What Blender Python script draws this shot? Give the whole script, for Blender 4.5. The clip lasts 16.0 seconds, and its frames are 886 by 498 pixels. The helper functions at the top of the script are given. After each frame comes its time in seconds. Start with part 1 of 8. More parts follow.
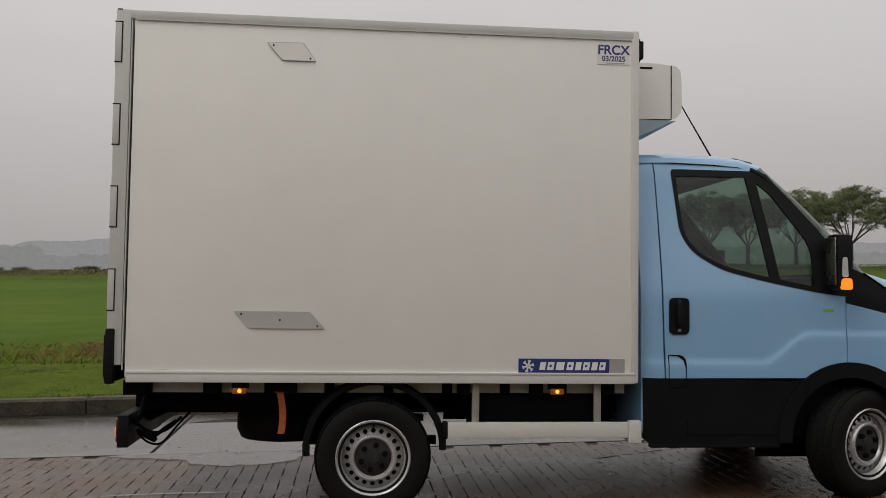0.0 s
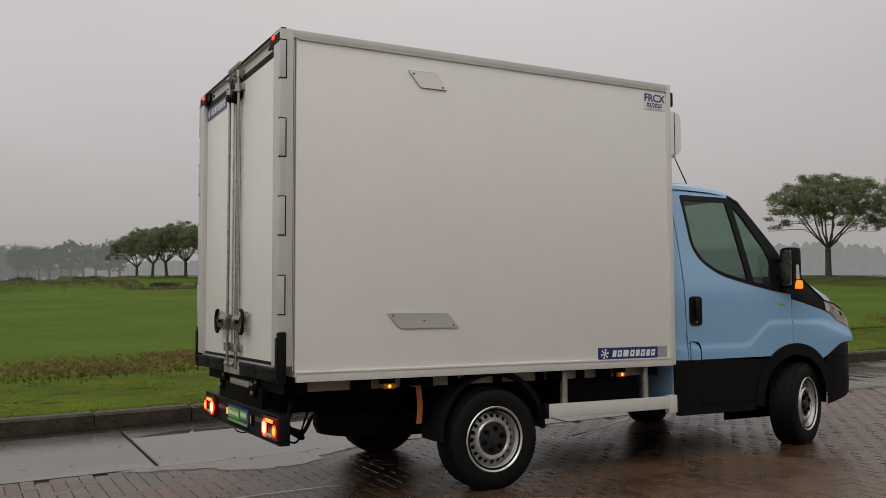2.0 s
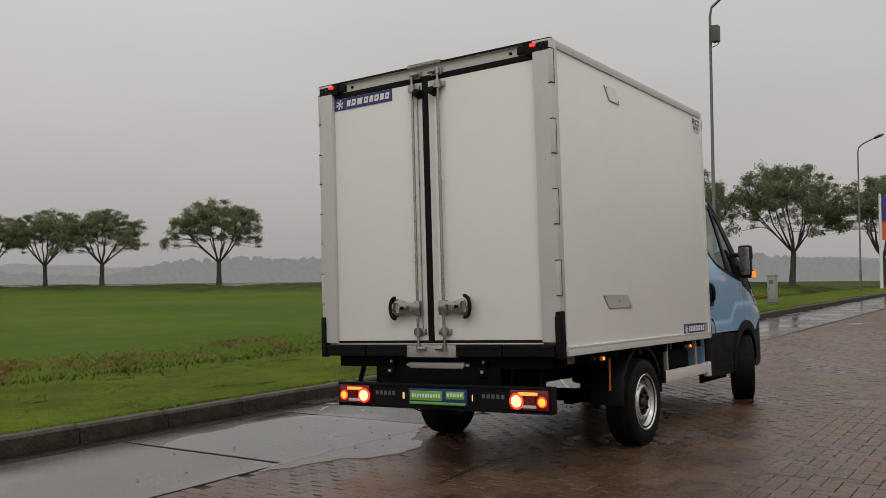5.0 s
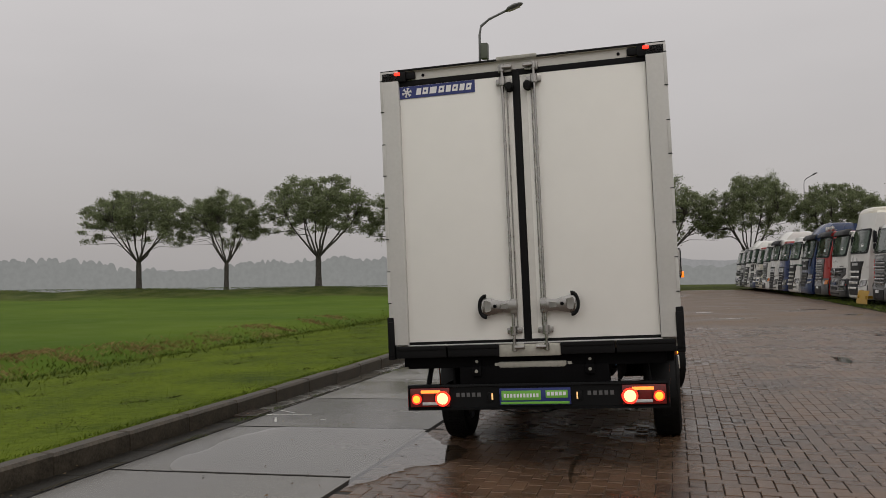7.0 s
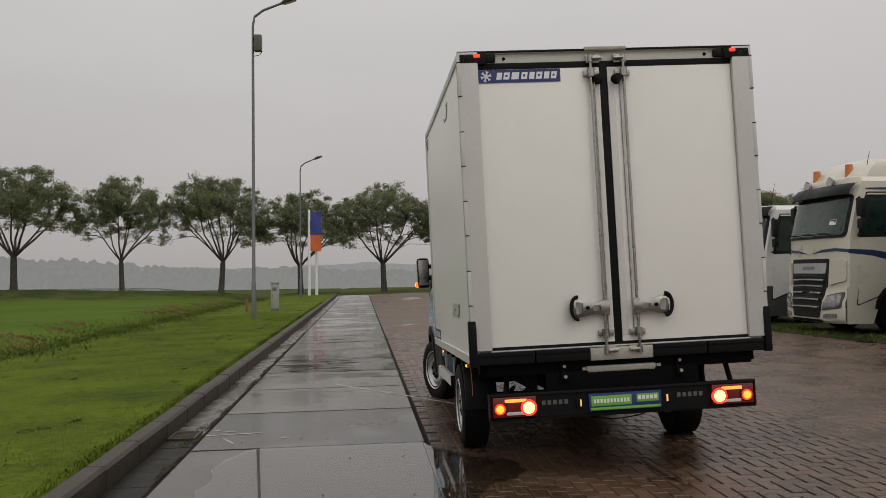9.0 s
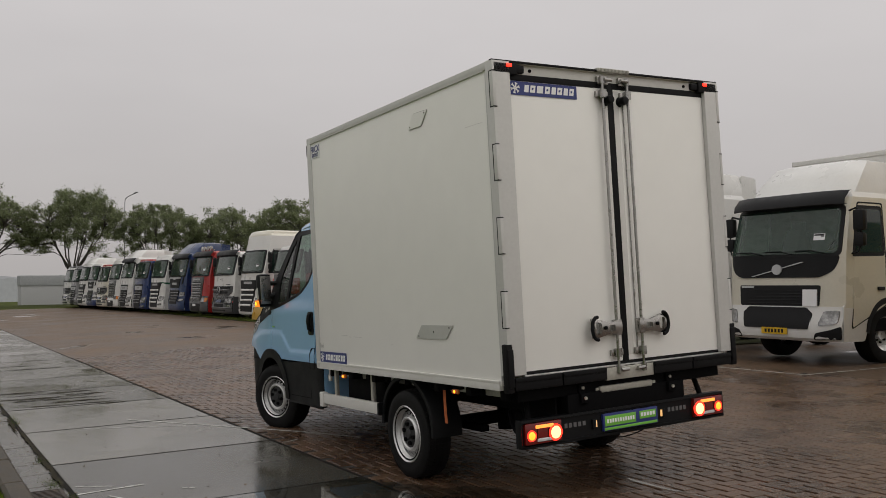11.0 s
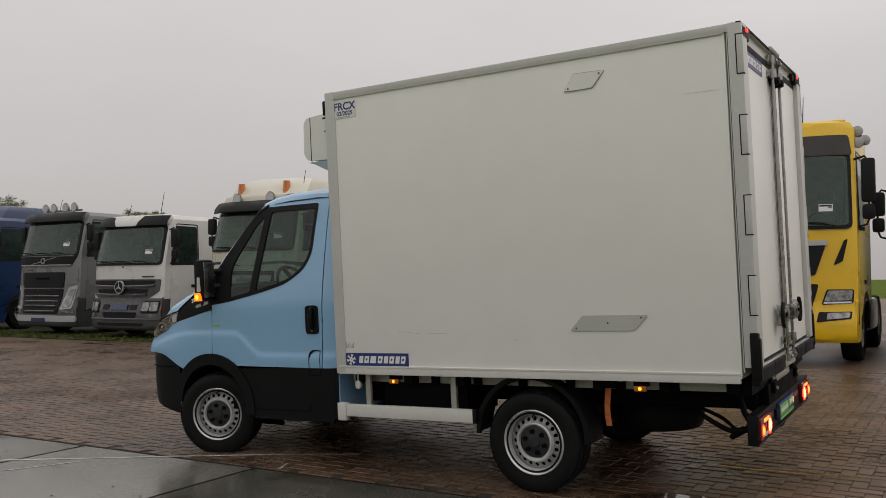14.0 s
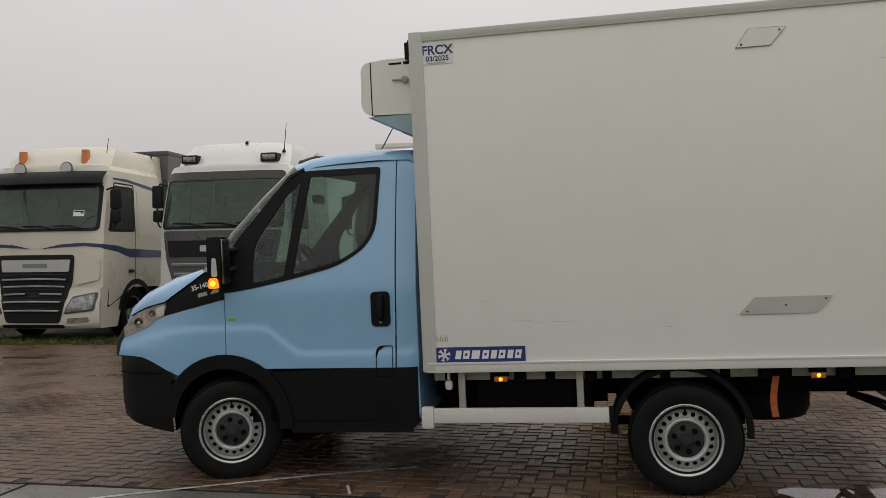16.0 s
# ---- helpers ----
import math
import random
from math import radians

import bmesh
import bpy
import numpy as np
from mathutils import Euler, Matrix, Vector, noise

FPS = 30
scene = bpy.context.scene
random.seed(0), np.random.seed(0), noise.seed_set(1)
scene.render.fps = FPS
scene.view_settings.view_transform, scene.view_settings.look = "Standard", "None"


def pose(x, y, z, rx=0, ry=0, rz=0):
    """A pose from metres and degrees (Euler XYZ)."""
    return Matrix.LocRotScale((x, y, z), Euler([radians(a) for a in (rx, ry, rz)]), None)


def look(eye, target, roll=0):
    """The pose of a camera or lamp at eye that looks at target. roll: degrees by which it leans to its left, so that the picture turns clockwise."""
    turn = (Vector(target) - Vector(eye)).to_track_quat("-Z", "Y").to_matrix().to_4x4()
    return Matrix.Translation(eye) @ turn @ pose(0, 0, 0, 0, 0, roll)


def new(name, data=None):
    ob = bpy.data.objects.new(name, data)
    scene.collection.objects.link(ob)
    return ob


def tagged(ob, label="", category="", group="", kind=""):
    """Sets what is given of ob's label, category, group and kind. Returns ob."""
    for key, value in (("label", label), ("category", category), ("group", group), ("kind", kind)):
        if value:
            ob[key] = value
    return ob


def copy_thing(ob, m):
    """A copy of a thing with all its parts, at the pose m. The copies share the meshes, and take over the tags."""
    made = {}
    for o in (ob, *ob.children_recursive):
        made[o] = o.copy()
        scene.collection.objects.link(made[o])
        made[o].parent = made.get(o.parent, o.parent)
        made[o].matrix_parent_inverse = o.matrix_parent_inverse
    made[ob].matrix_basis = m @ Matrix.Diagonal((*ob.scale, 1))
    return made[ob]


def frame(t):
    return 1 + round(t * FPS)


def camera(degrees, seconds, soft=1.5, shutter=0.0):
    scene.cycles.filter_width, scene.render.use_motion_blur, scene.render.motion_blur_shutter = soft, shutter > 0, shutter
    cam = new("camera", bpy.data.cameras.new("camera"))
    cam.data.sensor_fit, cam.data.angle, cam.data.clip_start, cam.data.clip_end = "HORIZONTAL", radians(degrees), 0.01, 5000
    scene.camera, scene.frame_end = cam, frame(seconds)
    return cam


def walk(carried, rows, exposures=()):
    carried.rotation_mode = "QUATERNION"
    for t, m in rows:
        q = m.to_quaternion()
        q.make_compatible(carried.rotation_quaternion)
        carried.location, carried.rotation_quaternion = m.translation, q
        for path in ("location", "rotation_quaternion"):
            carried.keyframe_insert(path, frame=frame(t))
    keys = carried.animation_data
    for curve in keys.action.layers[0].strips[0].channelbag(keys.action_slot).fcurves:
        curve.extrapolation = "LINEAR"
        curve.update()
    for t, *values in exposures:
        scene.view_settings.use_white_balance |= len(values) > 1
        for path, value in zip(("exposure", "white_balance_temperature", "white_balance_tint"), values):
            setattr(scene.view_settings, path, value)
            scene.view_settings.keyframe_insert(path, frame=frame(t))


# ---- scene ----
cam = camera(52.77, 16.0, soft=0.85)
ROWS = [
    (0, -0.096, -6.371, 1.562, 90.50, 0.60, -5.73),
    (0.5, -0.859, -6.383, 1.561, 90.75, 0.63, -12.21),
    (1, -1.623, -6.427, 1.563, 90.93, 0.62, -17.78),
    (1.5, -2.397, -6.367, 1.562, 91.04, 0.71, -23.14),
    (2, -3.205, -6.263, 1.559, 91.06, 0.66, -28.26),
    (2.5, -3.916, -6.039, 1.546, 91.07, 0.75, -33.32),
    (3, -4.625, -5.782, 1.531, 91.21, 0.75, -37.49),
    (3.5, -5.254, -5.409, 1.508, 91.15, 0.72, -40.58),
    (4, -5.923, -4.942, 1.493, 91.39, 0.68, -45.58),
    (4.5, -6.468, -4.393, 1.473, 91.38, 0.69, -50.35),
    (5, -6.927, -3.769, 1.456, 91.33, 0.74, -55.63),
    (5.5, -7.299, -3.096, 1.443, 91.28, 0.81, -61.06),
    (6, -7.591, -2.401, 1.432, 91.29, 0.85, -66.27),
    (6.5, -7.811, -1.709, 1.423, 91.38, 0.81, -70.95),
    (7, -7.959, -0.976, 1.420, 91.53, 0.72, -75.55),
    (7.5, -8.004, -0.178, 1.415, 91.57, 0.73, -80.77),
    (8, -7.983, 0.571, 1.411, 91.60, 0.64, -86.07),
    (8.5, -7.855, 1.228, 1.415, 91.57, 0.56, -90.67),
    (9, -7.639, 1.852, 1.425, 91.51, 0.53, -95.23),
    (9.5, -7.356, 2.541, 1.439, 91.50, 0.56, -100.81),
    (10, -7.024, 3.224, 1.453, 91.58, 0.59, -107.06),
    (10.5, -6.656, 3.881, 1.469, 91.79, 0.55, -114.04),
    (11, -6.294, 4.471, 1.489, 92.19, 0.36, -121.12),
    (11.5, -5.811, 5.033, 1.490, 92.33, 0.30, -127.56),
    (12, -5.288, 5.522, 1.474, 92.34, 0.16, -131.59),
    (12.5, -4.712, 5.927, 1.454, 92.15, 0.25, -135.02),
    (13, -4.096, 6.288, 1.436, 92.12, 0.18, -140.64),
    (13.5, -3.389, 6.557, 1.423, 92.14, 0.25, -146.01),
    (14, -2.632, 6.678, 1.408, 92.04, 0.26, -149.40),
    (14.5, -1.896, 6.737, 1.389, 91.73, 0.46, -152.27),
    (15, -1.150, 6.740, 1.381, 91.42, 0.69, -157.43),
    (15.5, -0.393, 6.738, 1.384, 91.31, 0.68, -163.93),
    (16, 0.359, 6.724, 1.387, 91.01, 0.59, -168.58),
]
walk(cam, [(t, pose(x, y, z, rx, ry, rz)) for t, x, y, z, rx, ry, rz in ROWS], exposures=[(0, 0.04), (4, 0.0), (6.5, 0.02), (8.2, 0.04), (10.5, 0.06), (13.5, 0.15), (15, 0.19), (16, 0.23)])

# ---- light: an even overcast sky with a very soft sun behind it ----
world = bpy.data.worlds.new("overcast")
scene.world = world
world.use_nodes = True
wn, wl = world.node_tree.nodes, world.node_tree.links
wn.clear()
w_out = wn.new("ShaderNodeOutputWorld")
w_bg = wn.new("ShaderNodeBackground")
w_sky = wn.new("ShaderNodeTexSky")
w_sky.sky_type, w_sky.sun_disc = "NISHITA", False
w_sky.sun_elevation, w_sky.sun_rotation = radians(42), radians(-120)
w_sky.dust_density = 6.0
w_dim = wn.new("ShaderNodeVectorMath")
w_dim.operation = "SCALE"
w_dim.inputs["Scale"].default_value = 0.1
w_co = wn.new("ShaderNodeTexCoord")
w_sep = wn.new("ShaderNodeSeparateXYZ")
w_ramp = wn.new("ShaderNodeValToRGB")
w_ramp.color_ramp.elements[0].position, w_ramp.color_ramp.elements[0].color = 0.0, (0.400, 0.378, 0.372, 1)
w_ramp.color_ramp.elements[1].position, w_ramp.color_ramp.elements[1].color = 1.0, (1.06, 1.03, 1.0, 1)
for at, col in ((0.08, (0.465, 0.440, 0.433, 1)), (0.28, (0.618, 0.588, 0.582, 1))):
    w_ramp.color_ramp.elements.new(at).color = col
w_noise = wn.new("ShaderNodeTexNoise")
w_noise.inputs["Scale"].default_value, w_noise.inputs["Detail"].default_value = 1.6, 5
w_map = wn.new("ShaderNodeMapping")
w_map.inputs["Scale"].default_value = (1, 1, 3.0)
w_rng = wn.new("ShaderNodeMapRange")
w_rng.inputs["From Min"].default_value, w_rng.inputs["From Max"].default_value = 0.3, 0.7
w_rng.inputs["To Min"].default_value, w_rng.inputs["To Max"].default_value = 0.94, 1.06
w_mul = wn.new("ShaderNodeVectorMath")
w_mul.operation = "SCALE"
w_mix = wn.new("ShaderNodeMix")
w_mix.data_type = "RGBA"
w_mix.inputs["Factor"].default_value = 0.93
wl.new(w_co.outputs["Generated"], w_sep.inputs[0])
wl.new(w_sep.outputs["Z"], w_ramp.inputs[0])
wl.new(w_co.outputs["Generated"], w_map.inputs[0])
wl.new(w_map.outputs[0], w_noise.inputs["Vector"])
wl.new(w_noise.outputs["Fac"], w_rng.inputs["Value"])
wl.new(w_ramp.outputs["Color"], w_mul.inputs[0])
wl.new(w_rng.outputs["Result"], w_mul.inputs["Scale"])
wl.new(w_sky.outputs[0], w_dim.inputs[0])
wl.new(w_dim.outputs[0], w_mix.inputs["A"])
wl.new(w_mul.outputs[0], w_mix.inputs["B"])
wl.new(w_mix.outputs["Result"], w_bg.inputs["Color"])
wl.new(w_bg.outputs[0], w_out.inputs["Surface"])
w_bg.inputs["Strength"].default_value = 1.0
sun = new("sun", bpy.data.lights.new("sun", "SUN"))
sun.data.energy, sun.data.angle, sun.data.color = 0.45, radians(30), (1.0, 0.97, 0.93)
sun.matrix_world = look((-5, -3.5, 9), (0, 0, 0))


# ---- materials ----
def mat(name, col, rough=0.5, metal=0.0, var=0.12, scale=3.0, fine=40.0, bump=0.0, bump_scale=60.0, coat=0.0, spec=0.5, col2=None, rvar=0.1, rand=0.0, emit=None, power=0.0):
    """A surface with variation at two scales, in metres of the object's own space."""
    m = bpy.data.materials.new(name)
    m.use_nodes = True
    n, l = m.node_tree.nodes, m.node_tree.links
    b = n["Principled BSDF"]
    b.inputs["Metallic"].default_value = metal
    b.inputs["Specular IOR Level"].default_value = spec
    b.inputs["Coat Weight"].default_value = coat
    b.inputs["Coat Roughness"].default_value = 0.06
    co = n.new("ShaderNodeTexCoord")
    big = n.new("ShaderNodeTexNoise")
    big.inputs["Scale"].default_value, big.inputs["Detail"].default_value = scale, 5
    small = n.new("ShaderNodeTexNoise")
    small.inputs["Scale"].default_value, small.inputs["Detail"].default_value = fine, 3
    for t in (big, small):
        l.new(co.outputs["Object"], t.inputs["Vector"])
    add = n.new("ShaderNodeMath")
    add.operation = "MULTIPLY_ADD"
    add.inputs[1].default_value, add.inputs[2].default_value = 0.35, 0.0
    l.new(small.outputs["Fac"], add.inputs[0])
    mad = n.new("ShaderNodeMath")
    mad.operation = "MULTIPLY_ADD"
    mad.inputs[1].default_value = 0.65
    l.new(big.outputs["Fac"], mad.inputs[0])
    l.new(add.outputs[0], mad.inputs[2])
    fac = mad.outputs[0]
    if rand:
        oi = n.new("ShaderNodeObjectInfo")
        ge = n.new("ShaderNodeNewGeometry")
        s = n.new("ShaderNodeMath")
        s.operation = "ADD"
        l.new(oi.outputs["Random"], s.inputs[0])
        l.new(ge.outputs["Random Per Island"], s.inputs[1])
        fr = n.new("ShaderNodeMath")
        fr.operation = "FRACT"
        l.new(s.outputs[0], fr.inputs[0])
        mm = n.new("ShaderNodeMath")
        mm.operation = "MULTIPLY_ADD"
        mm.inputs[1].default_value = rand
        l.new(fr.outputs[0], mm.inputs[0])
        sub = n.new("ShaderNodeMath")
        sub.operation = "SUBTRACT"
        l.new(fac, sub.inputs[0])
        sub.inputs[1].default_value = rand / 2
        l.new(sub.outputs[0], mm.inputs[2])
        fac = mm.outputs[0]
    ramp = n.new("ShaderNodeValToRGB")
    a = tuple(max(0, c * (1 - var)) for c in col)
    z = col2 if col2 else tuple(min(1, c * (1 + var)) for c in col)
    ramp.color_ramp.elements[0].position, ramp.color_ramp.elements[0].color = 0.32, (*a, 1)
    ramp.color_ramp.elements[1].position, ramp.color_ramp.elements[1].color = 0.68, (*z, 1)
    l.new(fac, ramp.inputs[0])
    l.new(ramp.outputs[0], b.inputs["Base Color"])
    rr = n.new("ShaderNodeMapRange")
    rr.inputs["To Min"].default_value, rr.inputs["To Max"].default_value = max(0.02, rough - rvar), min(1, rough + rvar)
    rr.inputs["From Min"].default_value, rr.inputs["From Max"].default_value = 0.3, 0.7
    l.new(big.outputs["Fac"], rr.inputs["Value"])
    l.new(rr.outputs[0], b.inputs["Roughness"])
    if bump:
        tex = n.new("ShaderNodeTexNoise")
        tex.inputs["Scale"].default_value, tex.inputs["Detail"].default_value = bump_scale, 4
        l.new(co.outputs["Object"], tex.inputs["Vector"])
        bp = n.new("ShaderNodeBump")
        bp.inputs["Strength"].default_value, bp.inputs["Distance"].default_value = bump, 0.01
        l.new(tex.outputs["Fac"], bp.inputs["Height"])
        l.new(bp.outputs[0], b.inputs["Normal"])
    if emit:
        b.inputs["Emission Color"].default_value = (*emit, 1)
        b.inputs["Emission Strength"].default_value = power
    return m


def glass(name, tint=(0.55, 0.68, 0.62), rough=0.02, body=0.25, film=(0.20, 0.26, 0.225), least=0.02):
    """A thin tinted pane: it lets light through by its tint and mirrors by Fresnel."""
    m = bpy.data.materials.new(name)
    m.use_nodes = True
    n, l = m.node_tree.nodes, m.node_tree.links
    n.clear()
    out = n.new("ShaderNodeOutputMaterial")
    tr = n.new("ShaderNodeBsdfTransparent")
    tr.inputs[0].default_value = (*tint, 1)
    gl = n.new("ShaderNodeBsdfGlossy")
    gl.inputs["Roughness"].default_value = rough
    df = n.new("ShaderNodeBsdfDiffuse")
    df.inputs[0].default_value = (*film, 1)
    drops = n.new("ShaderNodeTexNoise")
    drops.inputs["Scale"].default_value, drops.inputs["Detail"].default_value = 7, 8
    rg = n.new("ShaderNodeMapRange")
    rg.inputs["From Min"].default_value, rg.inputs["From Max"].default_value = 0.45, 0.75
    rg.inputs["To Min"].default_value, rg.inputs["To Max"].default_value = least, body
    l.new(drops.outputs["Fac"], rg.inputs["Value"])
    m1 = n.new("ShaderNodeMixShader")
    l.new(rg.outputs[0], m1.inputs[0])
    l.new(tr.outputs[0], m1.inputs[1])
    l.new(df.outputs[0], m1.inputs[2])
    lw = n.new("ShaderNodeLayerWeight")
    pw = n.new("ShaderNodeMath")
    pw.operation = "POWER"
    pw.inputs[1].default_value = 4.0
    l.new(lw.outputs["Facing"], pw.inputs[0])
    fr = n.new("ShaderNodeMath")
    fr.operation = "MULTIPLY_ADD"
    fr.inputs[1].default_value, fr.inputs[2].default_value = 0.85, 0.05
    l.new(pw.outputs[0], fr.inputs[0])
    m2 = n.new("ShaderNodeMixShader")
    l.new(fr.outputs[0], m2.inputs[0])
    l.new(m1.outputs[0], m2.inputs[1])
    l.new(gl.outputs[0], m2.inputs[2])
    l.new(m2.outputs[0], out.inputs["Surface"])
    return m


BOX_WHITE = mat("box_panel_white", (0.835, 0.826, 0.782), 0.38, var=0.03, scale=0.7, fine=5, bump=0.03, bump_scale=300, rvar=0.06)
ALU_WHITE = mat("painted_aluminium", (0.66, 0.65, 0.61), 0.35, var=0.06, scale=2, fine=30)
ALU_POST = mat("dull_post_paint", (0.56, 0.555, 0.53), 0.40, var=0.06, scale=2, fine=40)
ALU = mat("brushed_aluminium", (0.62, 0.62, 0.60), 0.38, metal=0.85, var=0.12, scale=4, fine=60)
CHROME = mat("zinc_steel", (0.36, 0.352, 0.335), 0.27, metal=1.0, var=0.15, scale=8, fine=50)
GALV = mat("galvanised_steel", (0.42, 0.41, 0.36), 0.5, metal=0.5, var=0.2, scale=5, fine=40)
PLATE_GREY = mat("grey_cover_plate", (0.56, 0.56, 0.53), 0.4, metal=0.3, var=0.05)
RUBBER = mat("black_rubber", (0.0045, 0.0045, 0.005), 0.6, spec=0.18, var=0.25, scale=6, bump=0.1, bump_scale=80)
TYRE = mat("tyre_rubber", (0.0075, 0.0075, 0.0075), 0.65, spec=0.15, var=0.3, scale=5, bump=0.15, bump_scale=70)
PLASTIC = mat("black_plastic", (0.0055, 0.0060, 0.0066), 0.5, spec=0.16, var=0.2, scale=3, fine=60, bump=0.06, bump_scale=220)
CHASSIS = mat("chassis_black", (0.004, 0.004, 0.0045), 0.65, spec=0.06, var=0.35, scale=4, fine=30)
BLUE = mat("cab_blue_paint", (0.255, 0.455, 0.68), 0.22, var=0.025, scale=1.2, fine=8, coat=0.6, rvar=0.04)
STICKER_BLUE = mat("sticker_navy", (0.022, 0.035, 0.17), 0.35, var=0.08)
STICKER_WHITE = mat("sticker_white", (0.80, 0.80, 0.80), 0.4, var=0.03)
INK = mat("ink_navy", (0.03, 0.035, 0.16), 0.45, var=0.08)
SCRATCH = mat("scratched_panel", (0.60, 0.59, 0.56), 0.6, var=0.1)
INK_GREY = mat("faded_grey_ink", (0.36, 0.35, 0.33), 0.5, var=0.1)
RIM = mat("silver_rim", (0.62, 0.62, 0.61), 0.34, metal=0.6, var=0.12, scale=6, fine=60)
RIM_DISC = mat("dusty_rim_disc", (0.36, 0.36, 0.355), 0.45, metal=0.4, var=0.25, scale=8, fine=60)
HUB = mat("hub_cap_grey", (0.020, 0.021, 0.022), 0.45, var=0.3, scale=12)
FRIDGE_BLUE = mat("fridge_tray_blue", (0.33, 0.44, 0.50), 0.5, var=0.08)
STRAP = mat("orange_strap", (0.42, 0.11, 0.03), 0.8, var=0.25, scale=20, bump=0.2, bump_scale=300)
SEAT = mat("seat_fabric", (0.045, 0.05, 0.055), 0.9, var=0.2, scale=8, bump=0.2, bump_scale=300)
GLASS = glass("cab_glass", (0.42, 0.55, 0.48), body=0.20, film=(0.12, 0.165, 0.14))
LENS_RED = mat("red_lens", (0.45, 0.015, 0.012), 0.15, coat=0.5, var=0.1)
LENS_DEEP = mat("deep_red_lens", (0.15, 0.006, 0.005), 0.15, coat=0.5, var=0.15, scale=30)
LENS_WHITE = mat("clear_lens", (0.55, 0.55, 0.55), 0.12, coat=0.5, var=0.15, scale=30)
LENS_AMBER = mat("amber_lens", (0.55, 0.16, 0.02), 0.2, coat=0.4, var=0.1)
RED_LIT = mat("red_lamp_lit", (0.6, 0.02, 0.01), 0.3, emit=(1.0, 0.025, 0.012), power=2.6)
BRAKE_LIT = mat("tail_lamp_lit", (0.7, 0.1, 0.02), 0.3, emit=(1.0, 0.17, 0.055), power=10.0)
TURN_LIT = mat("rear_turn_lamp_lit", (0.7, 0.2, 0.02), 0.3, emit=(1.0, 0.14, 0.010), power=4.6)
STRIP_LIT = mat("rear_strip_lit", (0.6, 0.2, 0.04), 0.3, emit=(1.0, 0.20, 0.03), power=2.2, var=0.4, scale=40)
AMBER_LIT = mat("amber_lamp_lit", (0.7, 0.3, 0.02), 0.3, emit=(1.0, 0.20, 0.010), power=4.0)
REPEATER_LIT = mat("indicator_lens_lit", (0.6, 0.22, 0.03), 0.2, emit=(1.0, 0.20, 0.010), power=1.1, var=0.3, scale=60)
PLATE_LIT = mat("plate_lamp_lit", (0.7, 0.5, 0.3), 0.3, emit=(1.0, 0.52, 0.16), power=0.7)
SHOP_GREEN = mat("plate_green", (0.17, 0.46, 0.06), 0.4, var=0.08)
BOWL = mat("dark_lamp_bowl", (0.075, 0.062, 0.050), 0.12, metal=0.6, coat=0.8, var=0.4, scale=30)
HEAD = mat("headlight_glass", (0.24, 0.20, 0.155), 0.08, metal=0.75, coat=0.8, var=0.7, scale=11, fine=40)


# ---- small builders ----
def part(name, bm, material, parent, label="", smooth=35):
    me = bpy.data.meshes.new(name)
    bmesh.ops.recalc_face_normals(bm, faces=bm.faces)
    bm.to_mesh(me)
    bm.free()
    me.materials.append(material)
    if smooth:
        me.shade_smooth()
        me.set_sharp_from_angle(angle=radians(smooth))
    ob = new(name, me)
    ob.parent = parent
    if label:
        ob["label"] = label
    return ob


def thing(name, m, label, category, group=""):
    ob = new(name)
    ob.empty_display_size = 0.2
    ob.matrix_basis = m
    return tagged(ob, label, category, group)


def bx(bm, x0, x1, y0, y1, z0, z1, bevel=0.0, m=None):
    vs = [bm.verts.new((x, y, z)) for z in (z0, z1) for y in (y0, y1) for x in (x0, x1)]
    fs = [bm.faces.new([vs[i] for i in q]) for q in ((0, 2, 3, 1), (4, 5, 7, 6), (0, 1, 5, 4), (2, 6, 7, 3), (0, 4, 6, 2), (1, 3, 7, 5))]
    if bevel:
        es = list({e for f in fs for e in f.edges})
        r = bmesh.ops.bevel(bm, geom=es, offset=bevel, segments=2, affect="EDGES", profile=0.6)
        vs = list({v for f in r["faces"] for v in f.verts} | {v for v in vs if v.is_valid})
    if m:
        bmesh.ops.transform(bm, matrix=m, verts=[v for v in vs if v.is_valid])
    return bm


def box(x0, x1, y0, y1, z0, z1, bevel=0.0, m=None):
    return bx(bmesh.new(), x0, x1, y0, y1, z0, z1, bevel, m)


def tube(bm, pts, radii, seg=10, cap=True):
    """A tube of changing radius along a line of points."""
    pts = [Vector(p) for p in pts]
    if not hasattr(radii, "__len__"):
        radii = [radii] * len(pts)
    rings, prev = [], None
    for i, p in enumerate(pts):
        d = (pts[min(i + 1, len(pts) - 1)] - pts[max(i - 1, 0)]).normalized()
        side = prev - d * prev.dot(d) if prev else d.orthogonal()
        side.normalize()
        prev = side
        up = d.cross(side)
        rings.append([bm.verts.new(p + radii[i] * (math.cos(a) * side + math.sin(a) * up)) for a in (2 * math.pi * k / seg for k in range(seg))])
    for a, b in zip(rings, rings[1:]):
        for k in range(seg):
            bm.faces.new((a[k], a[(k + 1) % seg], b[(k + 1) % seg], b[k]))
    if cap:
        bm.faces.new(rings[0][::-1])
        bm.faces.new(rings[-1])
    return bm


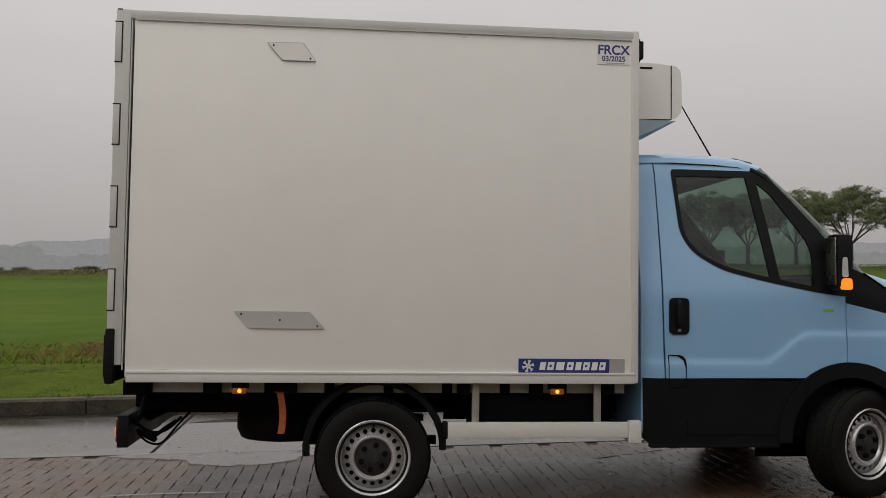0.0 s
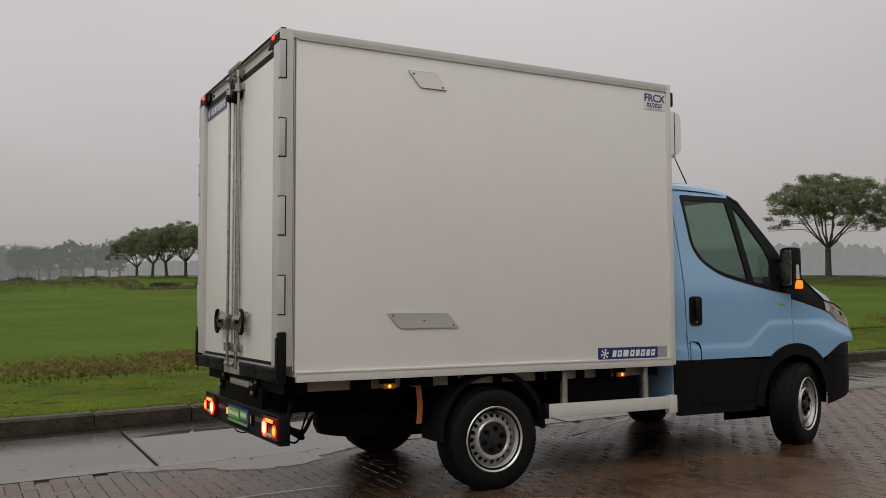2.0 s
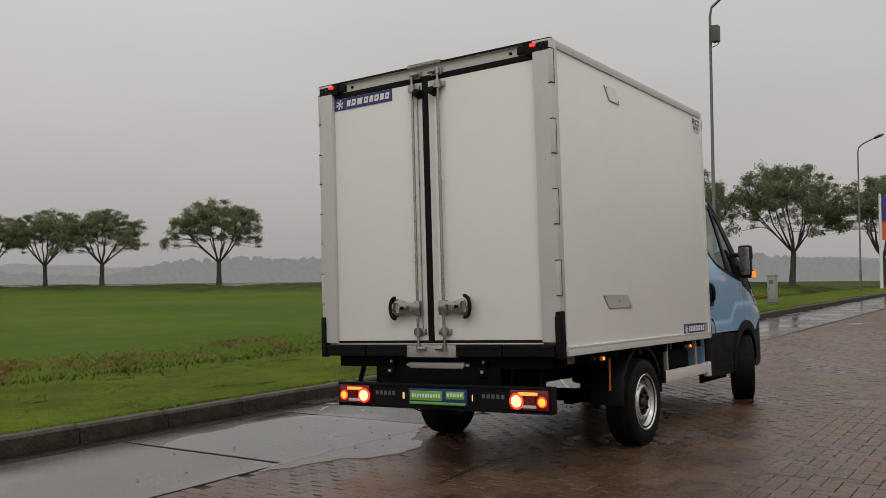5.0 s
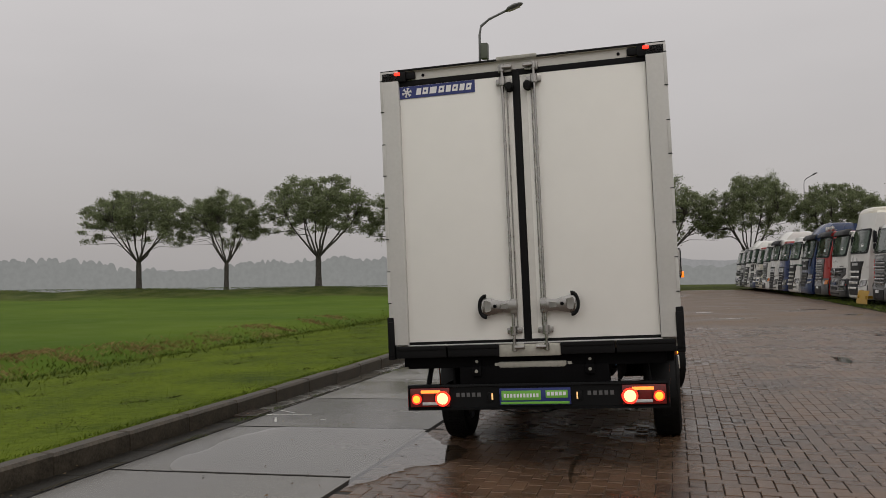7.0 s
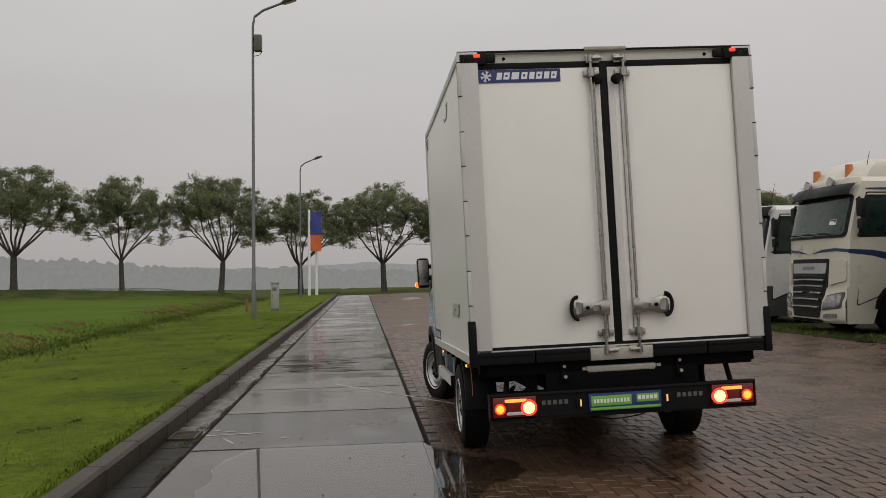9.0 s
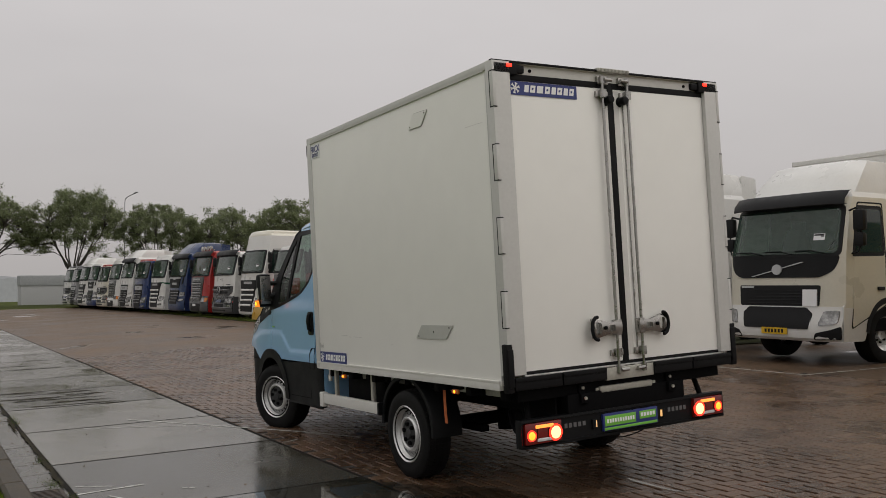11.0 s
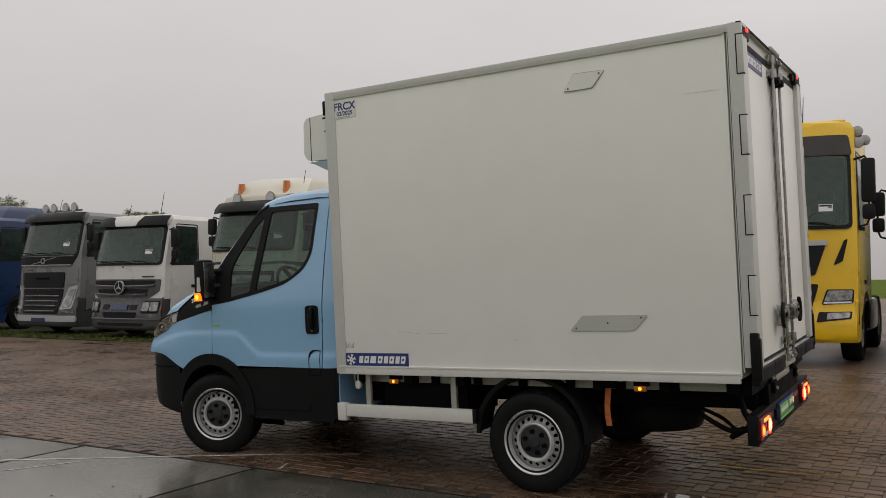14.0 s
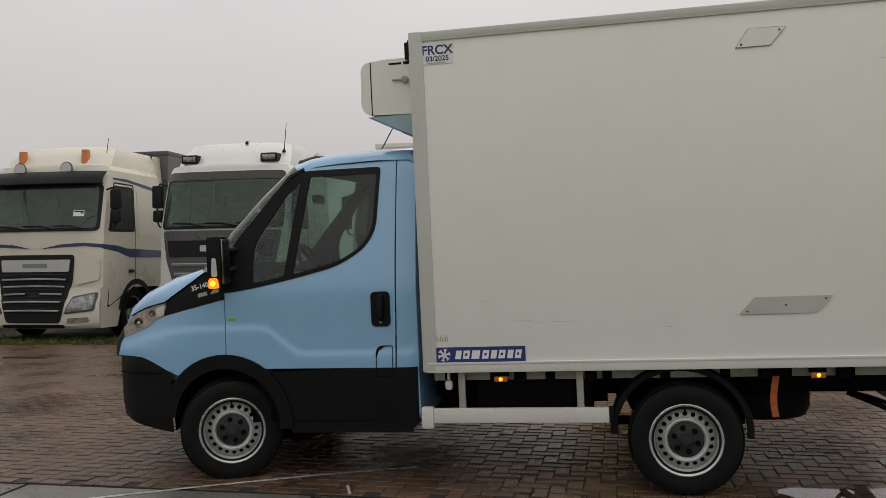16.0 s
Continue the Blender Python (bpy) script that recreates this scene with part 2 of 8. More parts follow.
def lathe(bm, profile, centre, seg=40, axis="y", close=False):
    """Turns a profile of (radius, along) about an axis through centre."""
    c, rings = Vector(centre), []
    for k in range(seg):
        a = 2 * math.pi * k / seg
        u, v = math.cos(a), math.sin(a)
        row = []
        for r, s in profile:
            p = {"y": (r * u, s, r * v), "x": (s, r * u, r * v), "z": (r * u, r * v, s)}[axis]
            row.append(bm.verts.new(c + Vector(p)))
        rings.append(row)
    n = len(profile)
    for k in range(seg):
        a, b = rings[k], rings[(k + 1) % seg]
        for i in range(n if close else n - 1):
            j = (i + 1) % n
            bm.faces.new((a[i], b[i], b[j], a[j]))
    bmesh.ops.remove_doubles(bm, verts=bm.verts, dist=1e-5)
    return bm


def inside(p, poly):
    x, y, hit = p[0], p[1], False
    for (x0, y0), (x1, y1) in zip(poly, poly[1:] + poly[:1]):
        if (y0 > y) != (y1 > y) and x < (x1 - x0) * (y - y0) / (y1 - y0) + x0:
            hit = not hit
    return hit


def rounded(poly, r, n=5):
    """The polygon with its corners rounded; r is one radius or one for each corner."""
    out, k = [], len(poly)
    for i in range(k):
        p, a, b = Vector(poly[i]), Vector(poly[i - 1]), Vector(poly[(i + 1) % k])
        ri = r[i] if hasattr(r, "__len__") else r
        ri = min(ri, (a - p).length * 0.48, (b - p).length * 0.48)
        if ri < 1e-4:
            out.append(tuple(p))
            continue
        s, e = p + (a - p).normalized() * ri, p + (b - p).normalized() * ri
        for j in range(n + 1):
            t = j / n
            out.append(tuple((1 - t) ** 2 * s + 2 * t * (1 - t) * p + t * t * e))
    return out


def densify(poly, step):
    out = []
    for a, b in zip(poly, poly[1:] + poly[:1]):
        k = max(1, int((Vector(b) - Vector(a)).length / step))
        out += [(a[0] + (b[0] - a[0]) * i / k, a[1] + (b[1] - a[1]) * i / k) for i in range(k)]
    return out


def panel(bm, outline, place, thick=0.004, holes=(), step=0.08, creases=()):
    """A sheet cut to an outline in two coordinates, laid on the surface place(u, v, depth); depth runs inwards."""
    from mathutils.geometry import delaunay_2d_cdt

    loops = [densify(list(outline), step)] + [densify(list(h), step) for h in holes]
    vs, es = [], []
    for lp in loops:
        o = len(vs)
        vs += [Vector(p) for p in lp]
        es += [(o + i, o + (i + 1) % len(lp)) for i in range(len(lp))]
    us, ws = [p[0] for p in outline], [p[1] for p in outline]
    nu, nw = int((max(us) - min(us)) / step), int((max(ws) - min(ws)) / step)
    for i in range(1, nu):
        for j in range(1, nw):
            q = (min(us) + (i + 0.03 * (j % 2)) * (max(us) - min(us)) / nu, min(ws) + j * (max(ws) - min(ws)) / nw)
            if inside(q, loops[0]) and not any(inside(q, h) for h in loops[1:]):
                vs.append(Vector(q))
    for line in creases:
        inner = [Vector(q) for q in line if inside(q, loops[0]) and not any(inside(q, h) for h in loops[1:])]
        es += [(len(vs) + i, len(vs) + i + 1) for i in range(len(inner) - 1) if (inner[i + 1] - inner[i]).length < 0.06]
        vs += inner
    pts, _, tris, *_ = delaunay_2d_cdt(vs, es, [], 0, 1e-6)
    keep = []
    for t in tris:
        c = sum((pts[i] for i in t), Vector((0, 0))) / len(t)
        if inside(c, loops[0]) and not any(inside(c, h) for h in loops[1:]):
            keep.append(t)
    front = [bm.verts.new(place(p[0], p[1], 0.0)) for p in pts]
    count = {}
    for t in keep:
        bm.faces.new([front[i] for i in t])
        for a, b in zip(t, t[1:] + t[:1]):
            count[(a, b)] = 1
    if thick:
        back = {}
        for a, b in [e for e in count if (e[1], e[0]) not in count]:
            for i in (a, b):
                if i not in back:
                    back[i] = bm.verts.new(place(pts[i][0], pts[i][1], thick))
            bm.faces.new((front[a], back[a], back[b], front[b]))
    loose = [v for v in bm.verts if not v.link_faces]
    bmesh.ops.delete(bm, geom=loose, context="VERTS")
    return bm


def sheet(rows, close=False):
    """A skin through rows of points."""
    bm = bmesh.new()
    g = [[bm.verts.new(p) for p in r] for r in rows]
    for a, b in zip(g, g[1:]):
        for i in range(len(a) - (0 if close else 1)):
            j = (i + 1) % len(a)
            bm.faces.new((a[i], a[j], b[j], b[i]))
    return bm


def lettering(name, text, size, material, parent, m, depth=0.0008, align="LEFT"):
    cu = bpy.data.curves.new(name, "FONT")
    cu.body, cu.size, cu.extrude, cu.align_x, cu.offset = text, size, depth, align, size * 0.022
    tmp = new(name, cu)
    bpy.context.view_layer.update()
    me = bpy.data.meshes.new_from_object(tmp.evaluated_get(bpy.context.evaluated_depsgraph_get()))
    bpy.data.objects.remove(tmp)
    me.materials.clear()
    me.materials.append(material)
    ob = new(name, me)
    ob.parent = parent
    ob.matrix_basis = m
    return ob


# ---- ground materials ----
def wet_mat(name, col, col2, scale, fine, rough, puddle, bump, bump_scale, rand=0.0, brick=False, puddle_scale=0.45):
    """A wet outdoor surface: damp grain with smooth darker pools where the large noise runs high."""
    m = mat(name, col, rough, var=0.35, scale=scale, fine=fine, bump=bump, bump_scale=bump_scale, col2=col2, rand=rand, rvar=0.1)
    n, l = m.node_tree.nodes, m.node_tree.links
    b = n["Principled BSDF"]
    geo = n.new("ShaderNodeNewGeometry")
    no = n.new("ShaderNodeTexNoise")
    no.inputs["Scale"].default_value, no.inputs["Detail"].default_value = puddle_scale, 4
    l.new(geo.outputs["Position"], no.inputs["Vector"])
    mask = n.new("ShaderNodeMapRange")
    mask.interpolation_type = "SMOOTHSTEP"
    mask.inputs["From Min"].default_value, mask.inputs["From Max"].default_value = puddle, puddle + 0.07
    l.new(no.outputs["Fac"], mask.inputs["Value"])
    old_r = b.inputs["Roughness"].links[0].from_socket
    mr = n.new("ShaderNodeMix")
    l.new(mask.outputs[0], mr.inputs[0])
    l.new(old_r, mr.inputs[2])
    mr.inputs[3].default_value = 0.06
    l.new(mr.outputs[0], b.inputs["Roughness"])
    old_c = b.inputs["Base Color"].links[0].from_socket
    mc = n.new("ShaderNodeMix")
    mc.data_type, mc.blend_type = "RGBA", "MULTIPLY"
    l.new(mask.outputs[0], mc.inputs["Factor"])
    l.new(old_c, mc.inputs["A"])
    mc.inputs["B"].default_value = (0.82, 0.79, 0.72, 1)
    col_out = mc.outputs["Result"]
    if brick:
        bt = n.new("ShaderNodeTexBrick")
        bt.inputs["Scale"].default_value = 1.0
        bt.inputs["Brick Width"].default_value, bt.inputs["Row Height"].default_value = 0.21, 0.105
        bt.inputs["Mortar Size"].default_value, bt.inputs["Mortar Smooth"].default_value = 0.005, 0.3
        bt.inputs["Color1"].default_value, bt.inputs["Color2"].default_value, bt.inputs["Mortar"].default_value = (0.85, 0.85, 0.85, 1), (1.08, 1.05, 1.03, 1), (0.45, 0.45, 0.45, 1)
        l.new(geo.outputs["Position"], bt.inputs["Vector"])
        mb = n.new("ShaderNodeMix")
        mb.data_type, mb.blend_type = "RGBA", "MULTIPLY"
        mb.inputs["Factor"].default_value = 1.0
        l.new(col_out, mb.inputs["A"])
        l.new(bt.outputs["Color"], mb.inputs["B"])
        col_out = mb.outputs["Result"]
        bp = n.new("ShaderNodeBump")
        bp.inputs["Strength"].default_value, bp.inputs["Distance"].default_value = 0.5, 0.006
        bp.invert = True
        l.new(bt.outputs["Fac"], bp.inputs["Height"])
        l.new(bp.outputs[0], b.inputs["Normal"])
    l.new(col_out, b.inputs["Base Color"])
    return m


PAVER = wet_mat("wet_clay_paver", (0.067, 0.0385, 0.0222), (0.137, 0.0815, 0.049), 1.2, 60, 0.29, 0.58, 0.24, 160, rand=0.16)
PAVING = wet_mat("wet_clay_paving", (0.088, 0.055, 0.034), (0.172, 0.114, 0.071), 0.5, 20, 0.46, 0.62, 0.2, 60, brick=True)
JOINT = mat("joint_sand", (0.022, 0.019, 0.016), 0.8, var=0.3, scale=6, bump=0.3, bump_scale=120)
CONCRETE = wet_mat("wet_concrete_slab", (0.066, 0.062, 0.049), (0.150, 0.143, 0.123), 0.7, 30, 0.20, 0.52, 0.05, 90, rand=0.25, puddle_scale=0.6)
KERB = wet_mat("kerb_concrete", (0.026, 0.0215, 0.0145), (0.090, 0.075, 0.057), 5.0, 40, 0.55, 0.70, 0.35, 60)
GUTTER = wet_mat("gutter_concrete", (0.007, 0.0065, 0.005), (0.026, 0.023, 0.018), 1.5, 30, 0.50, 0.62, 0.2, 80)
PAVER.node_tree.nodes["Principled BSDF"].inputs["Specular IOR Level"].default_value = 0.36
PAVING.node_tree.nodes["Principled BSDF"].inputs["Specular IOR Level"].default_value = 0.25
CONCRETE.node_tree.nodes["Principled BSDF"].inputs["Specular IOR Level"].default_value = 0.4
KERB.node_tree.nodes["Principled BSDF"].inputs["Specular IOR Level"].default_value = 0.2
GUTTER_PALE = wet_mat("pale_gutter_concrete", (0.055, 0.052, 0.043), (0.135, 0.128, 0.112), 3.0, 30, 0.28, 0.55, 0.15, 80)
GUTTER.node_tree.nodes["Principled BSDF"].inputs["Specular IOR Level"].default_value = 0.12
PUDDLE = glass("rain_puddle", (0.72, 0.70, 0.66), 0.015, 0.02)
DEEP_JOINT = mat("dark_joint", (0.015, 0.0135, 0.012), 0.9, spec=0.1, var=0.3, scale=8)
PAINT_WHITE = mat("worn_road_paint", (0.40, 0.40, 0.37), 0.5, var=0.4, scale=8, fine=60)


def grass_mat(name, a, b, scale, bump=0.6):
    m = mat(name, a, 0.85, var=0.35, scale=scale, fine=scale * 14, col2=b, bump=bump, bump_scale=30, spec=0.04)
    return m


def turf():
    """Yellow-green mown verge near the kerb, deeper green meadow past the ditch, both patchy."""
    m = grass_mat("turf", (0.052, 0.084, 0.008), (0.128, 0.168, 0.017), 0.8)
    n, l = m.node_tree.nodes, m.node_tree.links
    b = n["Principled BSDF"]
    geo = n.new("ShaderNodeNewGeometry")
    sep = n.new("ShaderNodeSeparateXYZ")
    l.new(geo.outputs["Position"], sep.inputs[0])
    rng = n.new("ShaderNodeMapRange")
    rng.inputs["From Min"].default_value, rng.inputs["From Max"].default_value = 8.2, 11.5
    l.new(sep.outputs["Y"], rng.inputs["Value"])
    no = n.new("ShaderNodeTexNoise")
    no.inputs["Scale"].default_value, no.inputs["Detail"].default_value = 0.12, 8
    l.new(geo.outputs["Position"], no.inputs["Vector"])
    ramp = n.new("ShaderNodeValToRGB")
    ramp.color_ramp.elements[0].position, ramp.color_ramp.elements[0].color = 0.35, (0.058, 0.100, 0.010, 1)
    ramp.color_ramp.elements[1].position, ramp.color_ramp.elements[1].color = 0.68, (0.086, 0.131, 0.015, 1)
    l.new(no.outputs["Fac"], ramp.inputs[0])
    mix = n.new("ShaderNodeMix")
    mix.data_type = "RGBA"
    l.new(rng.outputs[0], mix.inputs["Factor"])
    l.new(b.inputs["Base Color"].links[0].from_socket, mix.inputs["A"])
    l.new(ramp.outputs[0], mix.inputs["B"])
    # rough olive bank along the line of trees
    line = n.new("ShaderNodeMath")
    line.operation = "MULTIPLY_ADD"
    line.inputs[1].default_value = 0.305
    l.new(sep.outputs["Y"], line.inputs[0])
    l.new(sep.outputs["X"], line.inputs[2])
    wob = n.new("ShaderNodeMath")
    wob.operation = "MULTIPLY_ADD"
    wob.inputs[1].default_value = 7.0
    l.new(no.outputs["Fac"], wob.inputs[0])
    l.new(line.outputs[0], wob.inputs[2])
    bank = n.new("ShaderNodeMapRange")
    bank.inputs["From Min"].default_value, bank.inputs["From Max"].default_value = 63.5, 66.5
    bank.inputs["To Max"].default_value = 0.85
    l.new(wob.outputs[0], bank.inputs["Value"])
    rough = n.new("ShaderNodeValToRGB")
    rough.color_ramp.elements[0].position, rough.color_ramp.elements[0].color = 0.40, (0.034, 0.046, 0.011, 1)
    rough.color_ramp.elements[1].position, rough.color_ramp.elements[1].color = 0.62, (0.075, 0.082, 0.027, 1)
    fine = n.new("ShaderNodeTexNoise")
    fine.inputs["Scale"].default_value, fine.inputs["Detail"].default_value = 0.5, 7
    l.new(geo.outputs["Position"], fine.inputs["Vector"])
    l.new(fine.outputs["Fac"], rough.inputs[0])
    mix2 = n.new("ShaderNodeMix")
    mix2.data_type = "RGBA"
    l.new(bank.outputs[0], mix2.inputs["Factor"])
    l.new(mix.outputs["Result"], mix2.inputs["A"])
    l.new(rough.outputs[0], mix2.inputs["B"])
    l.new(mix2.outputs["Result"], b.inputs["Base Color"])
    return m


TURF = turf()
BLADE = mat("grass_blade", (0.058, 0.098, 0.010), 0.6, var=0.45, scale=0.7, fine=6, col2=(0.138, 0.186, 0.022), rand=0.2, spec=0.08)
WEED = mat("ditch_weed", (0.050, 0.080, 0.012), 0.7, var=0.4, scale=0.8, fine=6, col2=(0.135, 0.165, 0.035), rand=0.5, spec=0.05)
DYKE = mat("dyke_blade", (0.055, 0.085, 0.014), 0.8, var=0.4, scale=0.3, fine=3, col2=(0.11, 0.135, 0.035), rand=0.4, spec=0.15)
DRY = mat("dead_reed", (0.17, 0.105, 0.045), 0.85, var=0.35, scale=2, col2=(0.34, 0.225, 0.115), rand=0.5, spec=0.05)


def cross_fall(y):
    return float(np.interp(y, [-300, -9, -2, 1.3, 3.36, 3.7, 3.9, 5.5, 8.4, 9.6, 10.6, 11.8, 14, 60, 400],
                           [0.10, 0.10, 0.058, -0.064, -0.092, -0.097, 0.045, 0.03, -0.08, -0.42, -0.40, -0.12, -0.12, -0.12, -0.2]))


def ground_z(x, y):
    """Height of the ground: the yard's fall to the gutter, the verge, a ditch, the meadow, and low land beyond the dyke."""
    z = cross_fall(y) - 0.003 * min(max(x, -12), 66)
    beyond = max(x + 0.28 * y + 0.09 * max(0, y - 42) - 76, y - 190 if x > 10 else y - 84)
    t = min(1.0, max(0.0, beyond / 16))
    b = max(0.0, 1 - abs(beyond + 8.5) / 7)
    bank = b * b * (3 - 2 * b) * min(1.0, max(0.0, (y - 10) / 8))
    return z + 0.75 * bank - 5.5 * t * t * (3 - 2 * t)


def strip(xs, ys, lift):
    return sheet([[(x, y, ground_z(x, y) + lift) for y in ys] for x in xs])


# one sheet to the horizon, under everything
far_x = [-1800, -600, -250, -120, -70, -40, -25] + list(range(-16, 97, 4)) + [110, 140, 200, 400, 800, 1800]
far_y = [-1800, -600, -200, -120, -80, -50, -30, -20, -12, -6, -2, 1.3, 3.36, 3.7, 3.78, 3.9, 4.4, 5.5, 6.5, 7.5, 8.4, 9.0, 9.6, 10.1, 10.6, 11.2, 11.8, 14, 20, 26, 32, 38, 44, 50, 56, 62, 68, 74, 78, 82, 86, 92, 98, 104, 110, 118, 126, 134, 142, 150, 158, 168, 200, 400, 900, 1800]
bm = bmesh.new()
grid = [[bm.verts.new((x, y, ground_z(x, y) - (0.10 if y < 3.75 and x < 63 else 0.0))) for y in far_y] for x in far_x]
for a, b in zip(grid, grid[1:]):
    for i in range(len(a) - 1):
        bm.faces.new((a[i], b[i], b[i + 1], a[i + 1]))
ground = part("ground", bm, TURF, None)
tagged(ground, "mown green grass verge, ditch and wide flat meadow", "ground", kind="structure")

YARD_X0, YARD_X1 = -60, 62.5
road = part("pavement", strip([YARD_X0, -40, -20, -12, -8.4] + list(range(-7, 62, 4)) + [YARD_X1], [-60, -30, -16, -9, -6.3, -2, 1.3], -0.012), PAVING, None)
tagged(road, "wet reddish-brown brick paved truck yard", "pavement", kind="structure")


T_MARK = mat("grey_plastic_mark", (0.11, 0.11, 0.11), 0.5)

# ---- the refrigerated box truck ----
# Its own space: x ahead from the rear axle, y to its left, z up; it leans with the yard's cross fall.
truck = thing("box_truck", pose(0, 0, 0, -2.16, 1.61, -0.03), "light blue cab with white refrigerated box, parked on wet bricks", "box truck")
BX0, BX1, BY, BZ0, BZ1 = -1.50, 1.595, 1.062, 0.775, 2.965
HX = -1.54  # rear posts and hinges stand proud of the doors


def on_side(s, y):
    """Lays (x, z) on the flat side wall at +-y."""
    return lambda u, v, d: (u, s * (y - d), v)


def on_rear(x):
    return lambda u, v, d: (x + d, u, v)


# cargo box: insulated body, rails and frames
body = part("cargo_box", box(BX0 + 0.05, BX1 - 0.02, -BY + 0.006, BY - 0.006, BZ0 + 0.03, BZ1 - 0.012, 0.006), BOX_WHITE, truck)
for s in (1, -1):
    part("bottom_rail", bx(box(BX0 + 0.06, BX1 - 0.01, s * (BY - 0.03), s * (BY + 0.004), BZ0, BZ0 + 0.062, 0.004), BX0 + 0.06, BX1 - 0.01, s * (BY - 0.03), s * (BY + 0.008), BZ0 + 0.052, BZ0 + 0.066, 0.002), ALU_WHITE, body)
    part("roof_rail", bx(box(BX0 + 0.02, BX1, s * (BY - 0.05), s * (BY + 0.004), BZ1 - 0.055, BZ1, 0.012), BX0 + 0.06, BX1 - 0.03, s * (BY - 0.05), s * (BY + 0.0055), BZ1 - 0.060, BZ1 - 0.054, 0.0), ALU_POST, body)
    part("front_post", bx(bx(bmesh.new(), BX1 - (0.075 if s > 0 else 0.030), BX1 + 0.02, s * (BY - 0.06), s * (BY + 0.005), BZ0 + 0.002, BZ1 + 0.003, 0.014), BX1 - 0.015, BX1 - 0.010, s * (BY - 0.03), s * (BY + 0.0055), BZ0 + 0.01, BZ1 - 0.06), ALU_POST if s > 0 else ALU_WHITE, body)
    part("rear_post", bx(box(HX - 0.015, HX + 0.070, s * (BY - 0.14), s * (BY + 0.004), BZ0 + 0.1, BZ1 - 0.004, 0.005), HX + 0.074, HX + 0.079, s * (BY - 0.02), s * (BY + 0.001), BZ0 + 0.07, BZ1 - 0.06), ALU_POST, body)
    # four hinges that wrap the rear post
    for z in (2.77, 2.28, 1.795, 1.31):
        h = part("hinge", bx(bmesh.new(), HX - 0.0185, HX + 0.020, s * (BY - 0.018), s * (BY + 0.0062), z - 0.117, z + 0.117, 0.004), ALU_POST, body)
        part("hinge_gap", bx(bx(box(HX - 0.02, HX + 0.026, s * (BY - 0.02), s * (BY + 0.0065), z + 0.117, z + 0.123), HX - 0.02, HX + 0.026, s * (BY - 0.02), s * (BY + 0.0065), z - 0.123, z - 0.117), HX + 0.020, HX + 0.026, s * (BY - 0.02), s * (BY + 0.0065), z - 0.12, z + 0.12), RUBBER, h)
    # black corner buffers
    part("corner_buffer", bx(bx(bmesh.new(), BX0 - 0.060, BX0 - 0.008, s * (BY - 0.035), s * (BY + 0.020), 0.765, 1.085, 0.012), BX0 - 0.068, BX0 - 0.05, s * (BY - 0.035), s * (BY + 0.01), 0.80, 1.05, 0.006), RUBBER, body)
    # lozenge cover plates with screws
    dx, dz, ux = (-0.052, -0.010, -0.012) if s > 0 else (0.0, -0.018, -0.008)
    lo = [(-0.835 + dx, 1.212 + dz), (-0.390 + dx, 1.212 + dz), (-0.300 + dx, 1.112 + dz), (-0.740 + dx, 1.112 + dz)]
    up = [(-0.665 + ux, 2.800), (-0.455 + ux, 2.805), (-0.380 + ux, 2.698), (-0.575 + ux, 2.698)]
    for nm, quad, material, screws in (("lower_cover_plate", lo, PLATE_GREY, ((-0.79 + dx, 1.195 + dz), (-0.565 + dx, 1.162 + dz), (-0.345 + dx, 1.128 + dz))), ("upper_cover_plate", up, BOX_WHITE, ((-0.63 + ux, 2.785), (-0.41 + ux, 2.712)))):
        pl = part(nm, panel(bmesh.new(), rounded(quad, 0.012), on_side(s, BY + 0.004), 0.006, step=0.2), material, body)
        for x, z in screws:
            part("screw", tube(bmesh.new(), [(x, s * (BY + 0.003), z), (x, s * (BY + 0.0065), z)], 0.006, 8), CHASSIS, pl)
    seal = part("plate_edge", panel(bmesh.new(), rounded([(-0.671 + ux, 2.804), (-0.452 + ux, 2.809), (-0.374 + ux, 2.694), (-0.577 + ux, 2.694)], 0.012), on_side(s, BY - 0.001), 0.004, step=0.2), INK_GREY, body)
    # FRCX test sticker
    x0, x1 = (1.328, 1.530) if s > 0 else (1.350, 1.550)
    st = part("test_sticker", panel(bmesh.new(), [(x0, 2.752), (x1, 2.752), (x1, 2.888), (x0, 2.888)], on_side(s, BY - 0.002), 0.003, step=0.3), STICKER_WHITE, body, "white test sticker with navy print")
    turn = (90, 0, 0) if s < 0 else (90, 0, 180)
    for txt, size, z, w in (("FRCX", 0.082, 2.815, 0.0), ("03/2025", 0.046, 2.772, 0.0)):
        lettering("sticker_text", txt, size, INK, st, pose((x0 + x1) / 2, s * (BY - 0.0012), z, *turn), align="CENTER")
    part("small_print", box(x0 + 0.05, x1 - 0.03, s * (BY - 0.003), s * (BY - 0.0013), 2.757, 2.762), INK_GREY, st)
    # front lamp at the roof corner
    part("corner_lamp", bx(bx(bmesh.new(), BX1 + 0.005, BX1 + 0.05, s * (BY - 0.06), s * (BY - 0.002), BZ1 - 0.17, BZ1 - 0.055, 0.012), BX1 + 0.0, BX1 + 0.03, s * (BY - 0.05), s * (BY - 0.01), BZ1 - 0.19, BZ1 - 0.04, 0.008), PLASTIC, body)
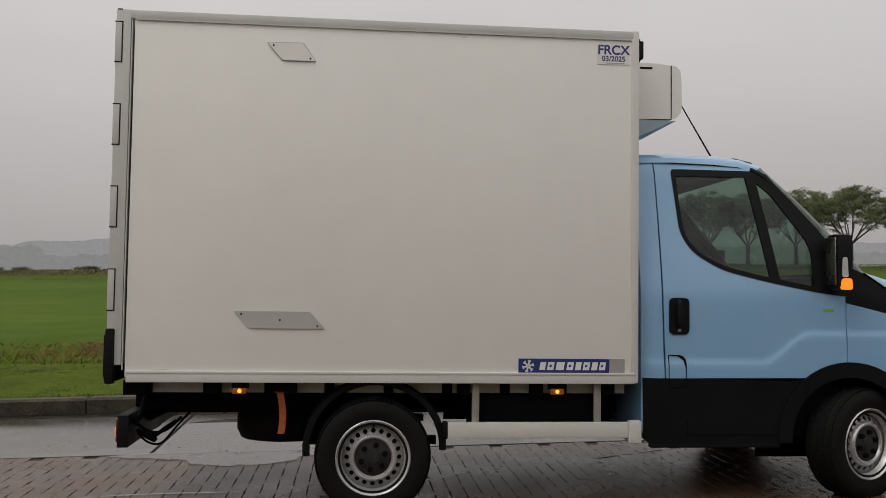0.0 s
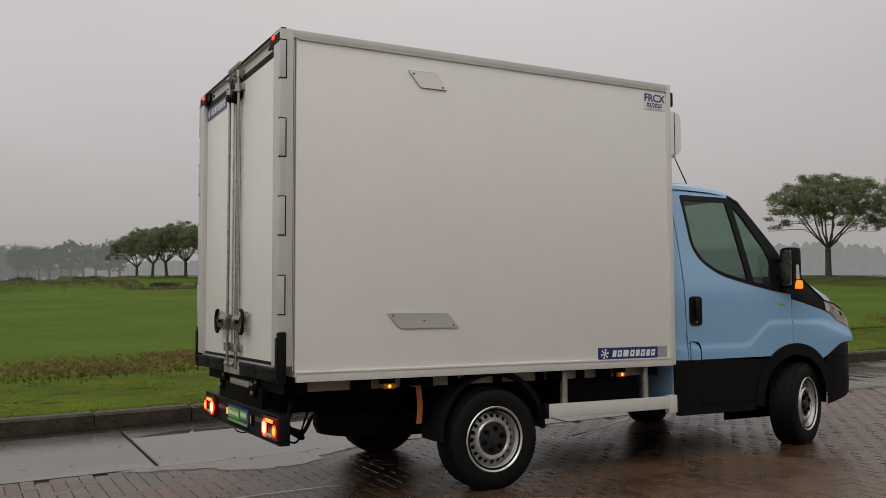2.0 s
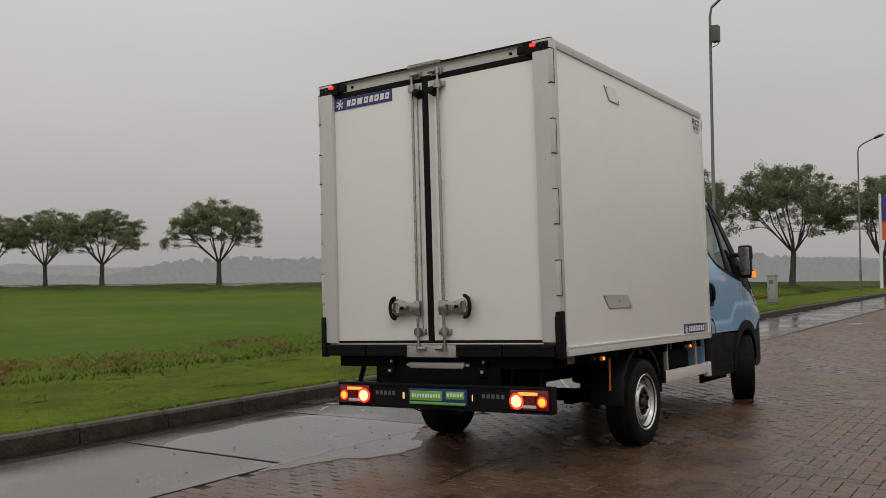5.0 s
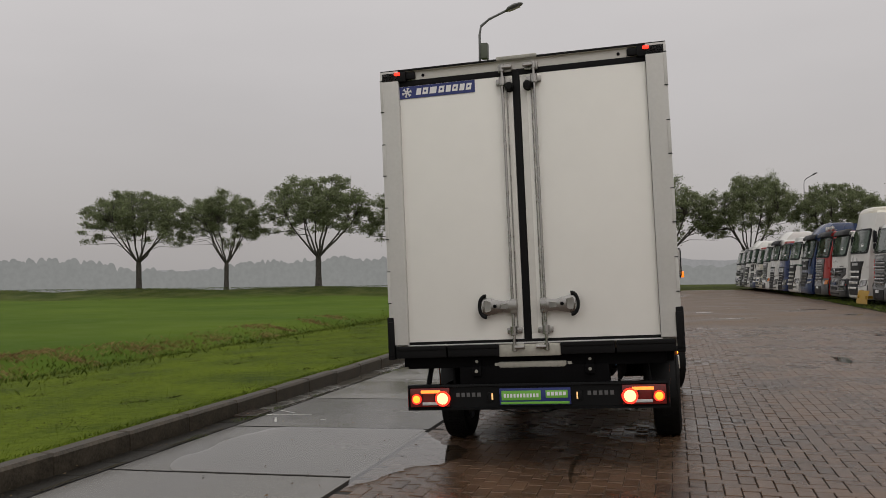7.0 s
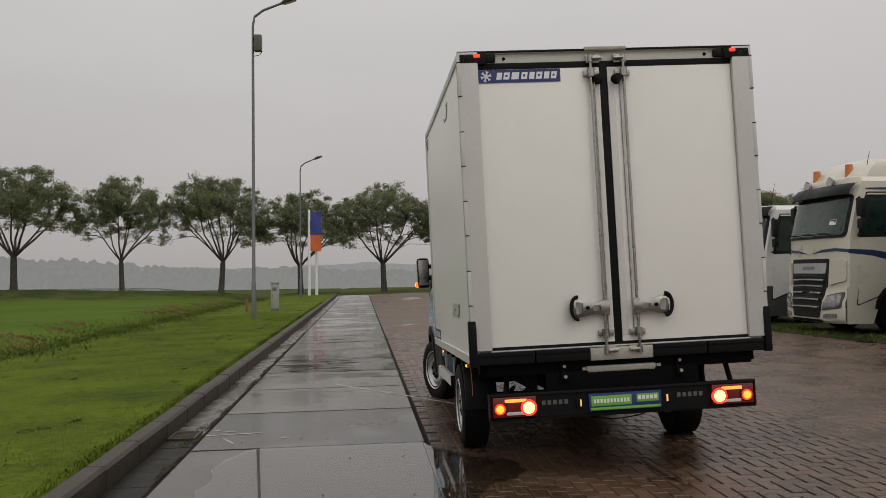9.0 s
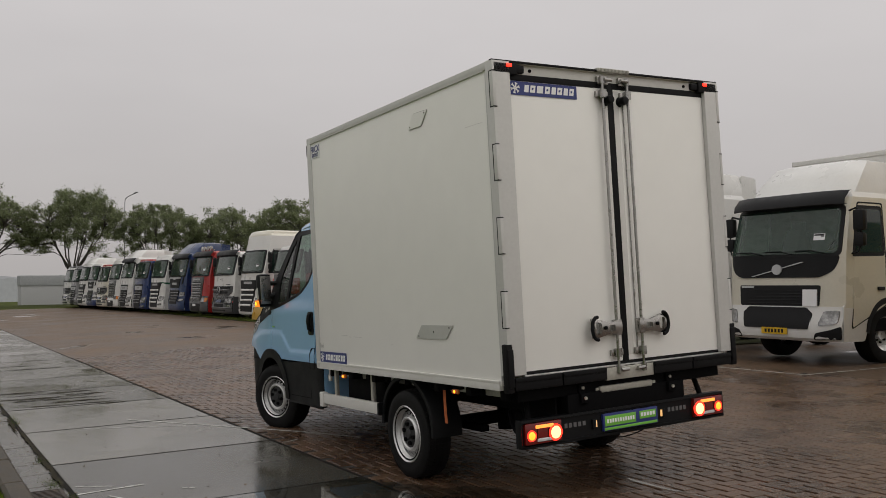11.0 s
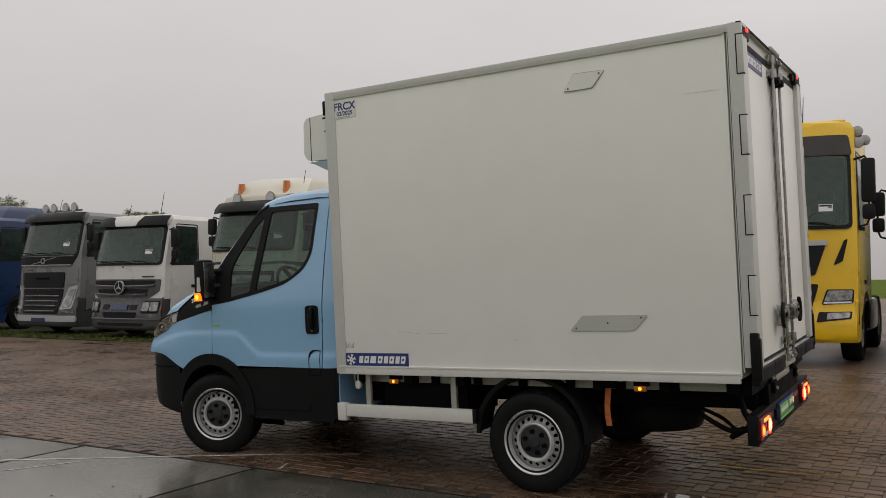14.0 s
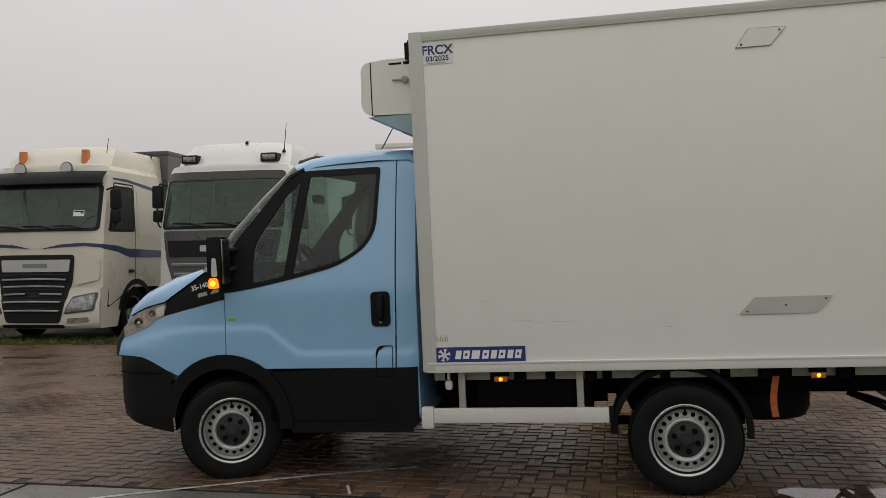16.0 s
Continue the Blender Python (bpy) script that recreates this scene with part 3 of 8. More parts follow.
for x, z, w, s in ((0.90, 1.094, 0.13, 1), (0.83, 1.083, 0.05, 1), (0.61, 1.084, 0.17, 1), (0.04, 1.036, 0.04, 1), (-1.40, 2.57, 0.22, 1), (1.20, 1.224, 0.02, 1), (-1.30, 0.845, 0.10, -1), (-1.24, 0.835, 0.06, -1), (0.50, 2.880, 0.03, -1)):
    part("scratch", panel(bmesh.new(), [(x, z), (x + w, z + 0.002), (x + w, z + 0.0045), (x, z + 0.003)], on_side(s, BY - 0.0035), 0.0, step=0.5), SCRATCH, body)
part("front_wall_trim", box(BX1 - 0.03, BX1 + 0.012, -BY + 0.05, BY - 0.05, BZ0, BZ1 - 0.01, 0.01), ALU_WHITE, body)


def maker_sign(parent, place, x0, x1, z0, z1, flip):
    """A navy maker's plate: the emblem and name as plain white shapes."""
    pl = part("maker_sticker", panel(bmesh.new(), [(x0, z0), (x1, z0), (x1, z1), (x0, z1)], place, 0.003, step=0.5), STICKER_BLUE, parent, "navy blue maker's sticker with white shapes")
    h, w = z1 - z0, x1 - x0
    P = lambda u, v, d: place(x1 - (u - x0) if flip else u, v, d - 0.0012)
    cx, cz, r = x0 + 0.105 * w, (z0 + z1) / 2, 0.40 * h
    bm = bmesh.new()
    for k in range(6):
        a = k * math.pi / 3 + 0.26
        c, q = math.cos(a), math.sin(a)
        t = 0.06 * h
        panel(bm, [(cx + 0.03 * h * c - t * q, cz + 0.03 * h * q + t * c), (cx + 0.03 * h * c + t * q, cz + 0.03 * h * q - t * c), (cx + r * c + t * q, cz + r * q - t * c), (cx + r * c - t * q, cz + r * q + t * c)], P, 0.0, step=0.5)
        for sgn in (1, -1):
            b2 = a + sgn * 0.6
            ex, ez = cx + 0.62 * r * c, cz + 0.62 * r * q
            ux, uz = math.cos(b2) * r * 0.45, math.sin(b2) * r * 0.45
            panel(bm, [(ex - uz * 0.2, ez + ux * 0.2), (ex + uz * 0.2, ez - ux * 0.2), (ex + ux + uz * 0.2, ez + uz - ux * 0.2), (ex + ux - uz * 0.2, ez + uz + ux * 0.2)], P, 0.0, step=0.5)
    part("emblem", bm, STICKER_WHITE, pl, smooth=0)
    u = x0 + 0.225 * w
    for k, wd in enumerate((0.075, 0.085, 0.105, 0.085, 0.075, 0.085, 0.075, 0.08)):
        lean = 0.10 * h
        a, b2 = u, u + wd * w * 0.84
        zl, zh = z0 + 0.24 * h, z1 - 0.22 * h
        t = (b2 - a) * 0.36
        hole = [(a + t, zl + 0.2 * h), (b2 - t * 0.8, zl + 0.2 * h), (b2 - t * 0.8 + lean * 0.4, zh - 0.18 * h), (a + t + lean * 0.4, zh - 0.18 * h)] if k % 2 else None
        part("name_block", panel(bmesh.new(), [(a, zl), (b2, zl), (b2 + lean, zh), (a + lean, zh)], P, 0.0, holes=[hole] if hole else (), step=0.5), STICKER_WHITE, pl, smooth=0)
        u += wd * w * 1.12
    return pl


maker_sign(body, on_side(-1, BY - 0.002), 0.868, 1.432, 0.836, 0.926, False)
maker_sign(body, on_side(1, BY - 0.002), 0.948, 1.532, 0.838, 0.938, True)
part("tape_patch", panel(bmesh.new(), [(1.436, 0.837), (1.528, 0.837), (1.528, 0.926), (1.436, 0.926)], on_side(-1, BY - 0.002), 0.003, step=0.3), INK_GREY, body, "grey tape patch with scratches")
bm = bmesh.new()
for k in range(7):
    panel(bm, [(1.445 + 0.011 * k, 0.975), (1.450 + 0.011 * k, 0.975), (1.450 + 0.011 * k, 1.02 - 0.012 * (k % 3)), (1.445 + 0.011 * k, 1.02 - 0.012 * (k % 3))], on_side(1, BY - 0.0035), 0.0, step=0.5)
part("small_print", bm, INK_GREY, body, smooth=0)

# rear: header, doors, seal, sill
part("rear_header", bx(box(BX0 - 0.02, BX0 + 0.05, -BY + 0.14, BY - 0.14, 2.886, BZ1 - 0.012, 0.004), BX0 - 0.045, BX0 + 0.03, -BY, BY, BZ1 - 0.014, BZ1 + 0.002, 0.004), ALU_WHITE, body)
part("rear_drip_edge", box(BX0 - 0.05, BX0 - 0.02, -BY - 0.002, BY + 0.002, BZ1 - 0.012, BZ1 + 0.004, 0.003), RUBBER, body)
for s in (1, -1):
    hood = part("lamp_housing", bx(bx(bmesh.new(), BX0 - 0.055, BX0 + 0.0, s * (BY - 0.005), s * (BY - 0.20), 2.875, BZ1 - 0.012, 0.008), BX0 - 0.045, BX0, s * (BY - 0.19), s * (BY - 0.27), 2.89, BZ1 - 0.02, 0.012), RUBBER, body)
    part("red_marker", box(BX0 - 0.064, BX0 - 0.05, s * (BY - 0.112), s * (BY - 0.158), 2.922, 2.946, 0.008), RED_LIT, hood, "small lit red marker lamp")
    part("header_bolt", tube(bmesh.new(), [(BX0 - 0.02, s * (BY - 0.33), 2.915), (BX0 - 0.026, s * (BY - 0.33), 2.915)], 0.012, 10), CHASSIS, body)
    inner, outer, seam = (0.048, 0.922, 0.047) if s > 0 else (0.0075, 0.919, 0.0065)
    door = part("rear_door", box(BX0 - 0.022, BX0 + 0.04, s * inner, s * outer, 0.892, 2.842, 0.004), BOX_WHITE, body, "white insulated rear door, closed")
    part("door_seal", bx(bx(bx(bmesh.new(), BX0 - 0.026, BX0 + 0.02, s * 0.0, s * seam, 0.89, 2.86, 0.003), BX0 - 0.024, BX0 + 0.02, s * 0.0, s * 0.925, 2.840, 2.886, 0.004), BX0 - 0.024, BX0 + 0.02, s * 0.0, s * 0.925, 0.872, 0.892, 0.004), RUBBER, door)
    part("door_edge_trim", box(BX0 - 0.0235, BX0, s * (seam + 0.002), s * (seam + 0.052), 0.93, 2.83, 0.002), ALU_WHITE, door)
    # the lock rod with cams, guides and the paddle handle
    ry = 0.118
    rod = part("lock_rod", tube(tube(bmesh.new(), [(BX0 - 0.055, s * ry, 0.83), (BX0 - 0.055, s * ry, 2.90)], 0.0105, 12), [(BX0 - 0.030, s * (ry - 0.028), 0.93), (BX0 - 0.030, s * (ry - 0.028), 2.82)], 0.004, 8), CHROME, door)
    for z in (2.795, 0.955):
        part("rod_guide", bx(tube(bmesh.new(), [(BX0 - 0.055, s * ry, z - 0.03), (BX0 - 0.055, s * ry, z + 0.03)], 0.026, 12), BX0 - 0.045, BX0 - 0.02, s * (ry - 0.06), s * (ry + 0.05), z - 0.022, z + 0.022, 0.006), CHROME, rod)
    for z, k in ((2.895, 1), (0.835, -1)):
        part("rod_cam", tube(bx(tube(bmesh.new(), [(BX0 - 0.055, s * ry, z - 0.025), (BX0 - 0.055, s * ry, z + 0.025)], 0.019, 12), BX0 - 0.045, BX0 - 0.015, s * (ry - 0.07), s * (ry + 0.03), z - 0.03, z + 0.03, 0.008), [(BX0 - 0.07, s * (ry - 0.005), z), (BX0 - 0.07, s * (ry - 0.075), z)], 0.014, 10), CHROME, rod)
    hz = 1.137
    hd = part("paddle_handle", panel(bmesh.new(), rounded([(s * 0.085, hz - 0.055), (s * 0.20, hz - 0.045), (s * 0.335, hz - 0.075), (s * 0.345, hz + 0.075), (s * 0.20, hz + 0.035), (s * 0.085, hz + 0.045)], 0.02), lambda u, v, d: (BX0 - 0.068 + d - 0.012 * math.cos((v - hz) * 28) - 0.02 * max(0.0, abs(u) - 0.2), u, v), 0.03, holes=[rounded([(s * 0.275, hz - 0.035), (s * 0.325, hz - 0.045), (s * 0.33, hz + 0.045), (s * 0.275, hz + 0.035)], 0.015), rounded([(s * 0.15, hz - 0.026), (s * 0.205, hz - 0.022), (s * 0.205, hz + 0.014), (s * 0.15, hz + 0.018)], 0.008)], step=0.02), CHROME, door, "cast metal handle with black loop")
    loop = [(BX0 - 0.078, s * (0.315 + 0.045 * math.cos(a)), hz + 0.078 * math.sin(a)) for a in np.linspace(-1.7, 1.7, 15)]
    part("handle_loop", tube(bmesh.new(), loop, 0.013, 10), RUBBER, hd)
    part("key_boss", tube(bmesh.new(), [(BX0 - 0.075, s * 0.245, hz), (BX0 - 0.092, s * 0.245, hz)], 0.013, 12), CHASSIS, hd)
    part("rod_bracket", box(BX0 - 0.075, BX0 - 0.02, s * 0.085, s * 0.135, hz - 0.06, hz + 0.05, 0.008), CHROME, hd)
    part("door_buffer", lathe(bmesh.new(), [(0.0, -0.075), (0.026, -0.07), (0.032, -0.045), (0.028, -0.02), (0.038, 0.0)], (BX0 - 0.022, s * 0.068, 2.752), 16, "x"), RUBBER, door)
maker_sign(body, on_rear(BX0 - 0.026), 0.332, 0.926, 2.745, 2.838, True)
lp = part("lock_plate", bx(bmesh.new(), BX0 - 0.05, BX0, -0.215, 0.235, 0.768, 0.856, 0.006), GALV, body)
tread = bx(bmesh.new(), BX0 - 0.06, BX0 - 0.01, -0.145, 0.155, BZ1 - 0.012, BZ1 + 0.016, 0.004)
for k in range(22):
    bx(tread, BX0 - 0.064, BX0 - 0.058, -0.14 + 0.0132 * k, -0.133 + 0.0132 * k, BZ1 - 0.006, BZ1 + 0.012)
part("ribbed_cap", tread, GALV, body)
for a, b in ((0.235, 0.62), (0.63, 1.02), (-0.215, -0.60), (-0.61, -1.02)):
    part("rear_sill", bx(bx(bmesh.new(), BX0 - 0.06, BX0 - 0.005, a, b, 0.775, 0.858, 0.008), BX0 - 0.066, BX0 - 0.04, a + 0.004 * (1 if b > a else -1), b, 0.83, 0.862, 0.006), RUBBER, body)
part("sill_strip", box(BX0 - 0.045, BX0 - 0.01, -0.93, 0.93, 0.860, 0.871, 0.003), ALU, body)

# fridge unit on the front wall over the cab
fx0, fx1 = BX1 + 0.012, 1.985
prof = [(fx0, 2.85), (1.83, 2.85), (1.965, 2.835), (fx1 + 0.012, 2.80), (fx1 + 0.018, 2.54), (1.965, 2.485), (fx0, 2.475)]
fr = part("fridge_unit", sheet([[(x, y, z + dz) for x, z in rounded(prof, 0.03, 3)] for y, dz in ((-0.76, 0), (-0.74, 0.004), (0.84, 0.004), (0.86, 0))], close=True), BOX_WHITE, truck, "white roof-mounted cooling unit casing")
for s in (1, -1):
    fy = 0.862 if s > 0 else 0.762
    part("side_cover", panel(bmesh.new(), rounded(prof, 0.03, 3), on_side(s, fy), 0.012, step=0.1), BOX_WHITE, fr)
    part("cover_gap", box(1.925, 1.932, s * (fy - 0.012), s * (fy + 0.0015), 2.48, 2.838), CHASSIS, fr)
    part("tray", sheet([[(x, s * y, z) for x, z in ((fx0, 2.475), (1.96, 2.47), (1.90, 2.452), (fx0, 2.31))] for y in (fy - 0.007, 0.05)], close=True), FRIDGE_BLUE, fr)
    part("tray_cheek", panel(bmesh.new(), [(fx0, 2.478), (1.96, 2.472), (1.90, 2.452), (fx0, 2.31)], on_side(s, fy - 0.005), 0.01, step=0.2), FRIDGE_BLUE, fr)
    part("model_mark", bx(box(1.66, 1.70, s * (fy - 0.002), s * (fy + 0.0025), 2.807, 2.827), 1.715, 1.80, s * (fy - 0.002), s * (fy + 0.0025), 2.810, 2.823), PLASTIC, fr)
part("filler_cap", lathe(bmesh.new(), [(0.0, 0.03), (0.022, 0.028), (0.024, 0.0)], (1.69, 0.862, 2.705), 14, "y"), INK_GREY, fr)
part("filler_bolt", tube(bmesh.new(), [(1.70, 0.872, 2.705), (1.78, 0.872, 2.708)], 0.007, 8), INK_GREY, fr)


# ---- cab ----
def swage(x):
    """Height of the pressed crease: level over the wheel, stepping down along the door."""
    s = min(1.0, max(0.0, (2.76 - x) / 0.32))
    return 1.092 - 0.185 * s * s * (3 - 2 * s) - 0.33 * max(0, x - 3.2) ** 2


SWAGES = [[(x, swage(x) + d) for x in np.arange(1.70, 3.86, 0.03)] for d in (-0.022, 0.0, 0.022)]


def cab_y(x, z):
    """Half width of the cab's side at a place."""
    y = 0.985
    if z > 1.30:
        y -= 0.175 * ((z - 1.30) / 0.9) ** 1.25
    if z < 0.8:
        y -= 0.03 * (0.8 - z)
    if z > 2.05:
        y -= 1.6 * (z - 2.05) ** 2
    if x > 3.1:
        y -= 0.10 * (x - 3.1) ** 2 + 0.30 * max(0, z - 0.95) * (x - 3.1)
    if x < 1.74:
        y -= 3.0 * (1.74 - x) ** 2
    # swage over the wheel and along the door
    if z < 1.25:
        y += 0.010 * min(1.0, max(0.0, (swage(x) + 0.022 - z) / 0.044)) * min(1.0, max(0.0, (3.86 - x) / 0.3))
    return y


def up(z):
    return z if z < 1.3 else 1.3 + (z - 1.3) * 1.045


def on_cab(s, lift=0.0):
    return lambda u, v, d: (u, s * (cab_y(u, v) + lift - d), up(v))


AX = 3.02
cab = part("cab_shell", box(1.68, 2.9, -0.90, 0.90, 0.42, 0.80, 0.03), CHASSIS, truck)
arch = [(AX + 0.455 * math.cos(a), 0.45 + 0.455 * math.sin(a)) for a in np.linspace(math.pi - 0.12, 0.16, 20)]
door_out = [(1.815, 0.805), (1.80, 1.3), (1.79, 2.145), (2.40, 2.125), (2.52, 2.08), (2.62, 1.97), (2.86, 1.70), (3.00, 1.52), (3.00, 0.905)] + [(2.975, 0.90), (2.85, 0.87), (2.74, 0.81)]
glass_area = [(1.895, 2.105), (2.42, 2.105), (2.535, 2.085), (2.64, 1.975), (2.88, 1.71), (3.02, 1.53), (3.02, 1.325), (2.84, 1.345), (2.50, 1.405), (2.18, 1.478), (2.00, 1.585), (1.925, 1.70)]
glass_area = rounded(glass_area, [0.03, 0.02, 0.03, 0.3, 0.3, 0.01, 0.01, 0.1, 0.3, 0.2, 0.12, 0.1])
main_pane = rounded([(1.925, 2.062), (2.395, 2.062), (2.505, 1.435), (2.185, 1.505), (2.02, 1.60), (1.95, 1.71)], [0.02, 0.01, 0.01, 0.15, 0.1, 0.1])
quarter = rounded([(2.465, 2.03), (2.56, 1.95), (2.76, 1.68), (2.795, 1.60), (2.795, 1.385), (2.57, 1.425)], [0.02, 0.03, 0.1, 0.05, 0.02, 0.02])
for s in (1, -1):
    part("rear_quarter", panel(bmesh.new(), [(1.66, 0.805), (1.805, 0.805), (1.79, 1.3), (1.782, 2.165), (1.70, 2.17), (1.66, 2.15)], on_cab(s), 0.03, step=0.05, creases=SWAGES), BLUE, cab)
    dr = part("door", panel(bmesh.new(), door_out, on_cab(s), 0.03, holes=[glass_area], step=0.045, creases=SWAGES), BLUE, cab, "light blue cab door, shut")
    part("window_surround", panel(bmesh.new(), glass_area, on_cab(s, 0.004), 0.02, holes=[main_pane, quarter], step=0.05), PLASTIC, dr)
    part("window_pane", panel(bmesh.new(), main_pane, on_cab(s, -0.004), 0.0, step=0.1), GLASS, dr, "rain-wet tinted window pane")
    part("window_pane", panel(bmesh.new(), quarter, on_cab(s, -0.004), 0.0, step=0.1), GLASS, dr)
    # recessed pull handle
    hx, hz = 1.90, 1.192
    part("handle_cup", panel(bmesh.new(), rounded([(hx - 0.065, hz - 0.115), (hx + 0.065, hz - 0.115), (hx + 0.065, hz + 0.115), (hx - 0.065, hz + 0.115)], 0.035), on_cab(s, 0.008), 0.015, step=0.05), PLASTIC, dr, "black plastic door handle")
    part("handle_grip", tube(bmesh.new(), [(hx - 0.004, s * (cab_y(hx, hz) + y), hz + z) for y, z in ((0.005, -0.07), (0.028, -0.05), (0.032, 0.02), (0.024, 0.08), (0.006, 0.095))], [0.014, 0.018, 0.02, 0.018, 0.012], 10), PLASTIC, dr)
    part("lock_barrel", tube(bmesh.new(), [(hx, s * (cab_y(hx, hz) + 0.006), hz - 0.088), (hx, s * (cab_y(hx, hz) + 0.012), hz - 0.088)], 0.011, 12), CHROME, dr)
    # lower cladding, filler flap, arch lip
    low = [(1.67, 0.807), (1.675, 0.43), (1.72, 0.395), (2.56, 0.385)] + [(AX + 0.47 * math.cos(a), 0.45 + 0.47 * math.sin(a)) for a in np.linspace(math.pi + 0.02, math.pi - 0.80, 8)]
    part("sill_cladding", panel(bmesh.new(), low, on_cab(s, 0.003), 0.04, step=0.06), PLASTIC, cab, "black plastic lower cladding")
    part("sill_ledge", box(1.72, 2.56, s * 0.93, s * (0.987), 0.372, 0.398, 0.008), PLASTIC, cab)
    part("cladding_seam", bx(box(1.952, 1.957, s * 0.96, s * 0.9905, 0.45, 0.795), 1.96, 2.56, s * 0.96, s * 0.9905, 0.452, 0.457), CHASSIS, cab)
    fl = rounded([(1.83, 0.745), (1.945, 0.745), (1.945, 0.95), (1.83, 0.95)], [0.005, 0.005, 0.09, 0.005], 6)
    part("filler_flap_gap", panel(bmesh.new(), fl, on_cab(s, 0.0045), 0.006, holes=[[(1.834, 0.749), (1.941, 0.749), (1.941, 0.87), (1.926, 0.916), (1.89, 0.942), (1.834, 0.946)]], step=0.03), CHASSIS, cab)
    lip = [(AX + 0.475 * math.cos(a), 0.45 + 0.462 * math.sin(a)) for a in np.linspace(math.pi + 0.10, 0.10, 24)] + [(AX + 0.385 * math.cos(a), 0.44 + 0.375 * math.sin(a)) for a in np.linspace(0.10, math.pi + 0.10, 24)]
    part("arch_lip", panel(bmesh.new(), lip, on_cab(s, 0.016), 0.08, step=0.05), PLASTIC, cab, "black wheel arch lip")
    rows = [[(AX + 0.40 * math.cos(a), s * y, 0.45 + 0.40 * math.sin(a)) for a in np.linspace(-0.15, math.pi + 0.15, 16)] for y in (0.62, 0.975)]
    part("wheel_well", sheet(rows), CHASSIS, cab)
    part("well_wall", box(AX - 0.45, AX + 0.45, s * 0.60, s * 0.62, 0.25, 0.9), CHASSIS, cab)
    # front wing with the swage, black wedge under the windscreen, headlamp
    wing = [(3.006, 0.905), (3.006, 1.285), (3.45, 1.188), (3.64, 1.142), (3.78, 1.085), (3.83, 1.0), (3.85, 0.915), (3.75, 0.911), (3.645, 0.899), (3.561, 0.864), (3.46, 0.81)] + [(AX + 0.46 * math.cos(a), 0.45 + 0.46 * math.sin(a)) for a in np.linspace(0.75, math.pi / 2 - 0.02, 8)]
    part("front_wing", panel(bmesh.new(), wing, on_cab(s), 0.03, step=0.04, creases=SWAGES), BLUE, cab)
    wedge = rounded([(3.006, 1.292), (3.358, 1.212), (3.484, 1.181), (3.463, 1.274), (3.42, 1.305), (3.14, 1.470), (3.01, 1.52)], 0.008)
    part("wing_wedge", panel(bmesh.new(), wedge, on_cab(s, 0.002), 0.02, step=0.05), PLASTIC, cab)
    lamp = rounded([(3.481, 1.179), (3.552, 1.160), (3.621, 1.104), (3.692, 1.081), (3.80, 1.040), (3.815, 1.10), (3.735, 1.19), (3.618, 1.238), (3.466, 1.272), (3.459, 1.246)], 0.014)
    hl = part("headlight", panel(bmesh.new(), lamp, on_cab(s, 0.006), 0.05, step=0.04), HEAD, cab, "wide clear headlight")
    for lx, lz, r in ((3.575, 1.200, 0.026), (3.685, 1.140, 0.040)):
        part("lamp_bowl", lathe(bmesh.new(), [(0.0, 0.002), (r * 0.5, 0.004), (r * 0.85, 0.008), (r, 0.001)], (lx, s * (cab_y(lx, lz) + 0.006), lz), 18, "y"), BOWL, hl)
        part("bulb", lathe(bmesh.new(), [(0.0, 0.014), (r * 0.22, 0.011), (r * 0.28, 0.001)], (lx, s * (cab_y(lx, lz) + 0.006), lz), 12, "y"), LENS_WHITE, hl)
    part("lamp_reflector", panel(bmesh.new(), rounded([(3.475, 1.190), (3.53, 1.178), (3.545, 1.235), (3.475, 1.258)], 0.01), on_cab(s, 0.009), 0.004, step=0.04), ALU, hl, "bright inner reflector")
    gap = [(3.14, 1.472), (3.28, 1.39), (3.42, 1.309), (3.466, 1.278), (3.54, 1.262), (3.618, 1.244), (3.70, 1.213), (3.745, 1.188)]
    part("bonnet_gap", tube(bmesh.new(), [(x, s * (cab_y(x, z) + 0.004), up(z)) for x, z in gap], 0.006, 6), CHASSIS, cab)
    part("bumper_seam", tube(bmesh.new(), [(x, s * (y + 0.002), 0.79) for x, y in ((3.50, 0.978), (3.58, 0.976), (3.68, 0.964), (3.78, 0.93), (3.875, 0.862))], 0.005, 6), CHASSIS, cab)
    part("eco_badge", panel(bmesh.new(), [(2.85 + 0.065 * (s > 0), 1.232 - 0.089 * (s > 0)), (2.92 + 0.065 * (s > 0), 1.232 - 0.089 * (s > 0)), (2.92 + 0.065 * (s > 0), 1.247 - 0.089 * (s > 0)), (2.85 + 0.065 * (s > 0), 1.247 - 0.089 * (s > 0))], on_cab(s, 0.003), 0.003, step=0.1), SHOP_GREEN, dr)
    # mirror: arm, tall housing, glass, lit repeater
    mx = 2.945 if s > 0 else 2.865
    mb = part("mirror_arm", bx(tube(tube(bmesh.new(), [(2.90, s * 0.91, 1.50), (mx + 0.03, s * 1.01, 1.48)], 0.03, 8), [(2.90, s * 0.90, 1.62), (mx + 0.03, s * 1.01, 1.62)], 0.025, 8), 2.86, 2.97, s * 0.86, s * 0.935, 1.40, 1.62, 0.02), PLASTIC, cab)
    part("mirror_housing", box(mx, mx + 0.115, s * 0.985, s * 1.13, 1.365, 1.725, 0.04), PLASTIC, mb, "tall black door mirror")
    part("mirror_glass", box(mx - 0.007, mx + 0.003, s * 1.0, s * 1.115, 1.40, 1.70, 0.004), CHROME, mb)
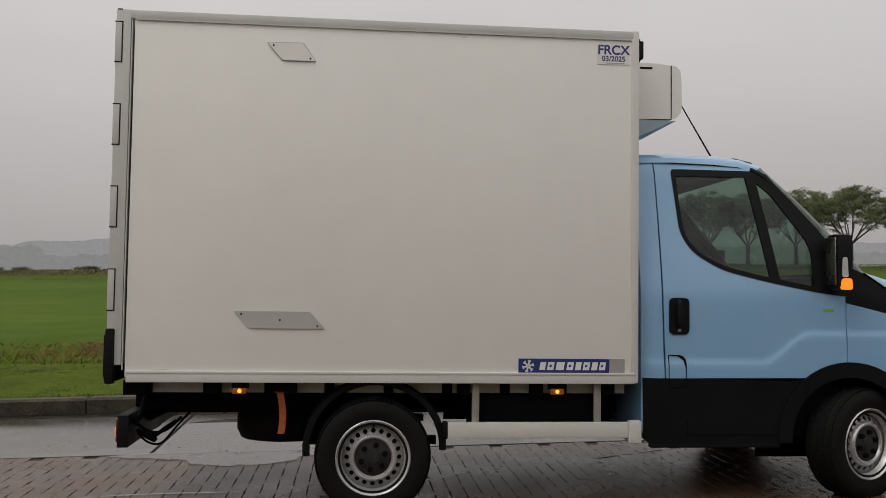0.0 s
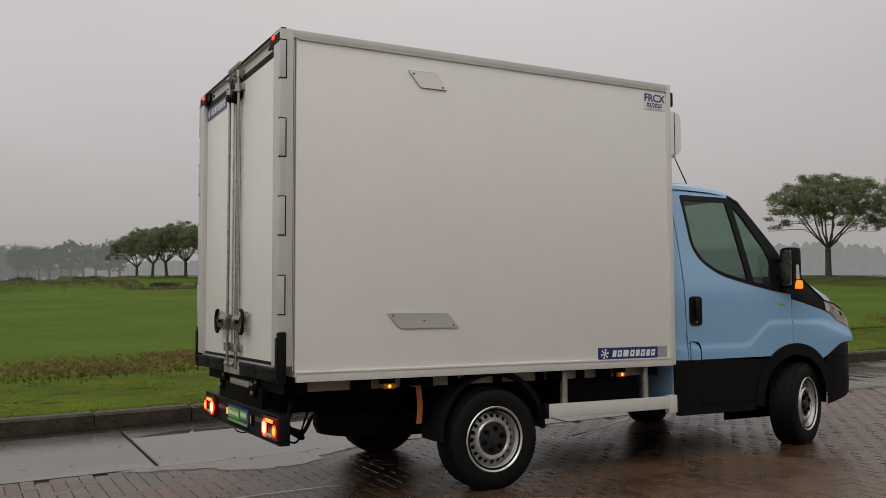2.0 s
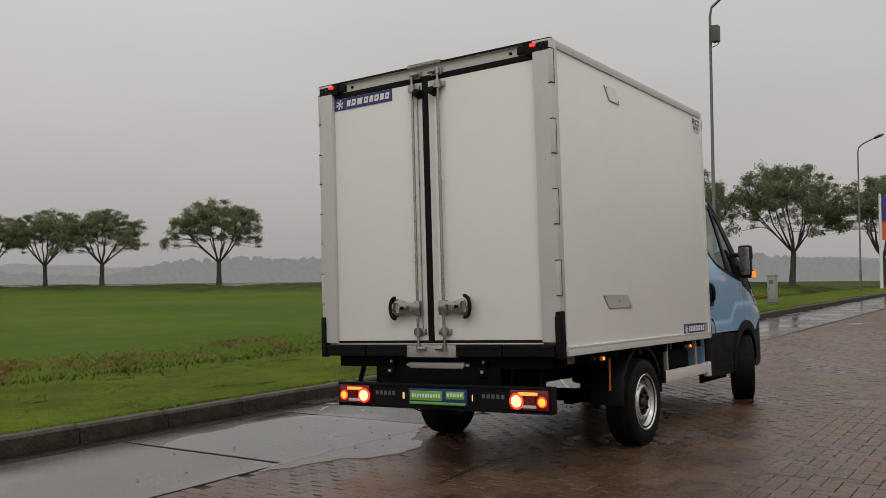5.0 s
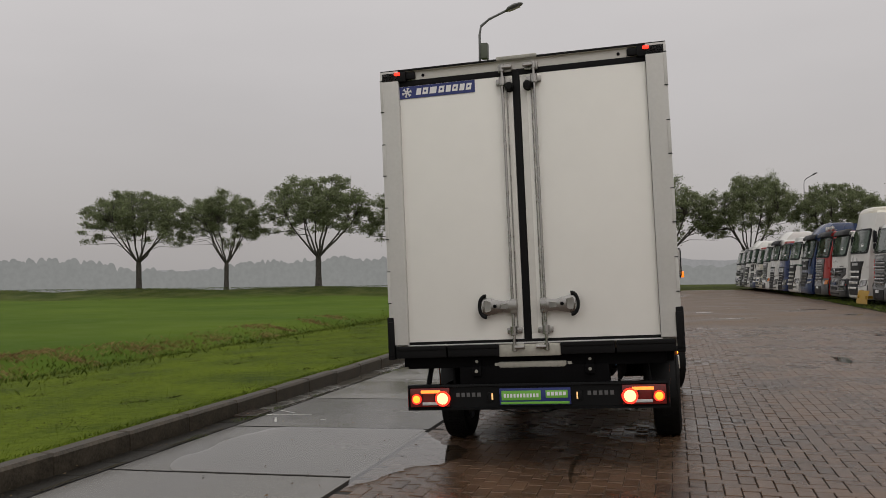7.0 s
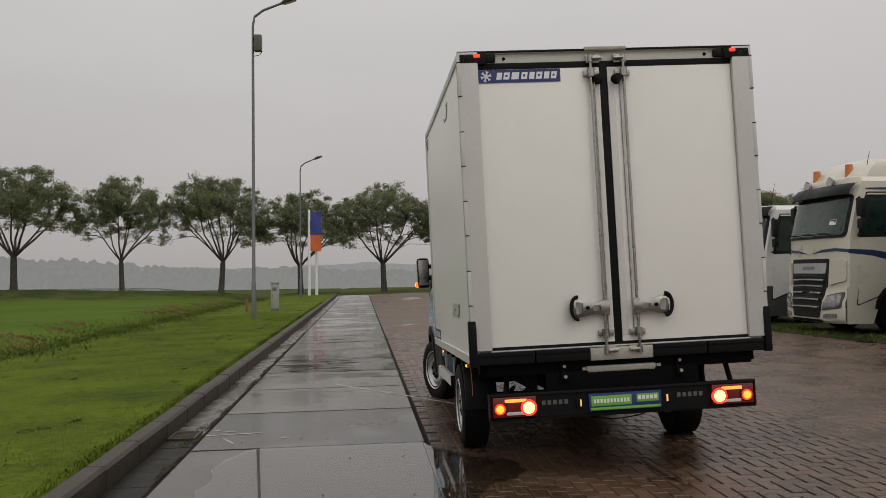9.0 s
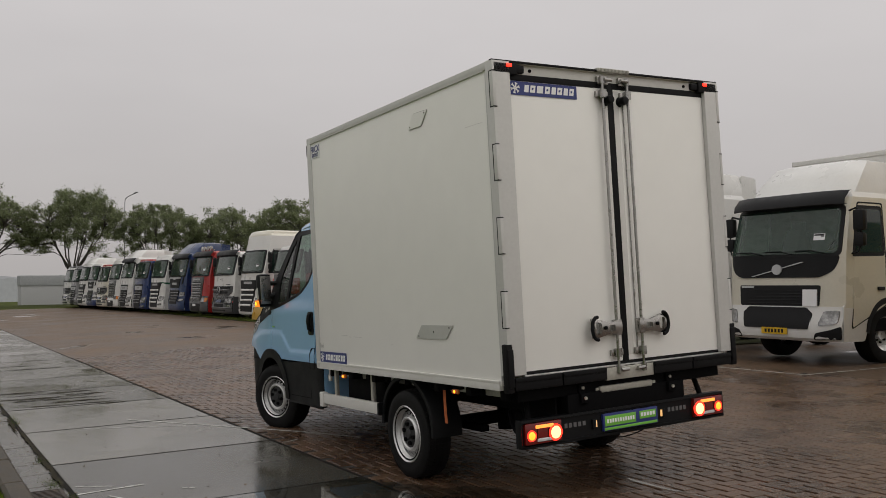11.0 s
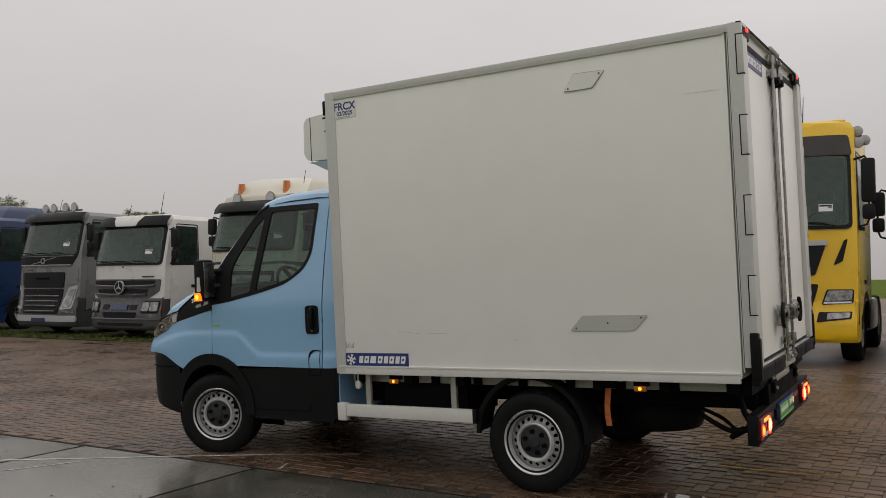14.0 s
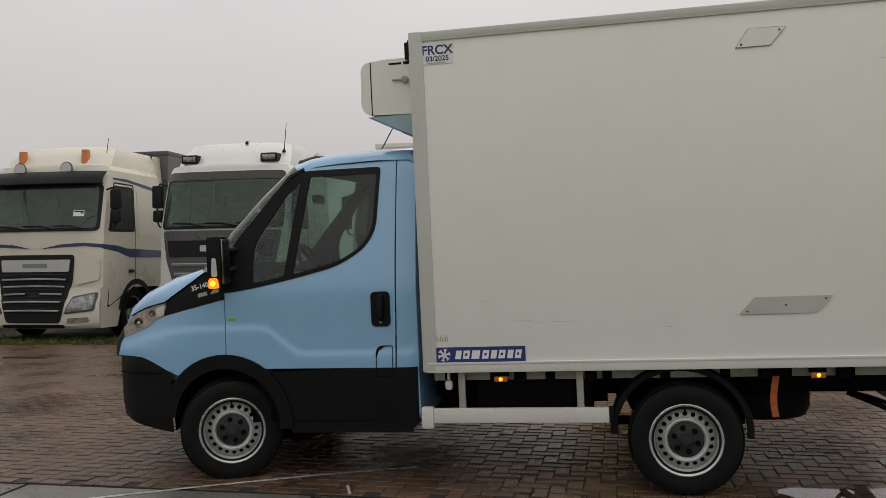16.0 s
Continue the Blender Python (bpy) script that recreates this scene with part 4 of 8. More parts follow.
    part("repeater_lens", panel(bmesh.new(), rounded([(mx + 0.030, 1.45), (mx + 0.072, 1.45), (mx + 0.065, 1.575), (mx + 0.036, 1.575)], 0.015), on_side(s, 1.134), 0.02, step=0.1), LENS_WHITE, mb)
    part("repeater_lamp", panel(bmesh.new(), rounded([(mx + 0.022, 1.372), (mx + 0.090, 1.372), (mx + 0.084, 1.442), (mx + 0.030, 1.442)], 0.018), on_side(s, 1.152), 0.040, step=0.1), REPEATER_LIT, mb, "amber indicator lamp, lit")
    part("indicator_bulb", lathe(bmesh.new(), [(0.0, 0.008), (0.016, 0.006), (0.021, 0.0)], (mx + 0.056, s * 1.152, 1.406), 14, "y"), AMBER_LIT, mb)
    # seats
    seat = part("seat", bx(bx(bx(bmesh.new(), 1.95, 2.38, s * 0.18, s * 0.68, 0.98, 1.12, 0.05), 1.86, 2.0, s * 0.2, s * 0.66, 1.08, 1.66, 0.05), 1.88, 1.97, s * 0.32, s * 0.54, 1.68, 1.86, 0.04), SEAT, cab)
    part("seat_belt", tube(bmesh.new(), [(1.83, s * 0.80, 1.85), (1.97, s * 0.66, 1.45), (2.05, s * 0.5, 1.12)], 0.014, 6), PLASTIC, cab)
lettering("power_badge", "35-140", 0.048, STICKER_WHITE, cab, pose(3.245, cab_y(3.14, 1.36) + 0.004, 1.352, 90, -12, 178))
part("badge_bar", panel(bmesh.new(), [(3.04, 1.338), (3.20, 1.305), (3.20, 1.330), (3.04, 1.364)], on_cab(1, 0.005), 0.002, step=0.2), INK_GREY, cab)

# roof, windscreen, bonnet and nose as skins from side to side
def across(xc, zc, xe, ye, ze, n=16):
    """A line over the cab from its left edge to its right, crowned in the middle."""
    out = []
    for k in range(n + 1):
        t = -1 + 2 * k / n
        c = max(0.0, 1 - abs(t) ** 2.6)
        out.append((xe + (xc - xe) * c, ye * math.sin(t * math.pi / 2) / 1.0, ze + (zc - ze) * c))
    return out


roof_rows = [(1.655, 2.10, 1.655, 0.80, 2.06), (1.665, 2.235, 1.665, 0.81, 2.15), (1.72, 2.28, 1.70, 0.82, 2.178), (1.95, 2.30, 1.92, 0.825, 2.185), (2.25, 2.29, 2.20, 0.825, 2.178), (2.45, 2.265, 2.36, 0.825, 2.165), (2.60, 2.225, 2.47, 0.82, 2.135)]
part("roof", sheet([across(*r) for r in roof_rows]), BLUE, cab, "light blue pressed steel roof")
part("rear_wall", panel(bmesh.new(), rounded([(-0.97, 0.45), (0.97, 0.45), (0.97, 1.35), (0.82, 2.14), (-0.82, 2.14), (-0.97, 1.35)], 0.05), lambda u, v, d: (1.662 + d, u, v), 0.03, step=0.2), BLUE, cab)
ws = [(2.60, 2.225, 2.47, 0.815, 2.135), (2.86, 2.01, 2.67, 0.835, 1.93), (3.12, 1.76, 2.87, 0.865, 1.72), (3.36, 1.49, 3.07, 0.89, 1.48)]
part("windscreen", sheet([across(*r) for r in ws]), GLASS, cab, "raked rain-wet windscreen")
for s in (1, -1):
    part("a_pillar", tube(bmesh.new(), [(2.44, s * 0.815, 2.15), (2.53, s * 0.82, 2.10), (2.67, s * 0.838, 1.935), (2.88, s * 0.868, 1.705), (3.04, s * 0.89, 1.51)], [0.02, 0.032, 0.036, 0.038, 0.038], 8), PLASTIC, cab)
part("roof_spoiler", sheet([across(2.40, 2.275, 2.28, 0.62, 2.215), across(2.50, 2.292, 2.36, 0.64, 2.225), across(2.62, 2.262, 2.47, 0.66, 2.195), across(2.64, 2.225, 2.48, 0.66, 2.165)]), PLASTIC, cab, "low black roof trim over the windscreen")
bon = [(3.36, 1.50, 3.10, 0.87, 1.470), (3.58, 1.455, 3.34, 0.88, 1.350), (3.80, 1.36, 3.55, 0.87, 1.262), (3.94, 1.25, 3.70, 0.82, 1.19), (4.005, 1.12, 3.81, 0.76, 1.10)]
part("bonnet", sheet([across(*r) for r in bon]), BLUE, cab, "sloping light blue bonnet")
part("cowl", sheet([across(3.30, 1.47, 3.04, 0.89, 1.45), across(3.42, 1.485, 3.12, 0.87, 1.455)]), PLASTIC, cab)
part("grille", sheet([across(4.005, 1.12, 3.80, 0.80, 1.09), across(4.03, 1.02, 3.84, 0.86, 1.0), across(4.03, 0.90, 3.84, 0.88, 0.90)]), PLASTIC, cab)
bump = []
half = [(3.43, 0.975), (3.55, 0.975), (3.67, 0.962), (3.77, 0.93), (3.86, 0.86), (3.92, 0.77), (3.985, 0.53), (4.02, 0.27), (4.03, 0)]
for t, k in ((0.0, 0.93), (0.06, 0.99), (0.25, 1.015), (0.85, 1.02), (0.97, 1.012), (1.0, 0.985)):
    line = []
    for x, y in half:
        g = min(1.0, (x - 3.43) / 0.45)
        line.append((3.43 + (x - 3.43) * k, y * (0.95 + 0.05 * k), (0.372 + 0.085 * g) * (1 - t) + (0.805 + 0.098 * min(1.0, (x - 3.43) / 0.23)) * t))
    bump.append(line + [(x, -y, z) for x, y, z in line[-2::-1]])
part("front_bumper", sheet(bump), PLASTIC, cab, "black plastic front bumper")
part("number_plate", box(4.025, 4.04, -0.26, 0.26, 0.56, 0.67, 0.003), STICKER_WHITE, cab)
part("dashboard", bx(bx(bmesh.new(), 2.62, 3.2, -0.84, 0.84, 1.12, 1.36, 0.06), 2.56, 2.8, 0.2, 0.62, 1.28, 1.44, 0.05), SEAT, cab)
sw = bmesh.new()
wheel_m = pose(2.55, 0.40, 1.45, 0, -62, 0)
ring = [wheel_m @ Vector((0.205 * math.cos(a), 0.205 * math.sin(a), 0)) for a in np.linspace(0, 2 * math.pi, 33)]
tube(sw, ring, 0.016, 8, cap=False)
for a in (0.2, math.pi - 0.2, -math.pi / 2):
    tube(sw, [wheel_m @ Vector((0.03 * math.cos(a), 0.03 * math.sin(a), 0.02)), wheel_m @ Vector((0.20 * math.cos(a), 0.20 * math.sin(a), 0))], 0.02, 6)
part("steering_wheel", sw, PLASTIC, cab)
part("cab_floor", box(1.70, 3.0, -0.9, 0.9, 0.70, 0.80), CHASSIS, cab)
part("headlining", box(1.70, 2.42, -0.76, 0.76, 2.12, 2.15, 0.01), SEAT, cab)
part("interior_mirror", box(2.62, 2.65, -0.12, 0.12, 1.95, 2.02, 0.02), PLASTIC, cab)
part("aerial", tube(bmesh.new(), [(2.34, -0.50, 2.22), (2.31, -0.50, 2.28), (2.08, -0.50, 2.66)], [0.012, 0.006, 0.004], 6), PLASTIC, cab)


# ---- running gear ----
def road_wheel(name, parent, x, y, z, s, steer=0.0, front=False):
    """Tyre with tread, pressed steel rim with round holes, hub cap and nuts; s is the outer side."""
    e = part(name, lathe(bmesh.new(), [(0.195, -0.10), (0.225, -0.105), (0.268, -0.114), (0.308, -0.111), (0.336, -0.096), (0.347, -0.06), (0.350, 0.0), (0.347, 0.06), (0.336, 0.096), (0.308, 0.111), (0.268, 0.114), (0.225, 0.105), (0.195, 0.10)], (0, 0, 0), 56, "y"), TYRE, parent, "worn black road tyre")
    e.matrix_basis = pose(x, y, z, 0, 0, steer)
    tr = bmesh.new()
    for k in range(70):
        a = 2 * math.pi * k / 70
        for yy in (-0.075, -0.025, 0.025, 0.075):
            q = pose(0, 0, 0, 0, math.degrees(a), 0)
            bx(tr, 0.342, 0.3525 - (0.006 if abs(yy) > 0.05 else 0), yy - 0.02, yy + 0.02, -0.0135, 0.0135, 0, q)
    part("tread", tr, TYRE, e)
    o = s
    rim = bmesh.new()
    lathe(rim, [(0.222, -0.09 * o), (0.205, -0.08 * o), (0.195, 0.0), (0.205, 0.085 * o), (0.226, 0.106 * o), (0.220, 0.112 * o), (0.205, 0.098 * o), (0.196, 0.072 * o), (0.188, 0.062 * o)], (0, 0, 0), 56, "y")
    part("rim", rim, RIM, e, "silver steel rim with round holes")
    disc = bmesh.new()
    holes = [[(0.158 * math.cos(a) + 0.015 * math.cos(b), 0.158 * math.sin(a) + 0.015 * math.sin(b)) for b in np.linspace(0, 2 * math.pi, 9)[:-1]] for a in (2 * math.pi * k / 20 for k in range(20))]
    circ = [(0.192 * math.cos(a), 0.192 * math.sin(a)) for a in np.linspace(0, 2 * math.pi, 57)[:-1]]
    inn = [(0.118 * math.cos(a), 0.118 * math.sin(a)) for a in np.linspace(0, 2 * math.pi, 41)[:-1]]

    def dish(u, v, d):
        r = math.hypot(u, v)
        return (u, o * (0.052 + 0.030 * max(0.0, 1 - abs(r - 0.128) / 0.05) - d), v)

    panel(disc, circ, dish, 0.012, holes=holes + [inn], step=0.05)
    part("rim_disc", disc, RIM_DISC, e)
    part("hub_ring", lathe(bmesh.new(), [(0.110, 0.080 * o), (0.118, 0.092 * o), (0.128, 0.094 * o), (0.137, 0.086 * o), (0.142, 0.070 * o)], (0, 0, 0), 40, "y"), RIM, e)
    part("rim_back", lathe(bmesh.new(), [(0.0, 0.02 * o), (0.192, 0.02 * o)], (0, 0, 0), 32, "y"), CHASSIS, e)
    cap = lathe(bmesh.new(), [(0.0, 0.098 * o), (0.035, 0.097 * o), (0.04, 0.085 * o), (0.075, 0.080 * o), (0.112, 0.074 * o), (0.126, 0.060 * o)], (0, 0, 0), 36, "y")
    hub = part("hub_cap", cap, HUB, e, "dark grey hub cap with six nuts")
    for k in range(6):
        a = 2 * math.pi * k / 6 + 0.3
        part("wheel_nut", tube(bmesh.new(), [(0.074 * math.cos(a), 0.065 * o, 0.074 * math.sin(a)), (0.074 * math.cos(a), 0.098 * o, 0.074 * math.sin(a))], [0.019, 0.017], 6), CHASSIS, e)
    part("valve", tube(bmesh.new(), [(0.0, 0.07 * o, 0.19), (0.0, 0.105 * o, 0.175)], 0.005, 6), CHASSIS, e)
    return e


road_wheel("wheel", truck, -0.015, 0.905, 0.328, 1)
road_wheel("wheel", truck, 0.0, -0.915, 0.325, -1)
road_wheel("wheel", truck, AX + 0.005, 0.885, 0.388, 1, 20)
road_wheel("wheel", truck, AX + 0.09, -0.905, 0.395, -1, 20)
ch = bmesh.new()
for s in (1, -1):
    bx(ch, -1.45, 2.6, s * 0.36, s * 0.44, 0.52, 0.66)
part("chassis_rail", ch, CHASSIS, truck)
for s in (1, -1):
    part("sub_frame", box(BX0 + 0.16, BX1 - 0.02, s * 0.82, s * 0.90, 0.70, 0.775), GALV, truck)
for x in (-1.38, -0.95, -0.5, 0.55, 1.0, 1.45):
    part("cross_bearer", box(x - 0.035, x + 0.035, -1.0, 1.0, 0.70, 0.776, 0.004), CHASSIS, truck)
# added dark block that hides the sub-frame ends in the tail's darkness
part("tail_dark_cap", box(BX0 + 0.02, BX0 + 0.15, -0.95, 0.95, 0.69, 0.775), CHASSIS, truck)
part("underfloor", box(BX0 + 0.07, BX1 - 0.03, -1.0, 1.0, 0.768, 0.80), CHASSIS, truck)
part("rear_axle", bx(tube(tube(bmesh.new(), [(0, -0.80, 0.362), (0, 0.80, 0.362)], 0.055, 12), [(0.0, 0.0, 0.25), (0.0, 0.0, 0.47)], [0.1, 0.1], 14), -0.42, 0.42, -0.56, -0.49, 0.33, 0.38), CHASSIS, truck)
part("leaf_spring", box(-0.42, 0.42, 0.49, 0.56, 0.33, 0.38), CHASSIS, truck)
part("front_axle", tube(bmesh.new(), [(AX, -0.78, 0.40), (AX, 0.78, 0.40)], 0.06, 10), CHASSIS, truck)
part("gearbox", bx(bx(bmesh.new(), 1.9, 3.4, -0.35, 0.35, 0.30, 0.75, 0.08), 1.0, 2.0, -0.15, 0.15, 0.36, 0.60, 0.05), CHASSIS, truck)
part("fuel_tank", box(0.62, 1.38, -0.92, -0.48, 0.42, 0.70, 0.05), CHASSIS, truck, "black fuel tank")
part("battery_box", box(0.55, 1.3, 0.46, 0.90, 0.44, 0.70, 0.04), CHASSIS, truck)
# spare wheel slung under the tail
part("spare_wheel", lathe(bmesh.new(), [(0.0, -0.06), (0.19, -0.07), (0.24, -0.11), (0.31, -0.105), (0.335, -0.05), (0.335, 0.05), (0.31, 0.105), (0.0, 0.105)], (-0.59, 0.0, 0.41), 40, "z"), TYRE, truck, "spare wheel slung under the tail")
part("tail_cross_member", box(-1.50, -1.40, -0.55, 0.55, 0.56, 0.70, 0.01), CHASSIS, truck)
for s in (1, -1):
    g = part("mudguard", sheet([[(0.01 + 0.425 * math.cos(a) * k, s * y, 0.375 + 0.415 * math.sin(a) * k) for a in np.linspace(-0.02, math.pi + 0.10, 22)] for y, k in ((0.74, 1), (0.74, 1.02), (0.985, 1.02), (0.998, 1.0), (0.998, 0.93), (0.985, 0.915))]), PLASTIC, truck, "black plastic mudguard")
    sk = part("side_guard", bx(bmesh.new(), 0.442, 1.565, s * 0.985, s * 1.03, 0.442, 0.536, 0.008), ALU_WHITE, truck, "cream aluminium side guard rail")
    part("guard_cap", box(0.415, 0.446, s * 0.98, s * 1.033, 0.437, 0.541, 0.006), PLASTIC, sk)
    part("guard_end", box(1.565, 1.645, s * 0.98, s * 1.04, 0.408, 0.546, 0.012), ALU_WHITE, sk)
    for x in (0.62, 1.38):
        part("guard_post", box(x - 0.022, x + 0.022, s * 0.955, s * 0.985, 0.47, 0.78, 0.004), GALV, sk)
    for x in (1.118, -0.795):
        mk = part("marker_bracket", box(x - 0.05, x + 0.05, s * 0.965, s * 1.0, 0.735, 0.776, 0.004), CHASSIS, truck)
        part("marker_lens", box(x - 0.044, x + 0.044, s * 1.0, s * 1.022, 0.703, 0.740, 0.012), LENS_AMBER, mk)
        part("marker_lamp", lathe(bmesh.new(), [(0.0, 0.008 * s), (0.008, 0.006 * s), (0.012, 0.0)], (x, s * 1.0225, 0.722), 14, "y"), AMBER_LIT, mk, "lit amber side marker")
    st = part("strap_holder", bx(bmesh.new(), -0.62, -0.50, s * 0.93, s * 0.99, 0.715, 0.77, 0.006), CHASSIS, truck)
    part("lashing_strap", sheet([[(-0.575 + w + 0.012 * math.sin(z * 14), s * (0.965 + 0.01 * math.sin(z * 9)), z) for w in (0.0, 0.04)] for z in np.linspace(0.735, 0.46, 9)]), STRAP, st, "hanging orange lashing strap")
    part("tail_bracket", tube(bmesh.new(), [(-1.0, s * 0.40, 0.57), (-1.33, s * 0.40, 0.55), (-1.45, s * 0.42, 0.49)], 0.035, 8), CHASSIS, truck)
part("drain_valve", bx(tube(bmesh.new(), [(1.46, 1.0, 0.72), (1.46, 1.0, 0.79)], 0.009, 8), 1.435, 1.485, 0.985, 1.012, 0.655, 0.72, 0.024), ALU_WHITE, truck, "white plastic drain valve")

# floor bearers, and dark side plates added to block the light under the box
for x in np.arange(-1.35, 1.5, 0.36):
    part("floor_bearer", box(x - 0.03, x + 0.03, -0.93, 0.93, 0.70, BZ0, 0.004), CHASSIS, truck)
for s in (1, -1):
    part("tail_filler_plate", box(-1.44, -0.46, s * 0.60, s * 0.615, 0.56, BZ0 - 0.002), CHASSIS, truck)
    part("mid_filler_plate", box(0.46, 1.60, s * 0.60, s * 0.615, 0.50, BZ0 - 0.002), CHASSIS, truck)
# rear under-run bumper with the lamp clusters and dealer plate
RB = -1.445
rb = part("rear_bumper", sheet([[(x, y, z) for x, z in ((RB + 0.0, 0.569), (RB - 0.060, 0.569), (RB - 0.062, 0.553), (RB - 0.045, 0.549), (RB - 0.045, 0.401), (RB - 0.062, 0.397), (RB - 0.060, 0.381), (RB + 0.0, 0.381))] for y in (-0.955, 0.955)], close=True), PLASTIC, truck, "black rear under-run bumper")
for s in (1, -1):
    cl = part("tail_light", bx(bmesh.new(), RB - 0.075, RB - 0.04, s * 0.63, s * 0.935, 0.407, 0.547, 0.008), LENS_DEEP, rb, "red tail light cluster, lit")
    part("fog_lens", box(RB - 0.079, RB - 0.06, s * 0.72, s * 0.84, 0.421, 0.443, 0.004), LENS_WHITE, cl)
    for nm, yy, zz, r, lit in (("brake_lamp", 0.684, 0.468, 0.042, BRAKE_LIT), ("indicator_lamp", 0.885, 0.466, 0.028, TURN_LIT)):
        lamp = part(nm, lathe(bmesh.new(), [(r, -0.004), (r * 1.28, -0.006), (r * 1.4, 0.004)], (RB - 0.075, s * yy, zz), 24, "x"), RED_LIT, cl, "red lamp ring")
        part("bulb_glow", lathe(bmesh.new(), [(0.0, -0.012), (r * 0.569, -0.010), (r, -0.004)], (RB - 0.075, s * yy, zz), 20, "x"), lit, lamp, "lit lamp")
    part("tail_strip", box(RB - 0.0795, RB - 0.06, s * 0.70, s * 0.85, 0.509, 0.531, 0.004), STRIP_LIT, cl, "lit lamp")
    for a in (0.744, 0.837):
        part("cluster_rib", box(RB - 0.078, RB - 0.06, s * (a - 0.002), s * (a + 0.002), 0.413, 0.505), CHASSIS, cl)
    part("side_reflector", box(RB - 0.06, RB + 0.0, s * 0.949, s * 0.957, 0.409, 0.544, 0.003), LENS_RED, cl)
    part("plate_lamp", bx(bmesh.new(), RB - 0.062, RB - 0.04, s * 0.315, s * 0.345, 0.439, 0.509, 0.006), PLASTIC, rb)
    part("plate_lamp_lens", box(RB - 0.060, RB - 0.047, s * 0.306, s * 0.318, 0.452, 0.500, 0.003), PLATE_LIT, rb, "small lit plate lamp")
    for k in range(5):
        a = (0.40 if s > 0 else -0.57) + 0.040 * k
        part("raised_mark", box(RB - 0.0475, RB - 0.044, a, a + 0.025, 0.476, 0.506), T_MARK, rb)
for s in (1, -1):
    part("bumper_end", box(RB - 0.06, RB + 0.005, s * 0.945, s * 0.958, 0.381, 0.569, 0.004), PLASTIC, rb)
dp = part("dealer_plate", bx(bmesh.new(), RB - 0.065, RB - 0.045, -0.265, 0.255, 0.414, 0.534, 0.004), STICKER_BLUE, rb, "green and navy dealer plate")
part("plate_field", bx(box(RB - 0.068, RB - 0.06, -0.05, 0.24, 0.447, 0.517, 0.003), RB - 0.068, RB - 0.06, -0.255, 0.245, 0.419, 0.437, 0.002), SHOP_GREEN, dp)
part("plate_field", box(RB - 0.0685, RB - 0.06, -0.245, -0.085, 0.461, 0.517, 0.003), SHOP_GREEN, dp)
for k in range(11):
    part("plate_bar", box(RB - 0.0695, RB - 0.067, 0.207 - 0.024 * k, 0.222 - 0.024 * k, 0.468, 0.495), STICKER_WHITE, dp)
for k in range(5):
    part("plate_bar", box(RB - 0.070, RB - 0.067, -0.116 - 0.029 * k, -0.095 - 0.029 * k, 0.479, 0.505), STICKER_WHITE, dp)
part("step_bar", bx(bmesh.new(), -1.50, -1.43, -0.245, 0.256, 0.672, 0.728, 0.012), GALV, truck)
for a in (-0.282, 0.254):
    part("step_hanger", bx(box(-1.49, -1.43, a, a + 0.030, 0.592, 0.72, 0.004), -1.485, -1.45, a - 0.012, a + 0.042, 0.60, 0.636, 0.006), GALV, truck)
for s in (1, -1):
    bb = part("buffer_bracket", bx(bx(bmesh.new(), -1.50, -1.42, s * 0.385, s * 0.445, 0.61, 0.76, 0.006), -1.525, -1.495, s * 0.38, s * 0.45, 0.63, 0.70, 0.01), CHASSIS, truck)
    part("bracket_bolt", tube(tube(bmesh.new(), [(-1.50, s * 0.415, 0.735), (-1.51, s * 0.415, 0.735)], 0.011, 8), [(-1.525, s * 0.415, 0.665), (-1.535, s * 0.415, 0.665)], 0.012, 8), GALV, bb)
    # inner mudguard edge and strap seen from behind
    part("tail_stay", tube(bmesh.new(), [(-1.36, s * 0.80, 0.70), (-1.40, s * 0.82, 0.56), (-1.44, s * 0.84, 0.50)], 0.020, 8), CHASSIS, truck)
# wiring that hangs between the frame and the bumper's end
for pts, r in (
    ([(-1.44, -0.72, 0.43), (-1.38, -0.73, 0.37), (-1.30, -0.70, 0.35), (-1.25, -0.62, 0.43), (-1.16, -0.5, 0.54)], 0.007),
    ([(-1.43, -0.80, 0.50), (-1.36, -0.80, 0.45), (-1.30, -0.78, 0.44), (-1.25, -0.74, 0.46), (-1.19, -0.66, 0.52)], 0.010),
    ([(-1.42, -0.84, 0.47), (-1.33, -0.82, 0.41), (-1.28, -0.80, 0.46), (-1.22, -0.70, 0.50)], 0.013),
    ([(-1.44, 0.80, 0.49), (-1.34, 0.78, 0.42), (-1.26, 0.72, 0.50), (-1.05, 0.6, 0.55)], 0.013),
    ([(-1.42, 0.86, 0.46), (-1.30, 0.84, 0.44), (-1.18, 0.80, 0.50), (-1.02, 0.70, 0.56)], 0.016),
    ([(-1.46, 0.28, 0.385), (-1.49, 0.10, 0.345), (-1.48, -0.10, 0.36), (-1.45, -0.24, 0.40)], 0.005),
):
    smoothed = [Vector(a) * (1 - f) + Vector(b) * f for a, b in zip(pts, pts[1:]) for f in (0.0, 0.25, 0.5, 0.75)] + [Vector(pts[-1])]
    for _ in range(4):
        smoothed = [smoothed[0]] + [(a + b * 2 + c) / 4 for a, b, c in zip(smoothed, smoothed[1:], smoothed[2:])] + [smoothed[-1]]
    part("loose_cable", tube(bmesh.new(), smoothed, r, 6), CHASSIS, truck)
for s in (1, -1):
    part("cable_plug", tube(bmesh.new(), [(-1.40, s * 0.84, 0.46), (-1.34, s * 0.83, 0.43), (-1.31, s * 0.82, 0.40)], [0.022, 0.028, 0.016], 8), CHASSIS, truck)


